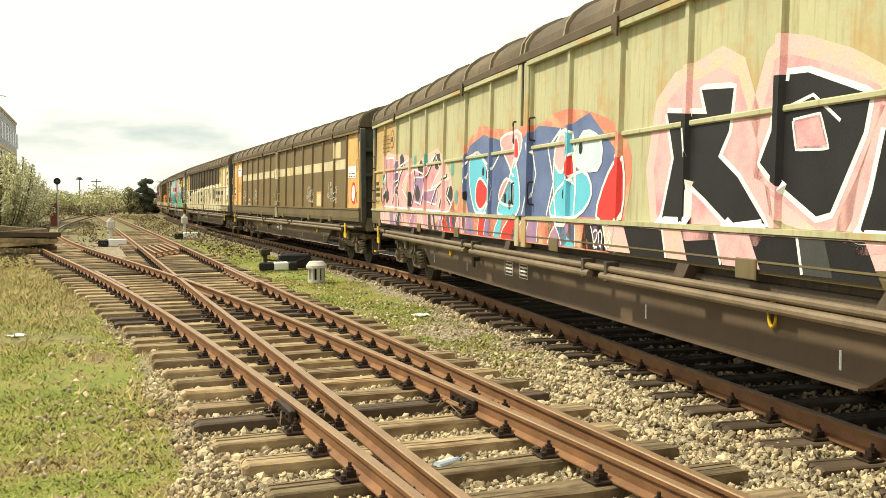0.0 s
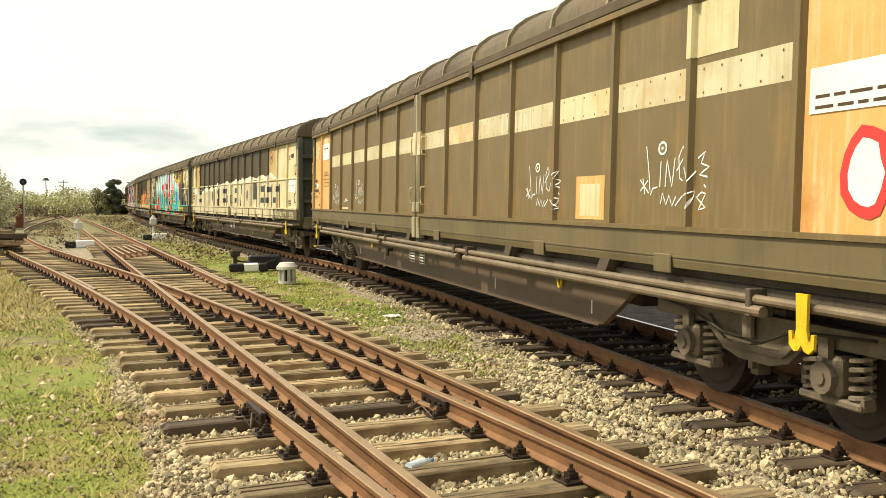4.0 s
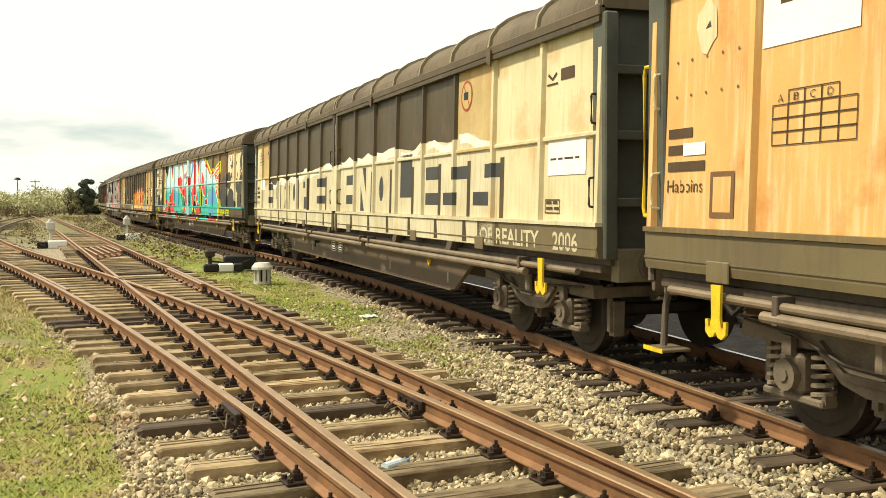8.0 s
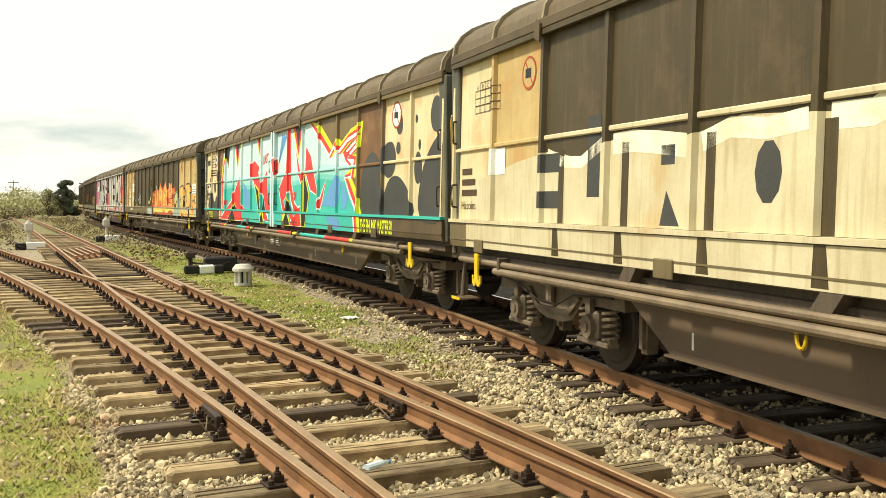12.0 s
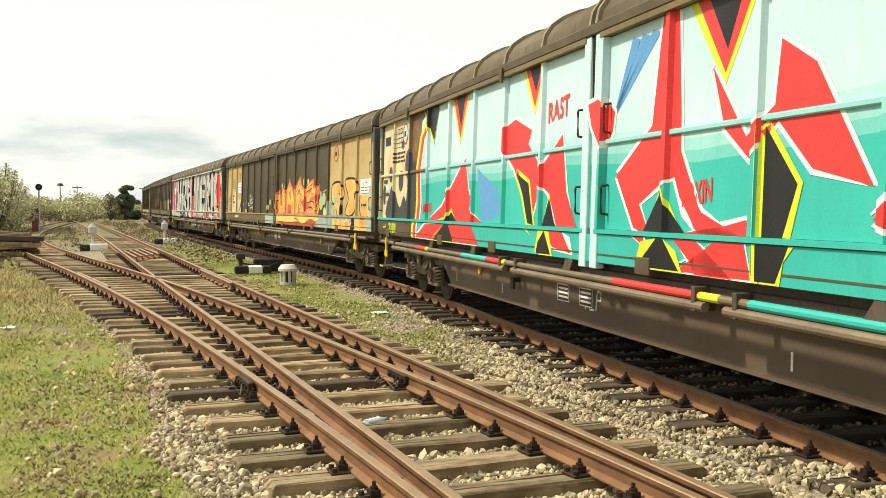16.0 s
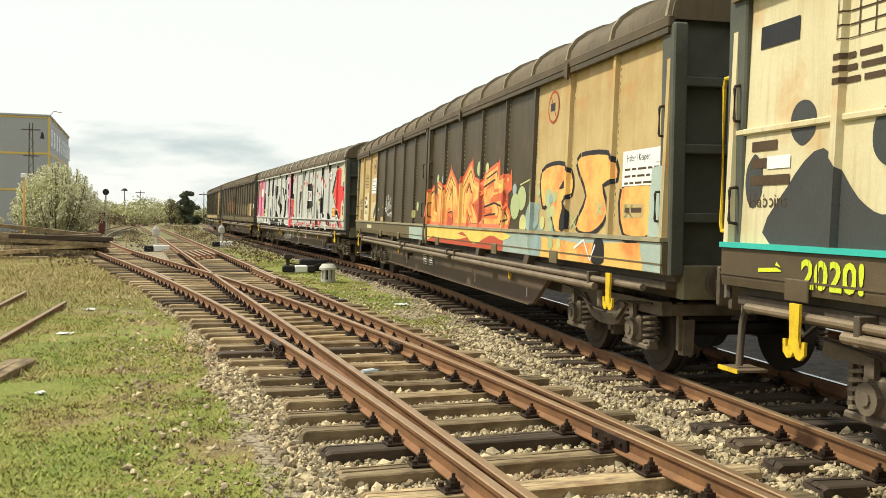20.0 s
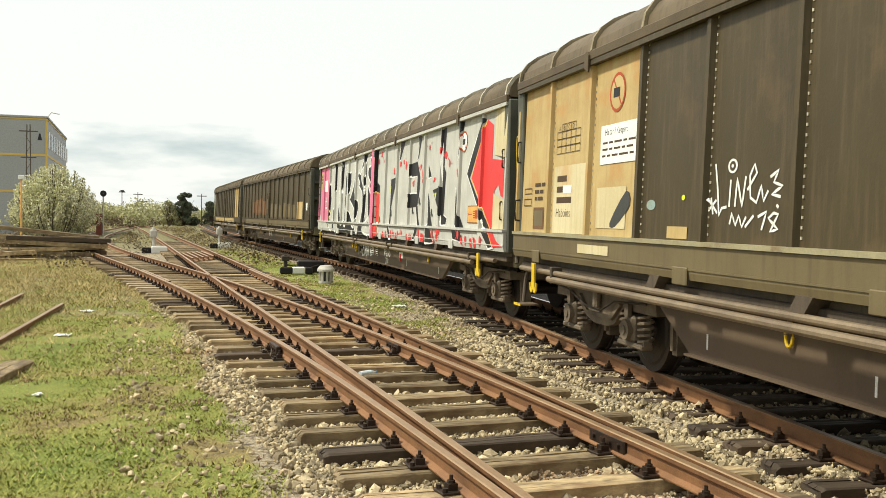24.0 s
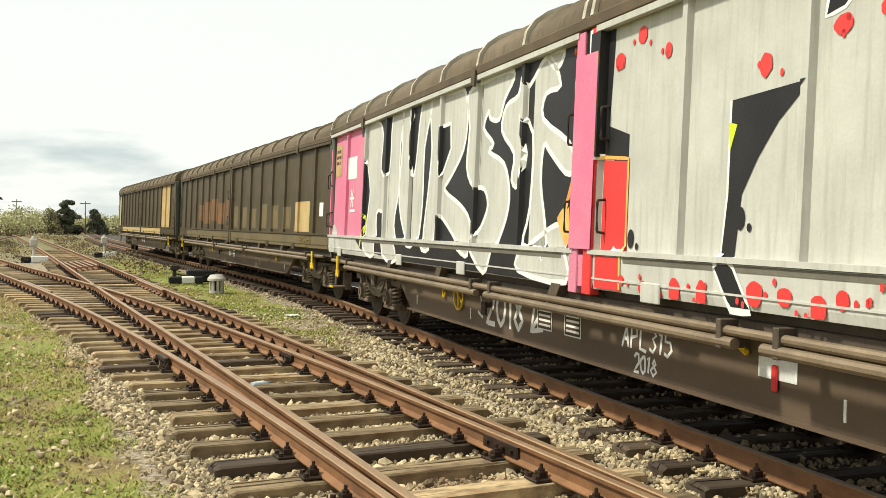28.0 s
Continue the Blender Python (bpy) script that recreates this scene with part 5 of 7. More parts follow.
# skirt under the letters
p.put("pink", rect(1.1, 6.7, 1.16, 1.41), 0), p.put("navy", rect(6.7, 13.9, 1.16, 1.41), 0)
rs = random.Random(12)
u = 1.2
while u < 13.8:
    col = rs.choice(("pink", "purple", "darkgrey", "pinkmist") if u < 6.6 else ("navy", "red", "cyan", "pink", "redmist", "purple"))
    w, d = rs.uniform(0.12, 0.42), rs.uniform(-0.25, 0.35)
    p.put(col, smooth([(u, 1.17), (u + 0.4 * d, 1.30), (u + d, 1.41), (u + d + w, 1.41), (u + 0.7 * d + w, 1.28), (u + w * 1.4, 1.17)], 2), 1)
    p.line("plainwhite", [(u, 1.17), (u + 0.4 * d, 1.30), (u + d, 1.41)], 0.022, 2)
    u += w + rs.uniform(0.0, 0.3)
LETTERS = ([(14.83, 2.46), (15.53, 2.39), (15.43, 2.6), (15.93, 2.56), (15.88, 2.23), (15.73, 2.03), (16.03, 1.86), (16.43, 1.5), (15.98, 1.46), (15.53, 1.7), (15.28, 1.82), (15.28, 1.49), (14.78, 1.49), (14.98, 2.05)],
           [(16.53, 2.58), (16.88, 2.56), (17.53, 2.34), (17.48, 2.11), (17.18, 1.6), (17.03, 1.57), (16.48, 1.85), (16.33, 1.96), (16.48, 2.21)],
           [(17.68, 2.12), (17.88, 2.14), (17.83, 1.82), (18.83, 1.85), (19.23, 1.75), (19.23, 1.61), (17.98, 1.45), (17.48, 1.45), (17.58, 1.73)],
           [(18.78, 2.3), (19.03, 2.29), (19.13, 2.0), (19.23, 1.61), (18.98, 1.61), (18.88, 1.92)],
           [(19.43, 2.42), (19.63, 2.57), (20.33, 2.54), (20.33, 2.34), (19.88, 2.34), (19.93, 2.41), (19.73, 2.45), (19.73, 2.21), (20.03, 2.02), (20.03, 2.15), (20.48, 2.16), (20.53, 1.87), (20.58, 1.69), (20.58, 1.62), (20.13, 1.64), (19.88, 1.9), (19.73, 2.08), (19.48, 1.94), (19.38, 2.2)],
           [(20.78, 2.32), (21.08, 2.32), (21.13, 2.09), (21.03, 1.86), (21.33, 2.05), (21.73, 2.34), (21.78, 1.86), (21.03, 1.69), (21.58, 1.55), (21.78, 1.52), (20.78, 1.54), (20.68, 1.73)])
for shape in LETTERS:
    p.put("pinkmist", smooth(halo(shape, 0.26), 2), 0)
    p.put("pink", smooth(halo(shape, 0.10), 2), 1)
    p.line("plainwhite", shape + shape[:1], 0.09, 2)
    p.put("ink", shape, 3)
p.put("pink", blob(18.9, 2.55, 0.3, 0.23, 16), 1), p.put("plainwhite", blob(18.9, 2.55, 0.2, 0.15, 14), 2), p.put("ink", blob(18.9, 2.55, 0.15, 0.11, 14), 3)
p.put("pink", [(16.73, 2.24), (17.03, 2.26), (17.13, 2.03), (16.78, 2.04)], 4)
p.line("plainwhite", [(16.73, 2.24), (17.03, 2.26), (17.13, 2.03), (16.78, 2.04), (16.73, 2.24)], 0.035, 4)
for pts in ([(20.0, 1.72), (20.35, 1.74)], [(20.02, 1.78), (20.38, 1.80)], [(20.05, 1.84), (20.4, 1.86)], [(16.7, 2.35), (16.95, 2.4), (17.25, 2.2)], [(21.2, 1.9), (21.5, 2.0)], [(21.25, 1.98), (21.55, 2.1)], [(15.2, 2.3), (15.25, 2.05)]):
    p.line("plainwhite", pts, 0.025, 5)
p.put("ink", [(13.0, 1.16), (13.1, 1.42), (17.6, 1.42), (17.75, 1.16)], 1)
p.put("ink", [(19.0, 1.16), (19.0, 1.42), (20.9, 1.42), (21.05, 1.16)], 1)
for u, w, col in ((13.6, 0.5, "pinkmist"), (14.9, 0.35, "pinkmist"), (15.8, 0.5, "pink"), (16.9, 0.3, "darkgrey"), (18.0, 0.5, "pinkmist"), (20.9, 0.7, "pinkmist")):
    p.put(col, [(u, 1.42), (u + w, 1.42), (u + w * 1.3, 1.17), (u + 0.25 * w, 1.17)], 2)
    p.line("plainwhite", [(u, 1.42), (u + 0.2 * w, 1.17)], 0.03, 3)
p.letter_row("plainwhite", "2018", 13.35, 1.20, 0.17, 0.022, 4)
p.letter_row("plainwhite", "A0L3eP2", 19.3, 1.20, 0.2, 0.024, 4, seed=8)
sign(p, 2.1, 3.0, 0.2)
load_table(p, 1.05, 2.75)
wagon_number(p, 0.25, 2.1, "Habbins", plate=None)
p.put("rustbrown", rect(0.9, 1.15, 1.65, 1.95), 4)
p.done()

# second wagon: cream band, tags
p = Painter(wagons[1])
for i in range(2, 15):
    u0 = RIBS[i] if i < 8 else RIBS[i + 1]
    p.put("creampaint" if i % 3 else "cream", rect(u0 + 0.06, u0 + BAY - 0.06, 2.50, 2.76), 0, "cream_band")
    for k in range(5):
        for z in (2.535, 2.72):
            p.put("rustbrown", blob(u0 + 0.16 + 0.25 * k, z, 0.012, 0.012, 6), 2, "rivet_heads")
p.put("cream", rect(1.60, 2.05, 2.85, 3.3), 1, "cream_patch")
p.put("cream", rect(19.2, 19.9, 2.82, 3.25), 1, "cream_patch")
for u, z0, size in ((2.95, 1.58, 0.86), (5.68, 1.57, 0.95), (15.7, 1.58, 0.9), (18.45, 1.60, 1.0)):
    tag(p, u, z0, size, 0.014, "brown", 2)
for k in range(5):
    p.line("plainwhite", [(4.35 + 0.05 * k, 1.66 + 0.02 * k), (4.75 + 0.03 * k, 1.68), (4.6, 1.71 + 0.01 * k)], 0.008, 2, "chalk_scribble")
p.put("orange", rect(17.1, 17.75, 1.50, 1.93), 1, "label_frame")
p.put("cream", rect(17.2, 17.65, 1.53, 1.85), 2, "label_frame")
p.put("cream", rect(4.2, 4.9, 1.50, 1.54), 2, "label_frame")
wagon_number(p, 0.25, 2.25, "Habbins")
load_table(p, 1.55, 2.05)
p.put("plainwhite", rect(1.42, 2.35, 2.72, 3.12), 4, "keeper_placard")
lines(p, "mark", 1.6, 2.2, 3.03, 1, 0.08, 0.04, 5, 3)
p.put("cream", blob(0.75, 3.0, 0.13, 0.2, 12, 0.2, 3), 4, "faded_spot")
p.put("mark", [(0.72, 2.97), (0.80, 2.98), (0.78, 3.03)], 5, "faded_spot")
for k in range(6):
    for z in (2.5, 2.77):
        p.put("rustbrown", blob(0.15 + 0.2 * k, z, 0.013, 0.013, 6), 4, "rivet_heads")
p.put("rustbrown", rect(0.85, 1.15, 1.56, 1.90), 4, "label_frame")
p.put("orange", rect(0.89, 1.11, 1.60, 1.86), 5, "label_frame")
placard(p, 20.75, 2.25, 0.8, 0.30, None, 5, 2)
p.put("red", blob(21.3, 1.85, 0.22, 0.3, 14, 0.1, 2), 4)
p.put("plainwhite", blob(21.3, 1.85, 0.15, 0.22, 14, 0.1, 2), 5)
p.done()

# third wagon: cream roller letters
p = Painter(wagons[2])
top = [(2.0, 2.12), (2.9, 2.2), (3.5, 2.1), (4.4, 2.28), (5.2, 2.16), (6.0, 2.3), (6.9, 2.24), (7.8, 2.38), (8.6, 2.32), (9.5, 2.42), (10.8, 2.36), (11.3, 2.40), (12.3, 2.47), (12.9, 2.36), (13.5, 2.5),
       (14.4, 2.42), (15.2, 2.52), (16.0, 2.45), (16.8, 2.55), (17.6, 2.48), (18.6, 2.54), (19.0, 2.4)]
p.put("creampaint", [(0.6, 1.14), (19.4, 1.14)] + [(19.4, 2.0)] + top[::-1] + [(0.6, 1.9)], 0)
rt = random.Random(77)
for i in range(16):
    a = RIBS[i if i < 8 else i + 1] + 0.10
    if 1.9 < a < 18.5:
        # the last strokes of the roller stand out white along the top of each bay
        pts = [(a + f * (BAY - 0.2), float(np.interp(a + f * BAY, [q[0] for q in top], [q[1] for q in top])) - 0.05 + rt.uniform(-0.05, 0.05)) for f in (0, 0.3, 0.65, 1)]
        p.line("fresh_cream", pts, rt.uniform(0.10, 0.19), 1, "roller_stroke")
    if 2.6 < a < 18.6:
        # chalky worn edge of the rib
        z = 2.55
        while z < 3.2:
            z2 = min(z + rt.uniform(0.10, 0.5), 3.34)
            p.line("roof_line", [(a - 0.155, z), (a - 0.155, z2)], 0.022, 1, "worn_edge")
            z = z2 + rt.uniform(0.02, 0.15)
SPAN = [("E", 2.15, 3.1), ("U", 3.25, 4.35), ("R", 4.5, 5.6), ("O", 5.75, 6.85), ("P", 7.0, 8.1), ("E", 8.3, 9.9), ("E", 11.3, 12.35), ("N", 12.5, 13.6), ("D", 13.75, 14.8), ("L", 14.95, 16.0), ("E", 16.2, 17.25), ("S", 17.45, 18.4), ("S", 18.6, 19.5)]


def counters(ch, a, b):
    """The dark gaps that make the letter."""
    w, z0, z1 = b - a, 1.50, 2.28
    h = z1 - z0
    if ch == "E":
        return [rect(a + 0.45 * w, b, z0 + 0.16 * h, z0 + 0.38 * h), rect(a + 0.45 * w, b, z0 + 0.62 * h, z0 + 0.86 * h)]
    if ch == "U":
        return [rect(a + 0.4 * w, a + 0.62 * w, z0 + 0.3 * h, z1 + 0.2)]
    if ch == "R":
        return [rect(a + 0.42 * w, a + 0.6 * w, z0 + 0.62 * h, z0 + 0.82 * h), [(a + 0.42 * w, z0), (a + 0.68 * w, z0), (a + 0.5 * w, z0 + 0.36 * h)]]
    if ch == "O" or ch == "D":
        return [blob((a + b) / 2, (z0 + z1) / 2, 0.13 * w, 0.28 * h, 10)]
    if ch == "P":
        return [rect(a + 0.42 * w, a + 0.62 * w, z0 + 0.62 * h, z0 + 0.82 * h), rect(a + 0.5 * w, b, z0, z0 + 0.36 * h)]
    if ch == "N":
        return [[(a + 0.34 * w, z0), (a + 0.58 * w, z0), (a + 0.34 * w, z0 + 0.6 * h)], [(a + 0.45 * w, z1), (a + 0.68 * w, z1), (a + 0.68 * w, z0 + 0.42 * h)]]
    if ch == "L":
        return [rect(a + 0.42 * w, b, z0 + 0.3 * h, z1 + 0.12)]
    return [rect(a + 0.42 * w, b, z0 + 0.60 * h, z0 + 0.82 * h), rect(a, a + 0.58 * w, z0 + 0.16 * h, z0 + 0.38 * h)]


for ch, a, b in SPAN:
    for shape in counters(ch, a, b):
        p.put("darkgrey", shape, 1)
    p.put("darkbrown", [(b - 0.04, 1.16), (b + 0.12, 1.16), (b + 0.09, 1.44), (b - 0.02, 1.44)], 1)
    p.put("darkbrown", rect(b - 0.02, b + 0.10, 1.48, 2.2), 1)
p.put("olive", rect(18.9, 22.0, 1.14, 1.43), 0)
p.put("creampaint", letters("OF REALITY", 19.0, 20.7, 1.18, 1.36, 0.02), 2)
p.put("creampaint", letters("2006", 21.05, 21.6, 1.18, 1.36, 0.02), 2)
sign(p, 18.3, 3.05, 0.2)
sign(p, 2.3, 3.05, 0.18)
p.put("mark", band([(20.75, 3.02), (20.85, 2.96), (20.95, 3.02)], 0.03), 4, "owner_mark")
p.put("mark", rect(20.72, 20.98, 2.90, 2.92), 4, "owner_mark")
p.put("mark", rect(21.05, 21.35, 2.93, 3.05), 4, "owner_mark")
placard(p, 20.8, 1.95, 0.85, 0.36, None, 5, 1)
p.put("mark", outline(20.75, 21.1, 1.55, 1.7), 4, "stencil_mark")
lines(p, "mark", 20.78, 21.08, 1.68, 2, 0.06, 0.03, 4, 4)
load_table(p, 0.7, 2.75)
p.put("plainwhite", rect(1.2, 1.7, 2.0, 2.3), 4, "keeper_placard")
wagon_number(p, 0.3, 2.1, "Habbins", plate=None)
p.done()

# fourth wagon: turquoise and red
p = Painter(wagons[3])
p.put("skyblue", [(3.3, 2.3), (3.5, 3.2), (4.2, 3.42), (14.6, 3.42), (16.1, 2.7), (17.2, 2.6), (17.3, 2.3)], 0)
FADE = [(3.1, 2.36), (5.0, 2.42), (8.0, 2.34), (10.0, 2.46), (13.0, 2.36), (15.5, 2.46), (17.4, 2.34)]
for k, col in enumerate(("aqua_pale", "aqua", "aqua_deep")):
    # the light blue fades into the turquoise below
    p.put(col, [(u, z - 0.10 * k) for u, z in FADE] + [(u, z - 0.10 * k - 0.10) for u, z in FADE[::-1]], 1)
p.put("teal", [(3.1, 1.14)] + [(u, z - 0.30) for u, z in FADE] + [(18.0, 1.7), (18.1, 1.14)], 1)
EDGE = [(14.6, 3.45), (15.4, 3.05), (16.15, 2.68), (16.45, 2.84), (16.8, 2.72), (17.4, 2.92), (18.1, 3.02), (17.95, 2.78), (17.35, 2.58), (17.8, 2.52), (17.65, 2.22), (17.25, 2.22), (17.6, 1.9), (18.0, 1.6), (18.05, 1.14)]
p.put("acid", band(EDGE, 0.24), 2)
p.put("red", band([(u - 0.12, z - 0.05) for u, z in EDGE], 0.16), 3)
p.put("plainwhite", band([(u - 0.22, z - 0.08) for u, z in EDGE], 0.07), 4)
p.put("red", [(16.9, 2.62), (18.0, 2.92), (17.9, 2.80), (17.2, 2.6), (17.75, 2.50), (17.6, 2.28), (17.1, 2.45)], 4)
p.put("plainwhite", [(17.1, 2.64), (17.75, 2.84), (17.7, 2.76), (17.2, 2.62)], 5)
p.put("plainwhite", [(17.15, 2.50), (17.65, 2.46), (17.55, 2.34)], 5)
LEFT = [(4.3, 3.45), (3.9, 3.1), (3.5, 2.85), (3.25, 2.3), (3.35, 1.8), (3.2, 1.14)]
p.put("acid", band(LEFT, 0.30), 2)
p.put("red", band([(u + 0.1, z) for u, z in LEFT], 0.20), 3)
p.put("plainwhite", band([(u + 0.24, z) for u, z in LEFT], 0.08), 4)
for tip, width in (((6.0, 2.75), 0.55), ((9.2, 2.9), 0.45), ((13.4, 2.75), 0.60)):
    u, z = tip
    p.put("acid", [(u - width, 3.42), (u - 0.02, z - 0.12), (u + width * 0.8, 3.42)], 2)
    p.put("red", [(u - width * 0.8, 3.42), (u - 0.02, z - 0.02), (u + width * 0.62, 3.42)], 3)
    p.put("ink", [(u - width * 0.5, 3.42), (u, z + 0.16), (u + width * 0.35, 3.42)], 4)
RED_SHAPES = [
    [(3.4, 1.16), (5.0, 1.7), (6.3, 2.42), (6.5, 1.95), (7.2, 1.16)],
    [(8.0, 2.70), (8.5, 2.80), (9.1, 2.62), (9.0, 2.46), (9.45, 2.15), (10.1, 2.5), (10.25, 1.86), (10.55, 1.2), (10.0, 1.25), (9.72, 1.85), (9.44, 1.96), (9.2, 1.55), (8.9, 1.78), (8.5, 2.18), (8.0, 2.48)],
    [(10.95, 2.73), (11.2, 2.76), (11.42, 2.62), (11.38, 2.42), (11.24, 2.30), (11.05, 2.5)],
    [(11.5, 2.0), (12.2, 2.42), (12.35, 3.42), (12.62, 3.42), (12.72, 2.5), (12.74, 2.16), (13.05, 1.7), (13.65, 1.15), (13.1, 1.15), (12.64, 1.95), (12.4, 1.9), (12.0, 1.72), (12.3, 1.3), (11.9, 1.5)],
    [(13.2, 2.80), (13.7, 2.22), (14.05, 2.42), (14.1, 2.88), (14.5, 2.66), (15.1, 1.82), (14.5, 1.95), (14.1, 2.3), (13.75, 2.05), (13.4, 2.3)],
    [(12.8, 1.16), (13.4, 1.54), (13.75, 1.60), (13.9, 1.16)],
    [(15.1, 1.62), (15.35, 1.80), (15.75, 2.15), (15.45, 1.72), (15.3, 1.55)],
]
for shape in RED_SHAPES:
    grown = [(u + (0.09 if k % 2 else -0.07), z + 0.03) for k, (u, z) in enumerate(shape)]
    p.put("plainwhite", band(shape + shape[:1], 0.09), 4)
    p.put("red", shape, 5)
BLACK_SHAPES = [[(4.7, 1.16), (5.6, 1.62), (5.9, 1.16)], [(8.6, 2.12), (9.05, 1.98), (9.25, 1.35), (9.05, 1.50), (8.85, 1.85)], [(9.5, 1.16), (9.75, 1.80), (9.95, 1.16)],
                [(12.1, 1.16), (12.45, 1.88), (12.85, 1.16)], [(13.95, 2.28), (14.35, 1.85), (14.2, 1.16), (13.95, 1.16)], [(3.7, 3.40), (4.4, 2.80), (4.7, 3.40)]]
for shape in BLACK_SHAPES:
    p.put("acid", band(shape + shape[:1], 0.12), 6)
    p.put("ink", shape, 7)
p.put("midblue", [(6.9, 2.25), (7.8, 1.95), (8.1, 1.6), (7.2, 1.45)], 2)
p.put("midblue", [(15.4, 1.62), (16.5, 2.28), (16.8, 2.05), (16.6, 1.58)], 4)
p.put("midblue", [(16.85, 1.55), (16.9, 2.06), (17.3, 1.78), (17.1, 1.55)], 4)
p.put("midblue", [(15.9, 1.40), (16.8, 1.40), (16.9, 1.18), (16.3, 1.18)], 4)
for k in range(3):
    p.put("midblue", [(11.42, 2.64), (11.75 + 0.2 * k, 3.28), (11.9 + 0.2 * k, 3.24), (11.46, 2.60)], 3)
for text, u0, u1, z0, z1 in (("RAST", 9.65, 10.25, 2.68, 2.90), ("TOXIN", 12.75, 13.25, 1.72, 1.9), ("BUBS", 3.75, 4.35, 1.6, 1.74)):
    p.put("red", letters(text, u0, u1, z0, z1, 0.03, 0.0, 0.05), 6)
p.put("acid", letters("THE PHUNK MASTERS!!", 15.6 + 2.6, 19.9, 1.17, 1.38, 0.03), 3)
p.put("acid", letters("2020!", 1.1, 1.75, 1.19, 1.38, 0.03), 3)
p.put("acid", band([(0.55, 1.28), (0.85, 1.30), (0.78, 1.34)], 0.03), 3)
for u, z, a, b in ((19.55, 2.38, 0.34, 0.30), (20.05, 2.92, 0.14, 0.17), (20.0, 2.55, 0.1, 0.1), (20.8, 2.95, 0.05, 0.06), (20.9, 2.2, 0.16, 0.24), (20.95, 2.55, 0.05, 0.08), (21.6, 2.95, 0.22, 0.26), (0.35, 1.95, 0.12, 0.2), (0.95, 2.35, 0.16, 0.16), (1.9, 2.2, 0.2, 0.2), (2.0, 2.9, 0.1, 0.1), (2.55, 2.5, 0.3, 0.3)):
    p.put("darkgrey", smooth(blob(u, z, a, b, 12, 0.05, int(u * 9)), 3), 2)
p.put("darkgrey", smooth([(18.1, 1.48), (18.15, 2.25), (18.7, 2.55), (19.2, 2.2), (19.3, 1.48)], 4), 2)
p.put("darkgrey", smooth([(19.3, 1.48), (19.5, 2.0), (20.0, 2.1), (20.5, 1.85), (20.7, 1.48)], 4), 2)
p.put("darkgrey", smooth([(21.0, 1.48), (21.05, 2.1), (21.5, 2.55), (21.95, 2.6), (21.97, 1.48)], 4), 2)
p.put("darkgrey", smooth([(0.6, 1.48), (0.8, 1.9), (1.2, 2.15), (1.6, 1.8), (1.9, 1.7), (2.2, 1.9), (2.5, 1.48)], 4), 2)
p.put("darkgrey", smooth([(2.4, 1.48), (2.5, 2.1), (2.9, 2.5), (3.15, 2.4), (3.15, 1.48)], 4), 2)
sign(p, 19.9, 3.08, 0.22, 4)
sign(p, 2.2, 3.08, 0.2, 4)
load_table(p, 1.35, 2.85)
lines(p, "mark", 1.3, 2.2, 2.76, 3, 0.08, 0.04, 4, 5)
p.put("ink", rect(0.35, 0.85, 2.95, 3.12), 4, "owner_mark")
wagon_number(p, 0.3, 2.25, "Habbins")
p.done()
for u0, u1, col in ((3.5, 4.2, "red"), (4.2, 4.4, "acid"), (6.4, 7.6, "teal"), (7.6, 8.2, "red"), (8.2, 8.4, "acid"), (11.6, 13.2, "red"), (13.2, 13.5, "acid"), (13.9, 15.9, "teal"), (15.9, 17.6, "red"), (17.6, 17.8, "acid")):
    bm = cyl((11 - u1, 1.45, 0.985), (11 - u0, 1.45, 0.985), 0.0365, None, 10)
    part("painted_tube", bm, col, wagons[3])

# fifth wagon: flames and orange shapes
p = Painter(wagons[4])
p.put("paleblue", [(9.2, 1.14), (22.0, 1.14), (22.0, 1.43), (9.2, 1.40)], 0)
p.put("paleblue", rect(21.55, 22.0, 1.47, 2.15), 0)
p.put("flame_red", [(11.1, 1.14), (11.2, 2.15), (11.7, 2.05), (12.1, 2.22), (12.4, 2.05), (13.05, 2.48), (13.6, 2.2), (14.35, 2.56), (14.65, 2.15), (15.1, 2.2), (15.95, 2.46), (16.05, 2.14), (16.6, 2.3), (16.75, 1.9), (16.7, 1.14)], 1)
FLAMES = ([(11.25, 1.47), (11.2, 2.1), (11.5, 2.2), (11.55, 1.75), (11.85, 1.7), (11.85, 2.28), (12.2, 2.2), (12.15, 1.47)],
          [(12.35, 1.47), (12.5, 2.1), (12.95, 2.46), (13.35, 2.25), (13.6, 1.9), (13.65, 1.47), (13.3, 1.47), (13.2, 1.72), (12.8, 1.70), (12.7, 1.47)],
          [(13.8, 1.47), (13.85, 2.2), (14.45, 2.52), (14.7, 2.25), (15.05, 2.18), (15.0, 1.95), (14.6, 1.85), (15.0, 1.6), (15.1, 1.47), (14.6, 1.47), (14.3, 1.70), (14.2, 1.47)],
          [(15.25, 2.05), (15.4, 2.3), (16.1, 2.42), (16.2, 2.2), (16.75, 2.22), (16.6, 2.02), (15.9, 1.98), (15.8, 1.88), (16.5, 1.88), (16.85, 1.65), (16.7, 1.47), (15.3, 1.47), (15.35, 1.62), (16.1, 1.66), (15.5, 1.78)])
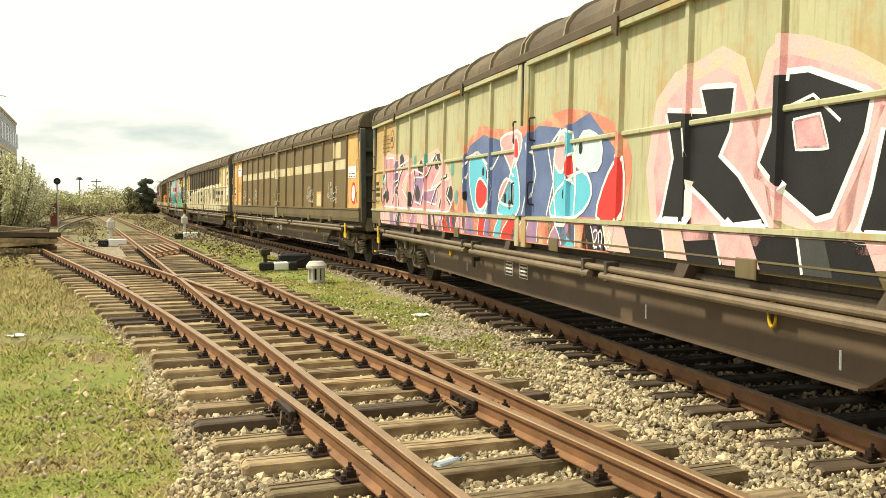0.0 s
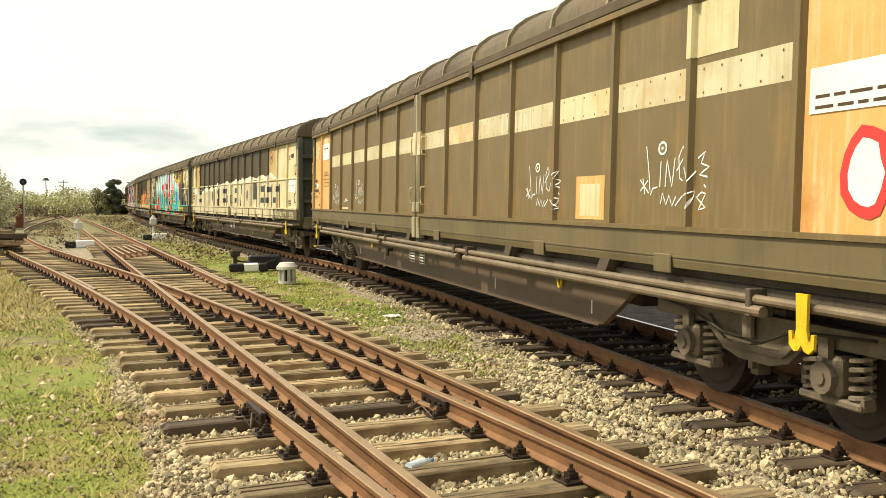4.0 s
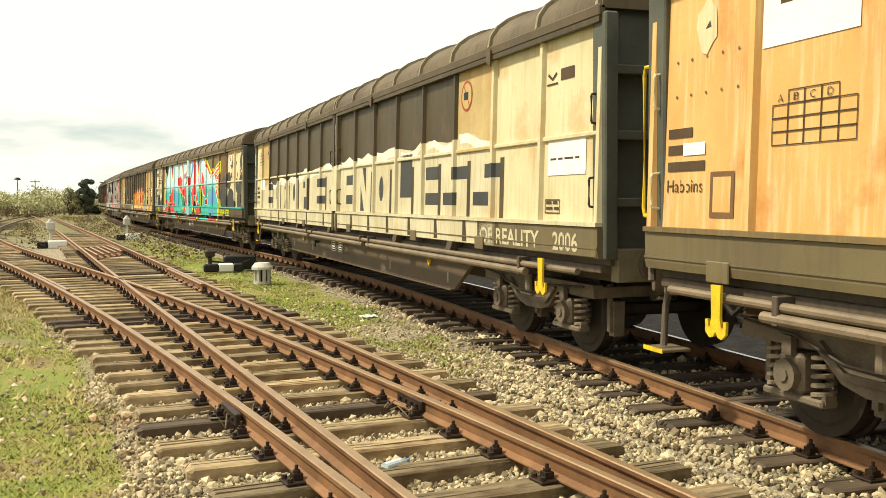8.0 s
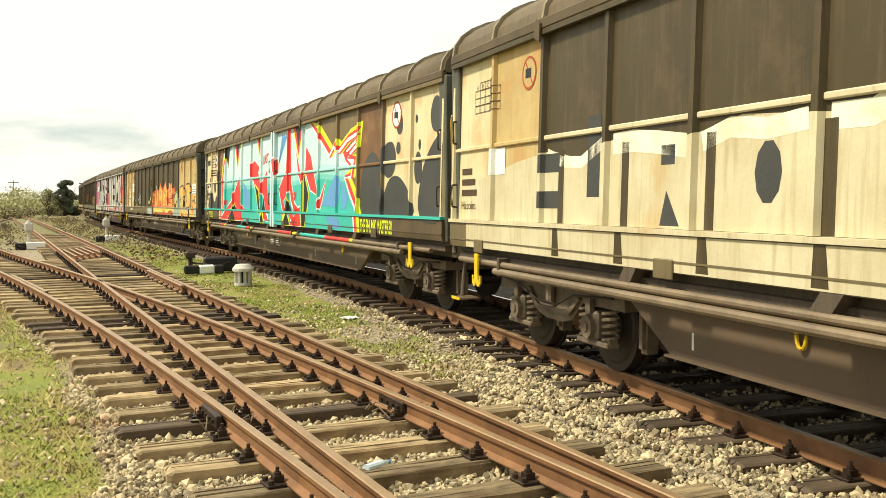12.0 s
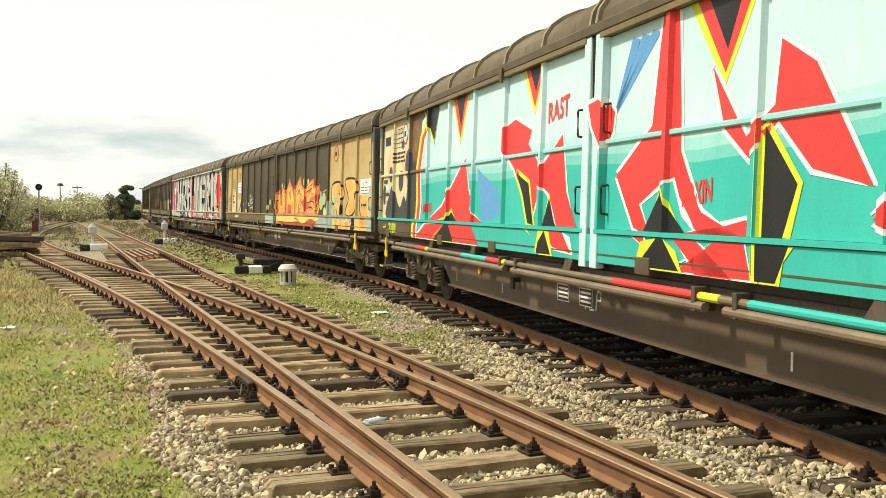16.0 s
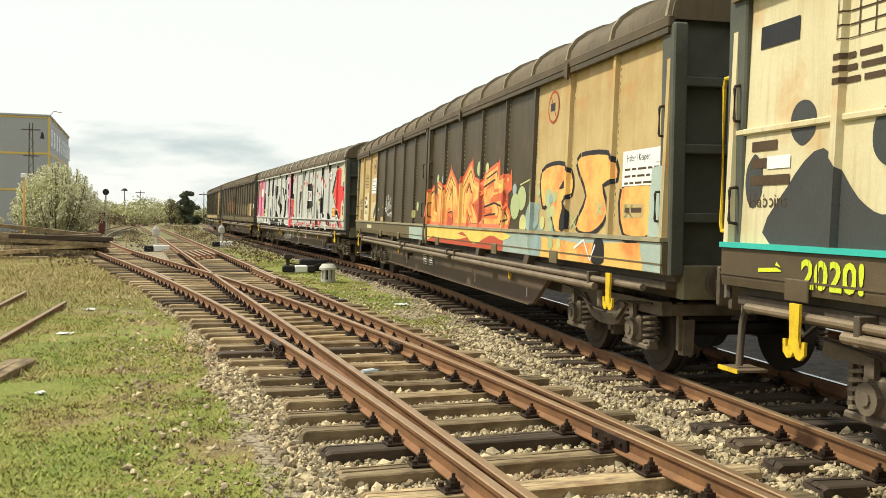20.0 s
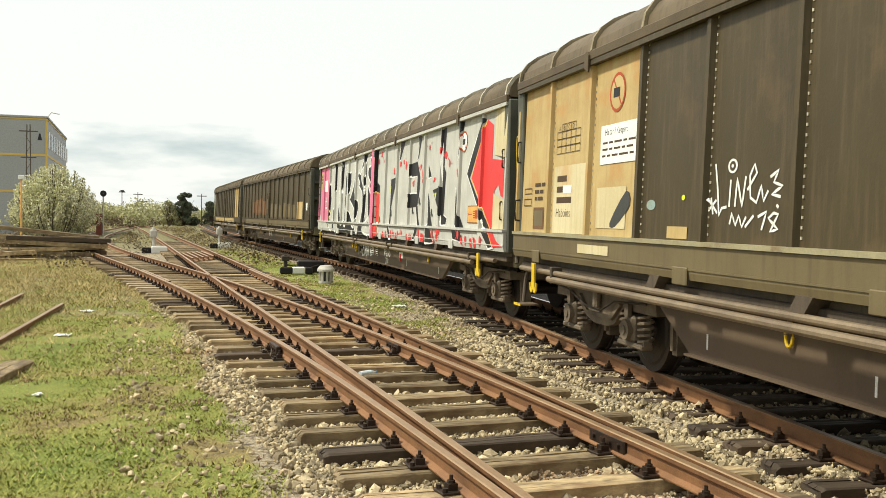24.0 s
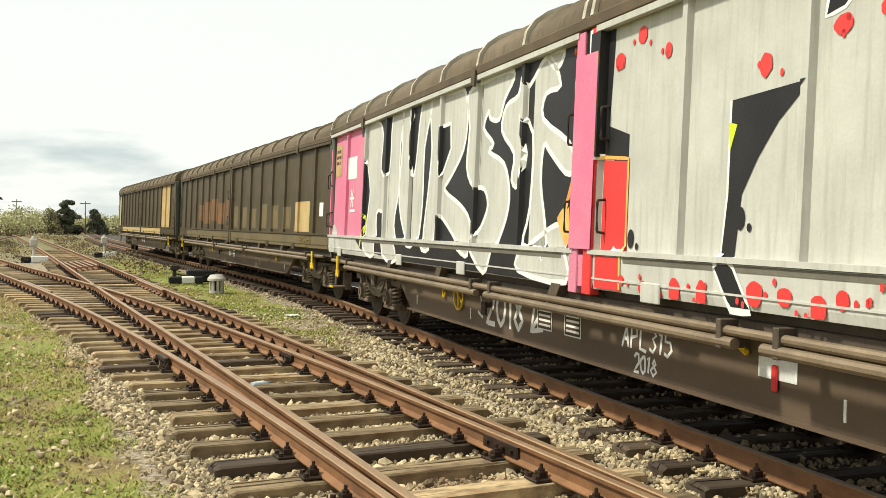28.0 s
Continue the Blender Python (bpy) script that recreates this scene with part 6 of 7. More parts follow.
for shape in FLAMES:
    p.line("redorange", shape + shape[:1], 0.13, 2)
    p.put("amber", shape, 3)
    mu, mz = sum(u for u, z in shape) / len(shape), sum(z for u, z in shape) / len(shape)
    inner = [(mu + 0.86 * (u - mu), mz + 0.86 * (z - mz)) for u, z in shape]
    p.line("ink", inner[1:4], 0.022, 5), p.line("ink", inner[-4:-1], 0.022, 5)
    p.line("acidmist", [(u + 0.03, z - 0.05) for u, z in inner[2:5]], 0.06, 4)
    p.line("flame", [(0.5 * (u + shape[0][0] + 0.45), 0.55 * z + 0.45 * 1.85) for u, z in shape], 0.05, 4)
for pts in ([(15.4, 1.80), (16.0, 1.86), (16.55, 1.78), (16.75, 1.62), (16.3, 1.52)], [(15.35, 2.12), (16.0, 2.22)], [(12.9, 1.95), (13.1, 2.2), (13.2, 1.95)], [(14.2, 2.05), (14.4, 2.2), (14.55, 2.05)], [(11.3, 2.12), (11.45, 2.12)]):
    p.line("ink", pts, 0.03, 5)
for u, z, h in ((11.4, 2.3, 0.25), (12.9, 2.6, 0.3), (14.5, 2.66, 0.3), (16.15, 2.55, 0.3), (16.8, 2.35, 0.3), (11.15, 2.0, 0.3)):
    p.put("redorange", [(u - 0.22, z - h - 0.1), (u + 0.05, z), (u + 0.12, z - h)], 1)
p.put("acidmist", smooth([(11.2, 1.16), (12.4, 1.36), (13.2, 1.24), (14.2, 1.38), (15.0, 1.2), (16.0, 1.36), (16.7, 1.3), (16.7, 1.42), (11.2, 1.42)], 3), 2)
p.put("acidmist", smooth([(11.5, 1.28), (13.0, 1.40), (14.6, 1.30), (15.6, 1.40), (13.5, 1.22)], 3), 3)
for k, (u, z, r) in enumerate([(9.85, 1.85, 0.12), (9.55, 1.68, 0.1), (11.85, 2.37, 0.1), (12.25, 2.35, 0.08), (15.0, 2.43, 0.14), (15.5, 2.42, 0.1), (17.4, 1.91, 0.2), (17.05, 2.04, 0.1), (17.1, 1.8, 0.22), (17.5, 1.55, 0.16), (18.55, 1.9, 0.14), (18.65, 1.88, 0.08), (18.6, 1.71, 0.1), (18.75, 1.73, 0.09), (18.8, 1.91, 0.09), (18.15, 1.78, 0.08), (18.15, 1.98, 0.07), (18.35, 1.58, 0.1), (18.65, 1.55, 0.09), (18.3, 1.34, 0.1), (18.85, 1.33, 0.1), (19.15, 1.33, 0.08)]):
    p.put(("mint", "paleyellow", "mint", "haze")[k % 4], blob(u, z, r, r * 0.85, 18, 0.0, k), 3 + k % 3)
for u, z, r in ((17.9, 1.62, 0.30), (18.55, 1.92, 0.16), (18.2, 1.32, 0.3), (18.75, 1.55, 0.2)):
    p.put("haze", blob(u, z, r, r * 0.8, 18), 2)
p.line("paleyellow", [(17.3, 2.1), (17.9, 2.18), (17.95, 1.7)], 0.02, 2), p.line("paleyellow", [(18.05, 2.1), (18.7, 2.2), (18.75, 1.95)], 0.02, 2)
p.put("amber", [(18.0, 1.14), (18.0, 1.42), (19.8, 1.36), (21.5, 1.42), (21.6, 1.14)], 1)
for shape in ([(18.25, 2.22), (18.9, 2.30), (19.35, 2.18), (19.4, 1.95), (19.05, 1.85), (19.2, 1.50), (18.85, 1.50), (18.6, 1.85), (18.35, 1.80)],
              [(19.55, 2.30), (20.0, 2.36), (20.6, 2.30), (20.75, 2.08), (20.35, 2.02), (20.5, 1.70), (20.1, 1.50), (19.6, 1.55), (19.9, 1.9)],
              [(20.9, 1.95), (21.5, 2.0), (21.75, 1.75), (21.6, 1.50), (21.0, 1.50)]):
    p.put("ink", band(smooth(shape, 3) + smooth(shape, 3)[:1], 0.11), 2)
    p.put("amber", smooth(shape, 3), 3)
for u0, u1, z0, z1 in ((19.0, 19.35, 1.50, 1.80), (20.25, 20.6, 1.16, 1.45), (18.95, 19.15, 2.0, 2.1)):
    p.put("ink", smooth([(u0, z0), (u1, z0 + 0.02), (u1 - 0.05, z1), (u0 + 0.08, z1 - 0.04)], 3), 4)
for u, z in ((20.3, 1.75), (21.1, 1.72), (19.5, 1.6)):
    p.put("mint", band([(u - 0.1, z - 0.07), (u + 0.1, z + 0.07)], 0.03), 5), p.put("mint", band([(u - 0.1, z + 0.07), (u + 0.1, z - 0.07)], 0.03), 5)
p.put("plainwhite", band([(19.7, 1.30), (20.0, 1.40), (20.2, 1.18), (20.35, 1.36)], 0.03), 5)
sign(p, 18.6, 3.05, 0.21)
sign(p, 3.4, 3.0, 0.21)
placard(p, 20.9, 1.98, 0.92, 0.36, "Halter / Keeper:", 6)
p.put("tan", rect(20.95, 21.45, 1.66, 1.80), 5, "label_frame")
lines(p, "mark", 21.0, 21.42, 1.76, 1, 0.08, 0.05, 6, 8)
p.put("plainwhite", outline(21.68, 21.9, 2.0, 2.2), 6, "label_frame")
placard(p, 3.0, 2.25, 1.0, 0.42, "Halter / Keeper:", 6)
p.put("cream", rect(1.5, 2.6, 1.48, 2.3), 3, "repainted_patch")
wagon_number(p, 1.62, 2.18, "Habbins")
load_table(p, 1.55, 2.45)
p.put("cream", rect(2.95, 3.75, 1.56, 2.0), 4, "torn_poster")
p.put("darkgrey", smooth([(3.35, 1.62), (3.75, 1.95), (3.85, 1.80), (3.5, 1.58)], 3), 5, "torn_poster")
p.put("mark", outline(0.3, 0.62, 1.98, 2.06), 4, "stencil_mark")
p.put("mark", outline(0.3, 0.62, 1.82, 1.92), 4, "stencil_mark")
p.put("rustbrown", rect(0.72, 1.15, 1.52, 1.80), 4, "label_frame")
p.put("olive", rect(0.76, 1.11, 1.56, 1.76), 5, "label_frame")
lines(p, "mark", 0.75, 1.15, 2.12, 3, 0.09, 0.045, 4, 6)
tag(p, 5.47, 1.57, 1.0, 0.024, "darkbrown", 3)
p.put("acid", blob(5.02, 1.86, 0.035, 0.025, 10), 3, "paint_spatter")
p.put("haze", blob(4.35, 1.80, 0.10, 0.05, 14), 2, "paint_spatter")
p.put("tan", rect(4.72, 5.12, 1.49, 1.60), 3, "label_frame")
p.put("cream", rect(2.55, 3.45, 1.27, 1.37), 3, "repainted_patch")
p.done()

# sixth wagon: white with black letters
p = Painter(wagons[5])
p.put("ink", [(2.27, 3.36), (4.83, 3.36), (7.15, 3.36), (9.04, 3.36), (10.7, 3.36), (10.8, 2.76), (10.7, 2.07), (10.7, 1.12), (8.76, 1.15), (4.92, 1.15), (2.65, 1.26)], 0)
HURST = ([(2.5, 3.36), (3.4, 3.36), (3.74, 3.12), (3.69, 2.56), (4.21, 2.5), (4.3, 3.36), (4.87, 3.36), (4.78, 2.88), (4.78, 2.19), (4.59, 1.66), (4.92, 1.15), (4.12, 1.21), (4.02, 1.8), (3.5, 1.86), (3.59, 1.19), (2.84, 1.29), (2.93, 1.87), (3.02, 2.26), (2.74, 2.78)],
         [(4.92, 3.36), (5.44, 3.36), (5.39, 2.91), (5.49, 2.4), (5.63, 2.56), (5.82, 3.36), (6.3, 3.36), (6.01, 2.76), (6.01, 1.98), (5.82, 1.42), (5.3, 1.45), (4.83, 2.01), (4.87, 2.7)],
         [(6.25, 3.36), (7.15, 3.36), (7.58, 3.33), (7.72, 3.0), (7.62, 2.61), (7.2, 2.3), (6.96, 2.13), (7.58, 1.93), (7.95, 1.72), (8.05, 1.33), (7.67, 1.39), (7.15, 1.66), (6.67, 1.81), (6.53, 1.36), (6.11, 1.43), (6.25, 2.12), (6.34, 2.73)],
         [(7.72, 3.27), (8.33, 3.35), (9.04, 3.36), (9.14, 3.26), (8.9, 3.07), (8.76, 2.86), (8.48, 2.9), (8.43, 2.99), (8.29, 2.8), (8.62, 2.6), (8.48, 2.52), (8.95, 2.36), (9.14, 2.06), (9.09, 1.77), (8.81, 1.42), (8.57, 1.14), (8.05, 1.46), (8.33, 1.66), (8.52, 1.9), (8.38, 2.1), (8.0, 2.15), (7.76, 2.39), (7.81, 2.85)],
         [(9.57, 3.12), (9.99, 3.36), (10.32, 3.03), (9.99, 2.99), (9.95, 2.74), (10.56, 2.46), (10.7, 2.21), (10.51, 2.18), (10.13, 2.41), (9.99, 2.48), (9.95, 2.12), (10.09, 1.71), (10.18, 1.35), (10.04, 1.45), (9.57, 1.49), (9.71, 1.87), (9.71, 2.62), (9.33, 2.83), (9.57, 2.42), (9.38, 2.1), (9.19, 2.17), (9.23, 2.45), (8.86, 2.72), (8.95, 2.98), (9.28, 3.06), (9.38, 3.27)],
         [(10.23, 1.66), (10.47, 1.68), (10.61, 1.51), (10.7, 1.16), (9.57, 1.22), (9.66, 1.44)],
         [(9.99, 3.36), (10.37, 3.36), (10.23, 3.2)])
for shape in HURST:
    p.put("white", smooth(shape, 3), 1, "letter")
    p.line("plainwhite", rounded(shape + shape[:1]), 0.055, 2)
p.put("ink", [(6.67, 2.96), (7.1, 2.98), (7.15, 2.65), (6.82, 2.32)], 3)
p.line("plainwhite", [(6.67, 2.96), (7.1, 2.98), (7.15, 2.65), (6.82, 2.32), (6.67, 2.96)], 0.05, 4)
p.put("hotpink", rect(10.80, 11.22, 1.14, 3.2), 3)
p.put("hotpink", [(2.0, 1.48), (2.0, 3.2), (2.62, 3.2), (2.55, 2.2), (2.7, 1.48)], 1)
p.line("amber", [(10.74, 3.3), (10.66, 3.0), (10.72, 2.2), (10.55, 1.85), (10.4, 1.75), (10.6, 1.5)], 0.06, 5)
p.put("amber", [(10.38, 1.72), (10.62, 1.86), (10.66, 1.5)], 4)
p.line("acid", [(2.62, 1.3), (2.85, 1.75), (2.65, 1.9), (2.7, 2.2)], 0.06, 5)
p.put("red", [(11.27, 1.15), (11.72, 1.15), (11.68, 2.22), (11.27, 2.25)], 4)
p.line("amber", [(11.70, 1.16), (11.69, 2.24), (11.24, 2.28), (11.24, 3.2)], 0.03, 5)
SHADES = ([(11.08, 3.4), (11.38, 3.4), (11.33, 2.54), (11.68, 2.44), (11.68, 1.47), (11.53, 1.47), (11.43, 2.27), (11.08, 2.29)],
          [(13.08, 2.55), (13.88, 2.59), (13.58, 2.36), (13.38, 2.13), (13.23, 1.9), (13.18, 1.47), (13.43, 1.12), (13.23, 1.12), (13.03, 1.4), (13.08, 1.9)],
          [(14.08, 3.4), (14.53, 3.4), (14.38, 3.21), (14.13, 2.98), (13.98, 2.95)],
          [(15.23, 2.81), (15.83, 2.84), (16.13, 2.5), (16.13, 2.24), (15.98, 1.91), (15.83, 1.87), (15.18, 1.85), (15.18, 2.16), (15.88, 2.15), (15.88, 2.53), (15.33, 2.53), (15.23, 2.53)],
          [(15.83, 1.87), (15.98, 1.89), (16.08, 1.65), (16.23, 1.44), (16.18, 1.31), (15.93, 1.17), (15.78, 1.18), (15.98, 1.35), (16.03, 1.49)],
          [(15.78, 3.4), (16.18, 3.35), (16.08, 3.18), (15.93, 2.91), (15.83, 2.87), (15.93, 3.13), (15.88, 3.32)],
          [(16.83, 2.74), (17.13, 2.47), (16.88, 2.45)],
          [(16.88, 2.15), (17.03, 1.99), (17.13, 1.72), (17.33, 1.48), (17.43, 1.31), (17.63, 1.16), (16.93, 1.12), (16.93, 1.46), (16.93, 1.8)],
          [(17.95, 3.33), (18.19, 3.4), (18.11, 2.62), (18.27, 2.49), (18.24, 2.32), (18.19, 1.69), (18.44, 1.63), (18.36, 1.52), (18.00, 1.51), (18.03, 2.04)],
          [(19.20, 3.4), (19.45, 3.4), (19.33, 3.19), (19.12, 2.89), (19.04, 2.7), (19.08, 3.05)],
          [(19.00, 2.2), (19.12, 1.88), (19.33, 1.68), (19.61, 1.4), (19.69, 1.22), (19.08, 1.27), (19.00, 1.53)])
for shape in SHADES:
    p.line("plainwhite", shape[len(shape) // 2:] + shape[:1], 0.05, 1)
    p.put("ink", shape, 2, "letter_shadow")
p.put("ink", [(17.28, 2.19), (17.93, 2.26), (18.03, 2.22), (18.13, 1.76), (18.18, 1.59), (17.88, 1.71), (17.58, 1.94)], 2)
p.line("plainwhite", [(21.5, 1.2), (21.23, 1.17), (20.79, 1.52), (20.33, 1.91), (19.7, 2.42), (19.93, 2.69), (20.25, 3.04)], 0.06, 1)
p.put("ink", [(20.56, 3.34), (20.74, 3.28), (20.43, 2.92), (19.98, 2.43), (19.88, 2.34), (20.33, 2.03), (20.83, 1.67), (21.28, 1.37), (21.5, 1.2), (21.23, 1.17), (20.79, 1.52), (20.33, 1.91), (19.7, 2.42), (19.93, 2.69), (20.25, 3.04)], 2)
p.put("red", [(20.79, 3.27), (21.14, 3.15), (21.14, 2.6), (21.91, 2.54), (21.91, 1.93), (21.64, 2.0), (21.5, 2.18), (21.32, 2.09), (21.28, 1.54), (21.64, 1.3), (21.95, 1.21), (21.46, 1.19), (21.14, 1.5), (19.98, 2.33), (20.25, 2.68)], 3)
p.line("amber", [(20.79, 3.27), (20.25, 2.68), (19.98, 2.33), (21.14, 1.5), (21.46, 1.19)], 0.03, 4)
p.put("cream", [(21.25, 2.66), (21.25, 3.38), (21.98, 3.38), (21.98, 2.58)], 2)
p.put("cream", [(21.25, 1.48), (21.25, 2.05), (21.98, 1.92), (21.98, 1.48)], 2)
# darker grey strips along the top of the skirt, just below its lip
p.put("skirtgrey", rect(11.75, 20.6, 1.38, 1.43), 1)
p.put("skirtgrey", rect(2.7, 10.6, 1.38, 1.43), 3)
p.put("ink", outline(21.40, 21.80, 1.62, 1.70), 5, "stencil_mark")
p.put("ink", letters("REV", 21.46, 21.58, 1.635, 1.685), 5, "stencil_mark")
p.put("ink", rect(21.63, 21.76, 1.64, 1.68), 5, "stencil_mark")
r6 = random.Random(4)
DROPS = [(16.18, 2.72), (16.38, 2.56), (16.53, 2.4), (15.53, 2.37), (14.13, 2.87), (14.48, 2.9), (14.73, 2.81), (11.83, 3.23), (12.23, 3.04), (11.48, 3.07), (13.43, 2.74), (17.38, 2.4), (16.88, 3.07), (12.53, 1.2), (12.88, 1.21), (12.08, 1.2), (11.73, 1.24), (13.48, 1.25), (13.78, 1.25), (14.28, 1.27), (14.68, 1.29), (14.08, 1.2), (15.23, 1.21), (15.48, 1.18)]
MORE_DROPS = [(15.63, 1.22), (16.18, 1.22), (16.38, 1.31), (16.63, 1.21), (16.78, 1.21), (17.53, 1.32), (17.88, 1.26), (18.03, 1.39), (17.68, 1.21), (17.93, 1.4), (17.95, 2.94), (18.22, 2.83), (18.49, 2.66), (19.12, 2.46), (19.43, 1.35), (19.66, 1.25), (19.93, 1.27), (20.25, 1.23), (20.47, 1.23), (20.79, 1.27)]
for k, (u, z) in enumerate(DROPS + MORE_DROPS):
    s_ = r6.uniform(0.05, 0.085)
    p.put("red", blob(u, z, s_, s_ * r6.uniform(0.7, 1.5), 16, 0.10, k), 5, "paint_spatter")
    for _ in range(2):
        p.put("red", blob(u + r6.uniform(-0.2, 0.2), z + r6.uniform(-0.09, 0.09), 0.02, 0.026, 8, 0.1, k), 5, "paint_spatter")
for k, (u, z) in enumerate([(11.78, 1.58), (13.23, 1.74), (16.13, 1.99), (15.53, 1.8), (17.23, 1.75), (19.25, 1.63)]):
    p.put("ink", blob(u, z, 0.05, 0.08, 12), 5, "paint_spatter"), p.put("ink", blob(u + 0.1, z - 0.06, 0.025, 0.03, 8), 5, "paint_spatter")
p.put("acid", [(17.42, 2.12), (17.58, 2.14), (17.55, 2.0)], 4), p.put("acid", [(13.05, 2.4), (13.15, 2.38), (13.08, 2.2)], 4), p.put("acid", rect(15.20, 15.24, 1.98, 2.08), 4)
sign(p, 19.45, 3.0, 0.19, 4)
p.put("rustbrown", rect(19.86, 20.50, 1.56, 1.86), 5, "hand_sign")
p.put("amber", rect(19.875, 20.485, 1.575, 1.845), 6, "hand_sign")
p.put("redmark", rect(19.92, 20.12, 1.703, 1.717), 7, "hand_sign")
p.put("redmark", [(19.89, 1.71), (19.93, 1.735), (19.93, 1.685)], 7, "hand_sign")
p.put("redmark", rect(20.30, 20.44, 1.64, 1.78), 7, "hand_sign")
for k in range(4):
    p.put("redmark", rect(20.18 + 0.012 * abs(k - 1.5), 20.305, 1.644 + 0.036 * k, 1.666 + 0.036 * k), 7, "hand_sign")
p.put("tan", rect(0.25, 0.75, 2.6, 3.2), 3, "repainted_patch")
lines(p, "mark", 0.3, 0.7, 3.1, 3, 0.11, 0.06, 4, 3)
p.put("plainwhite", rect(1.4, 2.0, 2.5, 2.9), 3, "faded_sheet")
for a in range(6):
    ang = a * math.pi / 3
    p.put("plainwhite", band([(1.7, 2.15), (1.7 + 0.18 * math.cos(ang), 2.15 + 0.18 * math.sin(ang))], 0.05), 3, "asterisk")
p.put("plainwhite", rect(1.55, 1.95, 1.9, 1.95), 3, "faded_sheet")
p.put("white", smooth([(0.1, 1.15), (0.15, 1.65), (0.5, 1.6), (0.6, 1.15)], 3), 3)
p.done()
p = Painter(wagons[5])
p.letter_row("plainwhite", "2018", 7.95, 0.52, 0.42, 0.062, 0, flat=1.1605, lean=0.0, seed=3)
p.line("plainwhite", [(7.66, 0.62), (7.82, 0.56), (7.74, 0.82)], 0.035, 0, flat=1.1605)
p.line("plainwhite", [(9.30, 0.58), (9.70, 0.92)], 0.05, 0, flat=1.1605)
p.line("plainwhite", [(9.58, 0.60), (9.27, 0.55), (9.35, 0.82)], 0.05, 0, flat=1.1605)
p.letter_row("plainwhite", "APL315", 11.25, 0.64, 0.19, 0.030, 0, flat=1.1605, seed=4)
p.letter_row("plainwhite", "2018", 11.45, 0.45, 0.14, 0.028, 0, flat=1.1605, seed=5)
p.done()
p = Painter(wagons[3])
p.letter_row("plainwhite", "tLP", 10.2, 0.58, 0.22, 0.022, 0, flat=1.1605, seed=6)
p.done()
ring = tube([(11 - 7.0 + 0.17 * math.cos(a), 1.19, 0.76 + 0.17 * math.sin(a)) for a in np.linspace(0, 6.2832, 20)], 0.014)
tube([(11 - 7.0, 1.19, 0.6), (11 - 7.0, 1.19, 0.92)], 0.012, ring), tube([(11 - 7.14, 1.19, 0.68), (11 - 6.88, 1.19, 0.86)], 0.012, ring)
part("brake_wheel", ring, "yellow", wagons[5], "yellow hand brake wheel")
tee = box(11 - 13.55, 11 - 13.15, 1.161, 1.166, 0.66, 0.80)
part("valve_plate", tee, "plainwhite", wagons[5])
part("valve_handle", box(11 - 13.37, 11 - 13.31, 1.166, 1.19, 0.58, 0.76, bevel=0.01), "red", wagons[5], "red valve handle")
part("valve_lever", tube([(11 - 13.05, 1.18, 0.80), (11 - 12.95, 1.22, 0.88)], 0.025), "yellow", wagons[5])

# seventh and eighth wagons: faded paint
p = Painter(wagons[6])
r7 = random.Random(8)
for k in range(5):
    u = 4.5 + 1.36 * k
    p.put("rustbrown", rect(u, u + 1.15, 1.75 - 0.1 * (k % 2), 2.35 + 0.08 * (k % 3)), 0)
for k in range(6):
    u = 11.4 + 1.3 * k
    p.put("olive", rect(u, u + 0.6, 1.55, 2.2 - 0.05 * (k % 3)), 0)
    p.put("brown", rect(u + 0.12, u + 0.45, 1.6, 2.0), 1)
p.put("tan", rect(18.9, 20.2, 1.50, 2.2), 0)
p.put("tan", rect(19.6, 20.6, 1.16, 1.42), 0)
p.put("plainwhite", rect(21.0, 21.3, 1.85, 2.15), 1)
p.put("olive", rect(2.0, 21.9, 1.15, 1.42), 0, low=1.15)
p.done()
p = Painter(wagons[7])
p.put("tan", rect(2.5, 18, 1.15, 1.40), 0)
p.done()

# ---- things beside the tracks ----
def rocks(count, spots, size0, size1, seed):
    """Angular stones: jittered low polyhedra."""
    r = np.random.RandomState(seed)
    bm = bmesh.new()
    bmesh.ops.create_icosphere(bm, subdivisions=1, radius=1)
    bm.verts.ensure_lookup_table()
    base = np.array([v.co[:] for v in bm.verts])
    tri = np.array([[v.index for v in f.verts] for f in bm.faces])
    keep = [f for f in range(len(tri))]
    bm.free()
    shapes = [base * r.uniform(0.55, 1.2, (len(base), 1)) * r.uniform(0.6, 1.15, (1, 3)) for _ in range(24)]
    verts, faces = np.zeros((count * len(base), 3)), np.zeros((count * len(tri), 3), int)
    for i in range(count):
        x, y, z = spots[i]
        a, b = r.uniform(0, 6.28, 2)
        ca, sa, cb, sb = math.cos(a), math.sin(a), math.cos(b), math.sin(b)
        m = np.array([[ca, -sa, 0], [sa, ca, 0], [0, 0, 1]]) @ np.array([[1, 0, 0], [0, cb, -sb], [0, sb, cb]])
        s_ = r.uniform(size0, size1) * (1 + 0.8 * (r.rand() > 0.93))
        verts[i * 12:(i + 1) * 12] = shapes[i % 24] @ m.T * s_ + (x, y, z)
        faces[i * 20:(i + 1) * 20] = tri + i * 12
    return verts, faces


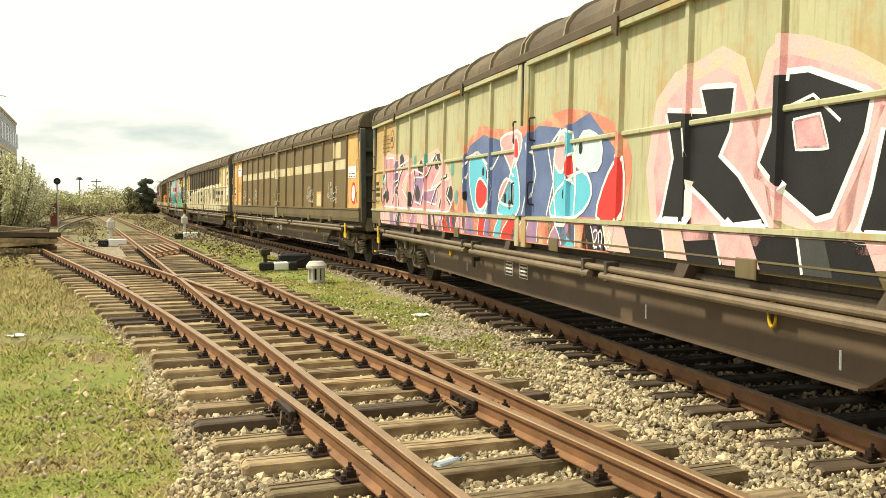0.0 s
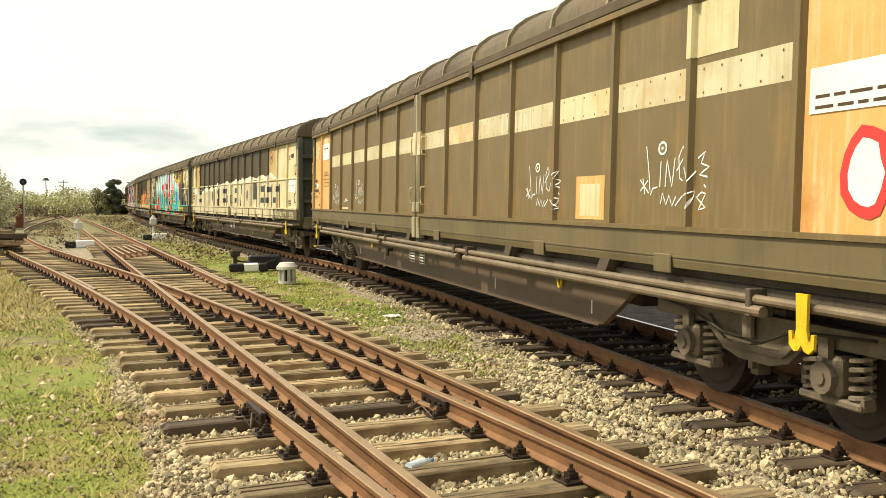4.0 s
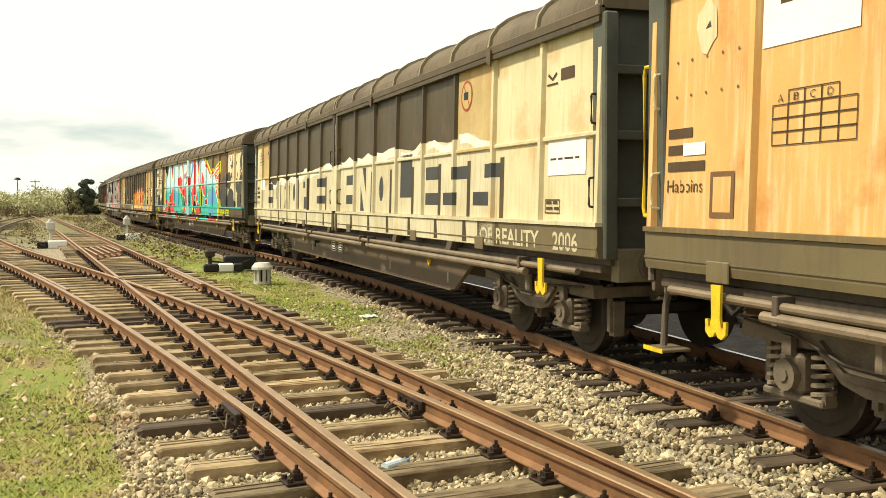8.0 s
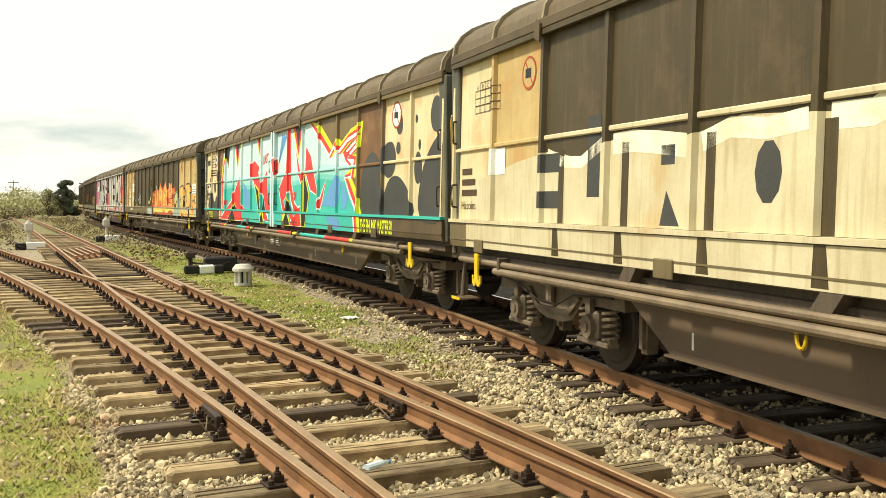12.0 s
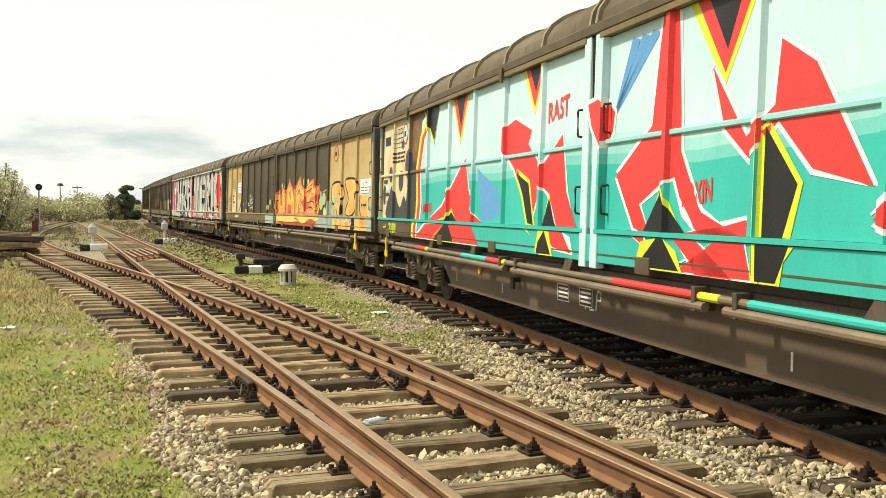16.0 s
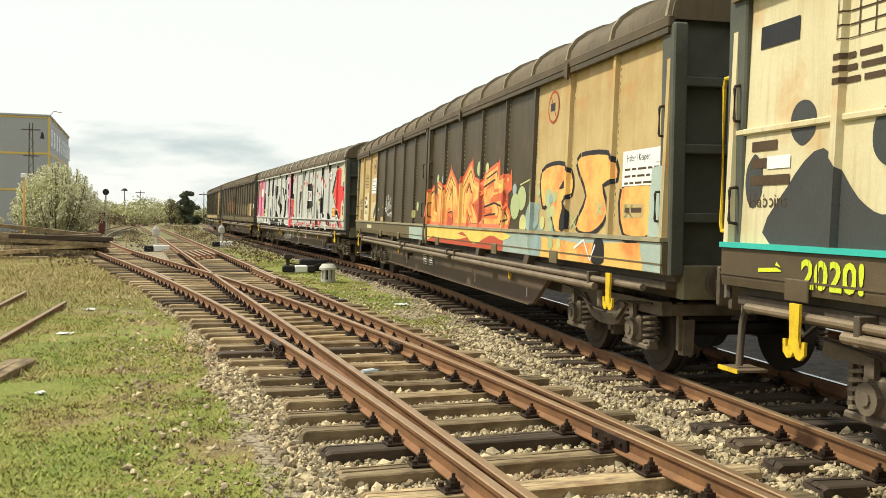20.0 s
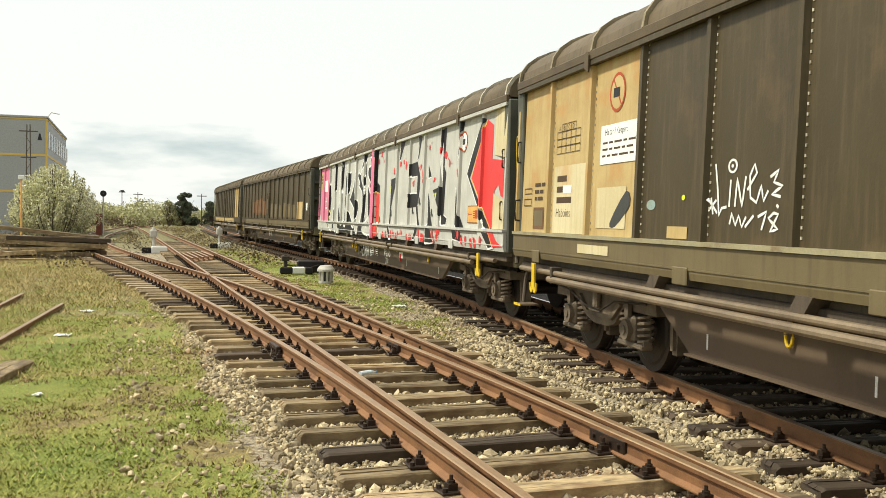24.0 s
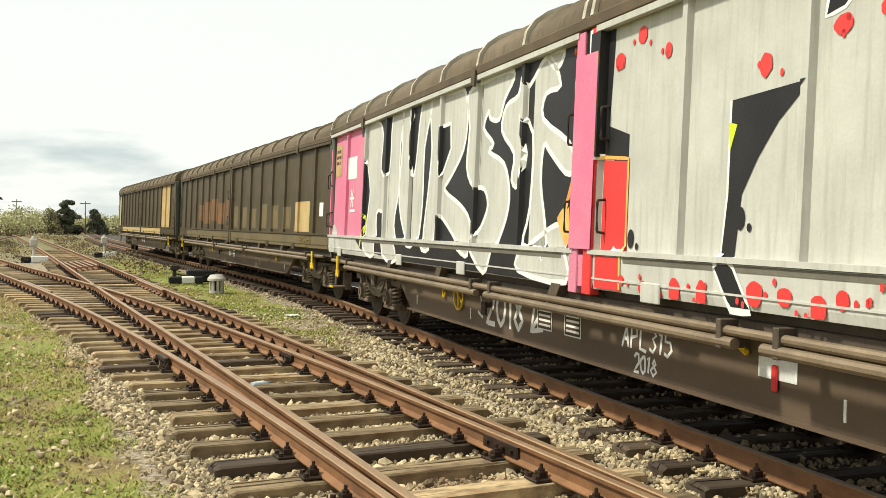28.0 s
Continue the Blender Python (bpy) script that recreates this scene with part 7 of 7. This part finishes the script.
def scatter_stones():
    r = np.random.RandomState(3)
    spots = []

    def fits(x, y):
        mid_l, mid_r = branch_left(y, 2.25), branch_right(y, 3.88)
        tx = float(np.interp(y, LINE_Y, LINE_X))
        if x < stone_edge(y) + 0.45 * noise.noise((x * 1.4, y * 0.8, 1)):
            return r.rand() < 0.05
        if mid_r + 0.8 < x < tx - 1.5 and y > 13 + noise.noise((x, y, 4)) * 3:
            return r.rand() < 0.16
        return True
    for y0, y1, n in ((-4, 3, 4000), (3, 8, 34000), (8, 13, 34000), (13, 20, 26000), (20, 36, 14000)):
        for _ in range(n):
            y = r.uniform(y0, y1)
            tx = float(np.interp(y, LINE_Y, LINE_X))
            x = r.uniform(0.0, tx + 1.0)
            if fits(x, y) and (x < tx - 0.7 or r.rand() < 0.25):
                between = branch_left(y, 2.25) - 0.75 < x < branch_right(y, 3.88) + 0.7
                spots.append((x, y, ground_level(x, y) + r.uniform(-0.012, 0.028) - (0.006 if between else 0)))
    v, f = rocks(len(spots), spots, 0.014, 0.036, 3)
    ob = new("ballast_stones", soup("ballast_stones", v, f, "stone"))
    return tagged(ob, "loose angular buff ballast stones between the rails", "ballast", kind="stuff")


def blades(name, label, spots, height, spread, material, per=7, seed=1):
    r = np.random.RandomState(seed)
    verts, faces = [], []
    for x, y, z in spots:
        for _ in range(per):
            a, lean, h = r.uniform(0, 6.28), r.uniform(0.6, 1.9), height * r.uniform(0.4, 1.2)
            bx, by = x + r.normal(0, spread), y + r.normal(0, spread)
            w = 0.005 + 0.006 * r.rand()
            dx, dy = math.cos(a), math.sin(a)
            n = len(verts)
            verts += [(bx - dy * w, by + dx * w, z), (bx + dy * w, by - dx * w, z), (bx + dx * h * lean, by + dy * h * lean, z + h)]
            faces.append((n, n + 1, n + 2))
    ob = new(name, soup(name, verts, faces, material))
    return tagged(ob, label, "grass", kind="stuff")


def grass_spots(count, x0, x1, y0, y1, seed, keep):
    r = np.random.RandomState(seed)
    out = []
    while len(out) < count:
        x, y = r.uniform(x0, x1), y0 + (y1 - y0) * r.rand() ** 1.3
        if keep(x, y, r):
            out.append((x, y, ground_level(x, y) - 0.005))
    return out


stones = scatter_stones()
left_edge = lambda y: stone_edge(y) + 0.12
strip_ok = lambda x, y: branch_right(y, 3.88) + 0.75 < x < float(np.interp(y, LINE_Y, LINE_X)) - 1.6
blades("green_grass", "short green grass and moss beside the track", grass_spots(34000, -7, 2, 0, 34, 1, lambda x, y, r: x < left_edge(y) + 0.25 * noise.noise((x * 2, y * 1.5, 6)) and noise.noise((x * 0.8, y * 0.6, 2)) > -0.35 + 0.4 * r.rand()), 0.028, 0.06, "grass", 10, 1)
blades("trackside_grass", "patchy green grass between the two tracks", grass_spots(5000, 4, 10, 12, 50, 2, lambda x, y, r: strip_ok(x, y) and noise.noise((x, y * 0.5, 7)) > -0.05), 0.045, 0.07, "grass", 7, 2)
blades("dry_grass", "dry yellow grass at the edge of the yard", grass_spots(11000, -8, 2, 10, 46, 3, lambda x, y, r: x < left_edge(y) + 0.2 and r.rand() < np.interp(y, [10, 17, 24], [0.06, 0.15, 1])), 0.10, 0.10, "dry_grass", 7, 3)
blades("straw", "dead straw stems lying in the grass", grass_spots(5000, -6, 7, 2, 26, 4, lambda x, y, r: x < left_edge(y) + 0.5 or strip_ok(x, y)), 0.035, 0.08, "dry_grass", 5, 4)
blades("red_weed", "low reddish brown weeds in the grass", grass_spots(1500, -5, 1.2, 2, 13, 5, lambda x, y, r: x < left_edge(y) and noise.noise((x * 1.3, y * 1.3, 12)) > 0.12), 0.04, 0.05, "weed", 6, 5)


def point_lantern():
    t = thing("point_lantern", "white round ground lantern with dark slots beside the track", "signal lantern", at=pose(5.83, 25.0, -0.27))
    part("base", cyl((0, 0, 0), (0, 0, 0.06), 0.21, None, 16), "concrete", t)
    body = cyl((0, 0, 0.06), (0, 0, 0.32), 0.13, None, 16)
    part("core", body, "black", t)
    for k in range(8):
        a = k * math.pi / 4
        part("rib", box(-0.035, 0.035, 0.13, 0.20, 0.05, 0.34, bevel=0.008), "concrete", t, at=pose(0, 0, 0, 0, 0, math.degrees(a)))
    lid = cyl((0, 0, 0.34), (0, 0, 0.40), 0.25, None, 20)
    cyl((0, 0, 0.40), (0, 0, 0.50), 0.25, lid, 20, 0.17)
    part("lid", lid, "concrete", t, "domed grey lid")


def point_lever():
    t = thing("point_lever", "black and white point lever weight with motor box", "point lever", at=pose(5.95, 29.0, -0.27, 0, 0, -6))
    w = box(-0.75, -0.35, -0.14, 0.14, 0.02, 0.24, bevel=0.03)
    part("weight", w, "ink", t)
    part("weight_band", box(-0.35, 0.05, -0.145, 0.145, 0.015, 0.245, bevel=0.03), "plainwhite", t, "white painted band")
    part("weight_end", box(0.05, 0.30, -0.14, 0.14, 0.02, 0.24, bevel=0.03), "ink", t)
    part("motor_box", box(-0.15, 0.75, 0.55, 0.95, 0.02, 0.42, bevel=0.04), "ink", t)
    part("stand", cyl((-0.55, 0.35, 0), (-0.55, 0.35, 0.62), 0.06, None, 10), "wheel", t)
    part("stand_head", box(-0.68, -0.42, 0.22, 0.48, 0.42, 0.60, bevel=0.03), "wheel", t)
    part("rod", tube([(-0.55, 0.35, 0.3), (0.2, 0.2, 0.2), (0.6, 0.6, 0.3)], 0.025), "wheel", t)


def indicator(x, y, name="point_indicator"):
    t = thing(name, "small white point indicator with striped foot box", "point indicator", at=pose(x, y, -0.27), group="point indicators")
    part("post", cyl((0, 0, 0), (0, 0, 0.8), 0.06, None, 8), "concrete", t)
    part("lamp_head", box(-0.17, 0.17, -0.14, 0.14, 0.75, 1.12, bevel=0.05), "concrete", t)
    part("cap", cyl((0, 0, 1.12), (0, 0, 1.24), 0.12, None, 10, 0.05), "concrete", t)
    part("foot_box", box(-0.12, 0.62, -0.5, -0.15, 0, 0.32, bevel=0.03), "plainwhite", t)
    part("foot_end", box(-0.55, -0.13, -0.48, -0.17, 0, 0.28, bevel=0.03), "ink", t)


point_lantern(), point_lever()
indicator(2.0, 46.5), indicator(5.85, 53.5)

bottle = cyl((0, 0, 0), (0.16, 0.02, 0), 0.035, None, 12)
cyl((0.16, 0.02, 0), (0.23, 0.028, 0), 0.035, bottle, 12, 0.013)
bt = thing("plastic_bottle", "crushed clear plastic bottle lying between the rails", "bottle", at=pose(2.74, 8.8, -0.17, 0, 0, 20))
part("bottle_body", bottle, "glassy", bt)
part("bottle_cap", cyl((0.23, 0.028, 0), (0.255, 0.031, 0), 0.015, None, 8), "midblue", bt)
for k, (x, y, s_) in enumerate(((5.87, 17.8, 0.14), (-0.39, 18.0, 0.11), (-0.68, 14.1, 0.11), (-0.69, 8.9, 0.04))):
    bm = bmesh.new()
    bmesh.ops.create_grid(bm, x_segments=7, y_segments=5, size=s_)
    r = random.Random(k)
    for v in bm.verts:
        v.co.z = r.uniform(0, 0.03) + 0.01
        v.co.x += r.uniform(-0.03, 0.03)
    bmesh.ops.solidify(bm, geom=bm.faces[:], thickness=0.003)
    tagged(part("plastic_litter", bm, "plainwhite", None, at=pose(x, y, ground_level(x, y), 0, 0, 40 * k)), "crumpled white plastic sheet lying on the ground", "litter", "scraps of litter")

# stack of old sleepers, loose rails and planks on the grass
r = random.Random(6)
for k in range(24):
    row, col = divmod(k, 5)
    x0 = -2.6 - 0.1 * col + r.uniform(-0.3, 0.2)
    m = pose(-2.25 + r.uniform(-0.45, 0.35), 39.8 + 0.34 * col, 0.0 + 0.19 * row - 0.13, 0, r.uniform(-3, 3), r.uniform(-6, 6)) @ Matrix.Diagonal((3.8 + r.uniform(-0.7, 0.3), 1.1, 1.15, 1))
    ob = part("old_sleeper", r.choice(SLEEPERS + DARK_SLEEPERS), None, None, at=m)
    tagged(ob, "weathered old timber sleeper lying in a stack", "timber", "stacked old sleepers")
for k, (x, y, z, ry, rz, ln) in enumerate(((-2.5, 40.2, 0.90, 6, -4, 4.0), (-3.8, 38.2, -0.16, 0, 12, 3.0), (-4.0, 39.0, 0.06, -4, -8, 2.6), (0.0, 39.2, -0.18, 0, 3, 1.8))):
    ob = part("old_sleeper", SLEEPERS[k % 4], None, None, at=pose(x, y, z, 0, ry, rz) @ Matrix.Diagonal((ln, 1.1, 1.1, 1)))
    tagged(ob, "weathered old timber sleeper lying in a stack", "timber", "stacked old sleepers")
for (xa, ya), (xb, yb) in (((-1.68, 11.4), (-0.89, 18.9)), ((-2.3, 14.8), (-1.84, 21.7))):
    ob = new("loose_rail", rail_mesh([(xa + (xb - xa) * k / 6, ya + (yb - ya) * k / 6) for k in range(7)]))
    ob.location.z = -0.19
    tagged(ob, "rusty loose rail lying in the grass", "rail", "loose rails")
plank = part("old_plank", SLEEPERS[2], None, None, at=pose(-1.40, 9.4, -0.20, 0, 0, 78) @ Matrix.Diagonal((3.4, 1.5, 0.9, 1)))
tagged(plank, "split grey timber baulk lying in the grass", "timber")


# ---- plants ----
def leaf_cloud(count, centres, size, seed, flat=1.0):
    """Small leaves or petals, each a bent diamond, in clumps round the centres."""
    r = np.random.RandomState(seed)

    def unit(v):
        return v / np.linalg.norm(v, axis=1, keepdims=True)
    c = np.array(centres)[r.randint(0, len(centres), count)]
    d = unit(r.normal(0, 1, (count, 3))) * (0.45 + 0.6 * r.rand(count, 1) ** 0.5)
    a = unit(r.normal(0, 1, (count, 3)))
    b = unit(np.cross(a, r.normal(0, 1, (count, 3))))
    s_ = size * r.uniform(0.5, 1.4, (count, 1))
    mid = c[:, :3] + d * np.stack([c[:, 3], c[:, 3] * flat, c[:, 4]], 1)
    verts = np.stack([mid - a * s_, mid - b * s_ * 0.6, mid + a * s_, mid + b * s_ * 0.6], 1).reshape(-1, 3)
    return verts, np.arange(count * 4).reshape(-1, 4)


def branches(reach, height, count, seed, r0=0.05):
    r = random.Random(seed)
    bm = bmesh.new()
    tips = []
    for k in range(count):
        a = r.uniform(0, 6.28)
        d = r.uniform(0.2, 1.0) * reach
        h = height * r.uniform(0.65, 1.05)
        pts = [(0.15 * math.cos(a), 0.15 * math.sin(a), -0.05)]
        for s_ in (0.35, 0.7, 1.0):
            pts.append((d * s_ ** 1.3 * math.cos(a) + r.uniform(-0.1, 0.1), d * s_ ** 1.3 * math.sin(a) + r.uniform(-0.1, 0.1), h * s_))
        for i in range(3):
            cyl(pts[i], pts[i + 1], r0 * (1 - i * 0.28), bm, 5, r0 * (0.72 - i * 0.28))
        tips += pts[1:]
    return bm, tips


def shrub(x, y, reach, height, seed, label, stems=300, petals=170, size=0.042):
    """A dome of upright twigs set with blossom from the ground up."""
    t = thing("flowering_shrub", label, "shrub", at=pose(x, y, -0.28), group="flowering shrubs")
    r = np.random.RandomState(seed)
    bm = bmesh.new()
    spots = []
    for k in range(stems):
        a, d = r.uniform(0, 6.28), r.rand() ** 0.6
        top = Vector((reach * d * math.cos(a), reach * d * math.sin(a), height * math.sqrt(max(0.06, 1 - (d * 0.93) ** 2)) * r.uniform(0.82, 1.10)))
        foot = Vector((top.x * 0.35, top.y * 0.35, 0))
        mid = foot.lerp(top, 0.5) + Vector((top.x * 0.10, top.y * 0.10, r.uniform(-0.1, 0.1)))
        tube([foot, mid, top], 0.007 if k % 9 else 0.03, bm, 4)
        for _ in range(petals):
            f = 1 - 0.92 * r.rand() ** 1.4
            c = (1 - f) ** 2 * foot + 2 * f * (1 - f) * mid + f * f * top
            spots.append((c.x + r.normal(0, 0.05), c.y + r.normal(0, 0.05), c.z + r.normal(0, 0.07), 0.03, 0.03))
    part("trunk", bm, "bark", t)
    v, f = leaf_cloud(len(spots), spots, size, seed)
    part("blossom", soup("blossom", v, f, "blossom"), None, t, "cream white spring blossom")
    low = [(reach * r.uniform(-0.9, 0.9), reach * r.uniform(-0.9, 0.9), 0.25, 0.25, 0.25) for _ in range(60)]
    v, f = leaf_cloud(5000, low, 0.05, seed + 1)
    part("undergrowth", soup("undergrowth", v, f, "brush"), None, t)


shrub(-3.4, 65, 2.95, 4.6, 11, "large shrub in cream white blossom beside the track", 520, 150, 0.055)
shrub(-9.2, 67, 2.6, 2.7, 12, "shrub in cream white blossom beside the yard", 200, 120, 0.055)


def far_scrub():
    """The hedge of blossoming bushes that closes the yard."""
    r = np.random.RandomState(21)
    spots = []
    for k in range(240):
        x = r.uniform(-70, 34)
        y = 128 + r.uniform(0, 55) + (25 if x > 6 else 0)
        h = r.uniform(1.4, 3.3) * (1.2 if x < 9 else 1.0)
        spots.append((x, y, h * 0.55 - 0.3, h * 0.9, h * 0.6))
    v, f = leaf_cloud(150000, spots, 0.16, 21, 0.6)
    ob = new("blossoming_hedge", soup("blossoming_hedge", v, f, "hedge"))
    tagged(ob, "distant hedge of cream blossoming bushes", "hedge", kind="stuff")
    low = [(x + r.uniform(-2, 2), y - 3, 0.35, 1.9, 0.8) for x, y, a, b, c in spots]
    v, f = leaf_cloud(70000, low, 0.13, 22, 0.6)
    ob = new("brown_scrub", soup("brown_scrub", v, f, "brush"))
    tagged(ob, "low brown winter scrub along the yard", "scrub", kind="stuff")


def far_weeds():
    """Low dead weeds and tufts over the yard between here and the hedge."""
    r = np.random.RandomState(44)
    spots, green = [], []
    while len(spots) < 900:
        x, y = r.uniform(-26, 16), r.uniform(33, 128)
        tx = float(np.interp(y, LINE_Y, LINE_X))
        if x > tx - 2.0 or min(abs(x - branch_left(y, 3.0)), abs(x - branch_right(y, 3.13))) < 1.5:
            continue
        h = r.uniform(0.10, 0.38) * (1.5 if x < -2 else 1.0)
        (spots if r.rand() < 0.62 else green).append((x, y, -0.27 + 0.4 * h, r.uniform(0.3, 0.9), h))
    v, f = leaf_cloud(46000, spots, 0.055, 45)
    tagged(new("dead_weeds", soup("dead_weeds", v, f, "brush")), "low brown dead weeds across the yard", "weeds", kind="stuff")
    v, f = leaf_cloud(26000, green, 0.05, 46)
    tagged(new("grass_tufts", soup("grass_tufts", v, f, "dry_grass")), "tufts of pale dry grass across the yard", "grass", kind="stuff")


far_scrub()
far_weeds()


def tree(x, y, height, spread, seed, leaf, label, name="tree", count=15000, size=0.12):
    t = thing(name, label, "tree", at=pose(x, y, -0.3), group="distant trees")
    bm, tips = branches(spread, height * 0.9, 16, seed, 0.09)
    cyl((0, 0, 0), (0, 0, height * 0.8), 0.2, bm, 8, 0.05)
    part("trunk", bm, "bark", t)
    if leaf:
        r = random.Random(seed)
        centres = []
        for k in range(64):
            f, ang = r.uniform(0.12, 1.0) ** 1.2, r.uniform(0, 6.28)
            out = spread * (1.15 - 0.85 * f) * r.uniform(0.25, 1)
            centres.append((out * math.cos(ang), out * math.sin(ang), f * height, spread * 0.19, height * 0.07))
        v, f = leaf_cloud(count, centres, size, seed)
        part("crown", soup("crown", v, f, leaf), None, t)


tree(10.9, 153, 4.9, 2.7, 31, "pine", "dark conifer standing behind the hedge", "conifer_tree")
tree(14.9, 152, 3.7, 1.7, 32, "pine", "dark conifer standing behind the hedge", "conifer_tree", 6000)
tree(8.6, 151, 3.9, 1.7, 33, "scrub", "pale budding tree behind the hedge", "budding_tree", 2500)


# ---- posts, signal and building ----
def lamp_post(x, y, h, label, arm=True):
    t = thing("lamp_post", label, "lamp post", at=pose(x, y, -0.3), group="lamp posts")
    part("pole", cyl((0, 0, 0), (0, 0, h), 0.09, None, 8, 0.05), "bark", t)
    if arm:
        part("lamp_head", cyl((0, 0, h), (0.0, 0, h + 0.35), 0.5, None, 12, 0.25), "ink", t)
    else:
        part("cross_arm", box(-0.7, 0.7, -0.05, 0.05, h - 0.4, h - 0.28), "bark", t)


for x, y, h, arm in ((1.65, 145.8, 4.9, True), (4.11, 155.5, 5.2, False), (4.8, 155.3, 4.1, False), (12.7, 143, 4.9, False)):
    lamp_post(x, y, h, "tall dark lamp post far off in the yard" if arm else "distant wooden utility pole with cross arm", arm)

sig = thing("signal", "round black signal head on a post with a red cabinet", "railway signal", at=pose(-0.52, 83.0, -0.28))
part("post", cyl((0, 0, 0), (0, 0, 3.3), 0.06, None, 8), "concrete", sig)
head = cyl((0, -0.10, 3.5), (0, 0.10, 3.5), 0.26, None, 20)
part("disc", head, "ink", sig, "black round signal disc")
part("lens", cyl((0, -0.14, 3.5), (0, -0.10, 3.5), 0.07, None, 12), "glass", sig)
part("cabinet", box(-0.55, -0.10, -0.25, 0.25, 0, 1.9, bevel=0.03), "cabinet", sig, "rust red cabinet")
part("ladder", box(-0.10, -0.07, -0.02, 0.02, 0.2, 2.6), "cabinet", sig)

pylon = thing("lattice_mast", "dark lattice mast with cross arms", "mast", at=pose(-5.3, 70, -0.28))
for sx in (-0.14, 0.14):
    part("leg", tube([(sx * 1.4, 0, 0), (sx * 0.7, 0, 7.9)], 0.035), "bark", pylon)
for k in range(12):
    part("lattice", tube([((-0.18 if k % 2 else 0.18), 0, 0.5 + 0.6 * k), ((0.16 if k % 2 else -0.16), 0, 1.1 + 0.6 * k)], 0.016), "bark", pylon)
for z, w in ((7.4, 0.60), (5.6, 0.5)):
    part("cross_arm", box(-w, w, -0.04, 0.04, z, z + 0.07), "bark", pylon)
part("lamp", cyl((0.72, 0, 6.85), (0.72, 0, 7.3), 0.16, None, 10, 0.05), "ink", pylon)
lp = thing("yard_lamp", "pale slender yard lamp post with a white head", "lamp post", at=pose(-4.79, 58, -0.28))
part("pole", cyl((0, 0, 0), (0, 0, 3.75), 0.05, None, 8), "amber", lp)
part("lamp_head", box(-0.16, 0.16, -0.12, 0.12, 3.75, 4.0, bevel=0.03), "plainwhite", lp)


def office():
    t = thing("office_building", "grey clad block with yellow bands and dark windows", "building", at=pose(-4.6, 78.1, -0.3, 0, 0, -1.2))
    w, d, h = 34.0, 22.5, 9.1
    part("wall", box(-w, 0, 0, d, 0, h), "facade", t)
    part("roof", box(-w - 0.1, 0.1, -0.1, d + 0.1, h, h + 0.18, bevel=0.03), "facade", t)
    for z in (0.6, 3.4, 6.2, h - 0.12):
        part("band", box(-w - 0.02, 0.03, -0.03, d, z, z + 0.16), "band", t, "yellow facade band")
    part("corner_trim", box(-0.10, 0.035, -0.035, 0.12, 0, h), "band", t)
    for row in range(3):
        for k in range(9):
            y = 1.4 + k * 2.7
            z = 1.4 + row * 2.75
            win = part("window", box(-0.05, 0.035, y, y + 1.1, z, z + 1.35), "plainwhite", t)
            part("pane", box(0.035, 0.045, y + 0.08, y + 1.02, z + 0.08, z + 1.27), "glass", win)
    part("roof_lamp", tube([(0, 0.3, h + 0.1), (0.3, 0.3, h + 0.5), (0.9, 0.3, h + 0.4)], 0.05), "plainwhite", t)


office()


# ---- what moves ----
FRONT = [-1.68, -4.16, -6.63, -9.11, -11.59, -14.05, -16.51, -18.94, -21.37, -23.78, -26.18, -28.57,
         -30.95, -33.34, -35.73, -38.11, -40.50, -42.88, -45.26, -47.62, -49.97, -52.29, -54.59, -56.87,
         -59.10, -61.30, -63.46, -65.58, -67.66, -69.69, -71.69, -73.65, -75.60, -77.53, -79.47, -81.43,
         -83.41, -85.40, -87.41, -89.41, -91.40, -93.43, -95.50, -97.61, -99.78, -101.99, -104.22, -106.48,
         -108.73, -110.98, -113.20, -115.39, -117.55, -119.70, -121.86, -124.02, -126.18]


def train_front(t):
    """Distance along the line of the gap ahead of the first wagon, from its values at every half second."""
    return float(np.interp(t, np.arange(len(FRONT)) * 0.5, FRONT))


def wagon_pose(s):
    a, b = Vector(on_line(s - 8.7)), Vector(on_line(s + 8.7))
    c, d = (a + b) / 2, b - a
    return pose(c.x, c.y, 0, 0, 0, math.degrees(math.atan2(d.y, d.x)))


def motions():
    for k, w in enumerate(wagons):
        walk(w, [(t * 0.5, wagon_pose(train_front(t * 0.5) + PITCH * k + PITCH / 2)) for t in range(57)])
        for ob in w.children:
            if ob.name.startswith("wheelset"):
                x = ob.location.x
                rows = []
                for i in range(211):
                    t = 28.0 * i / 210
                    rows.append((t, pose(x, 0, 0.46) @ Matrix.Rotation((train_front(t) - 5.0) / 0.46, 4, "Y")))
                walk(ob, rows)


motions()
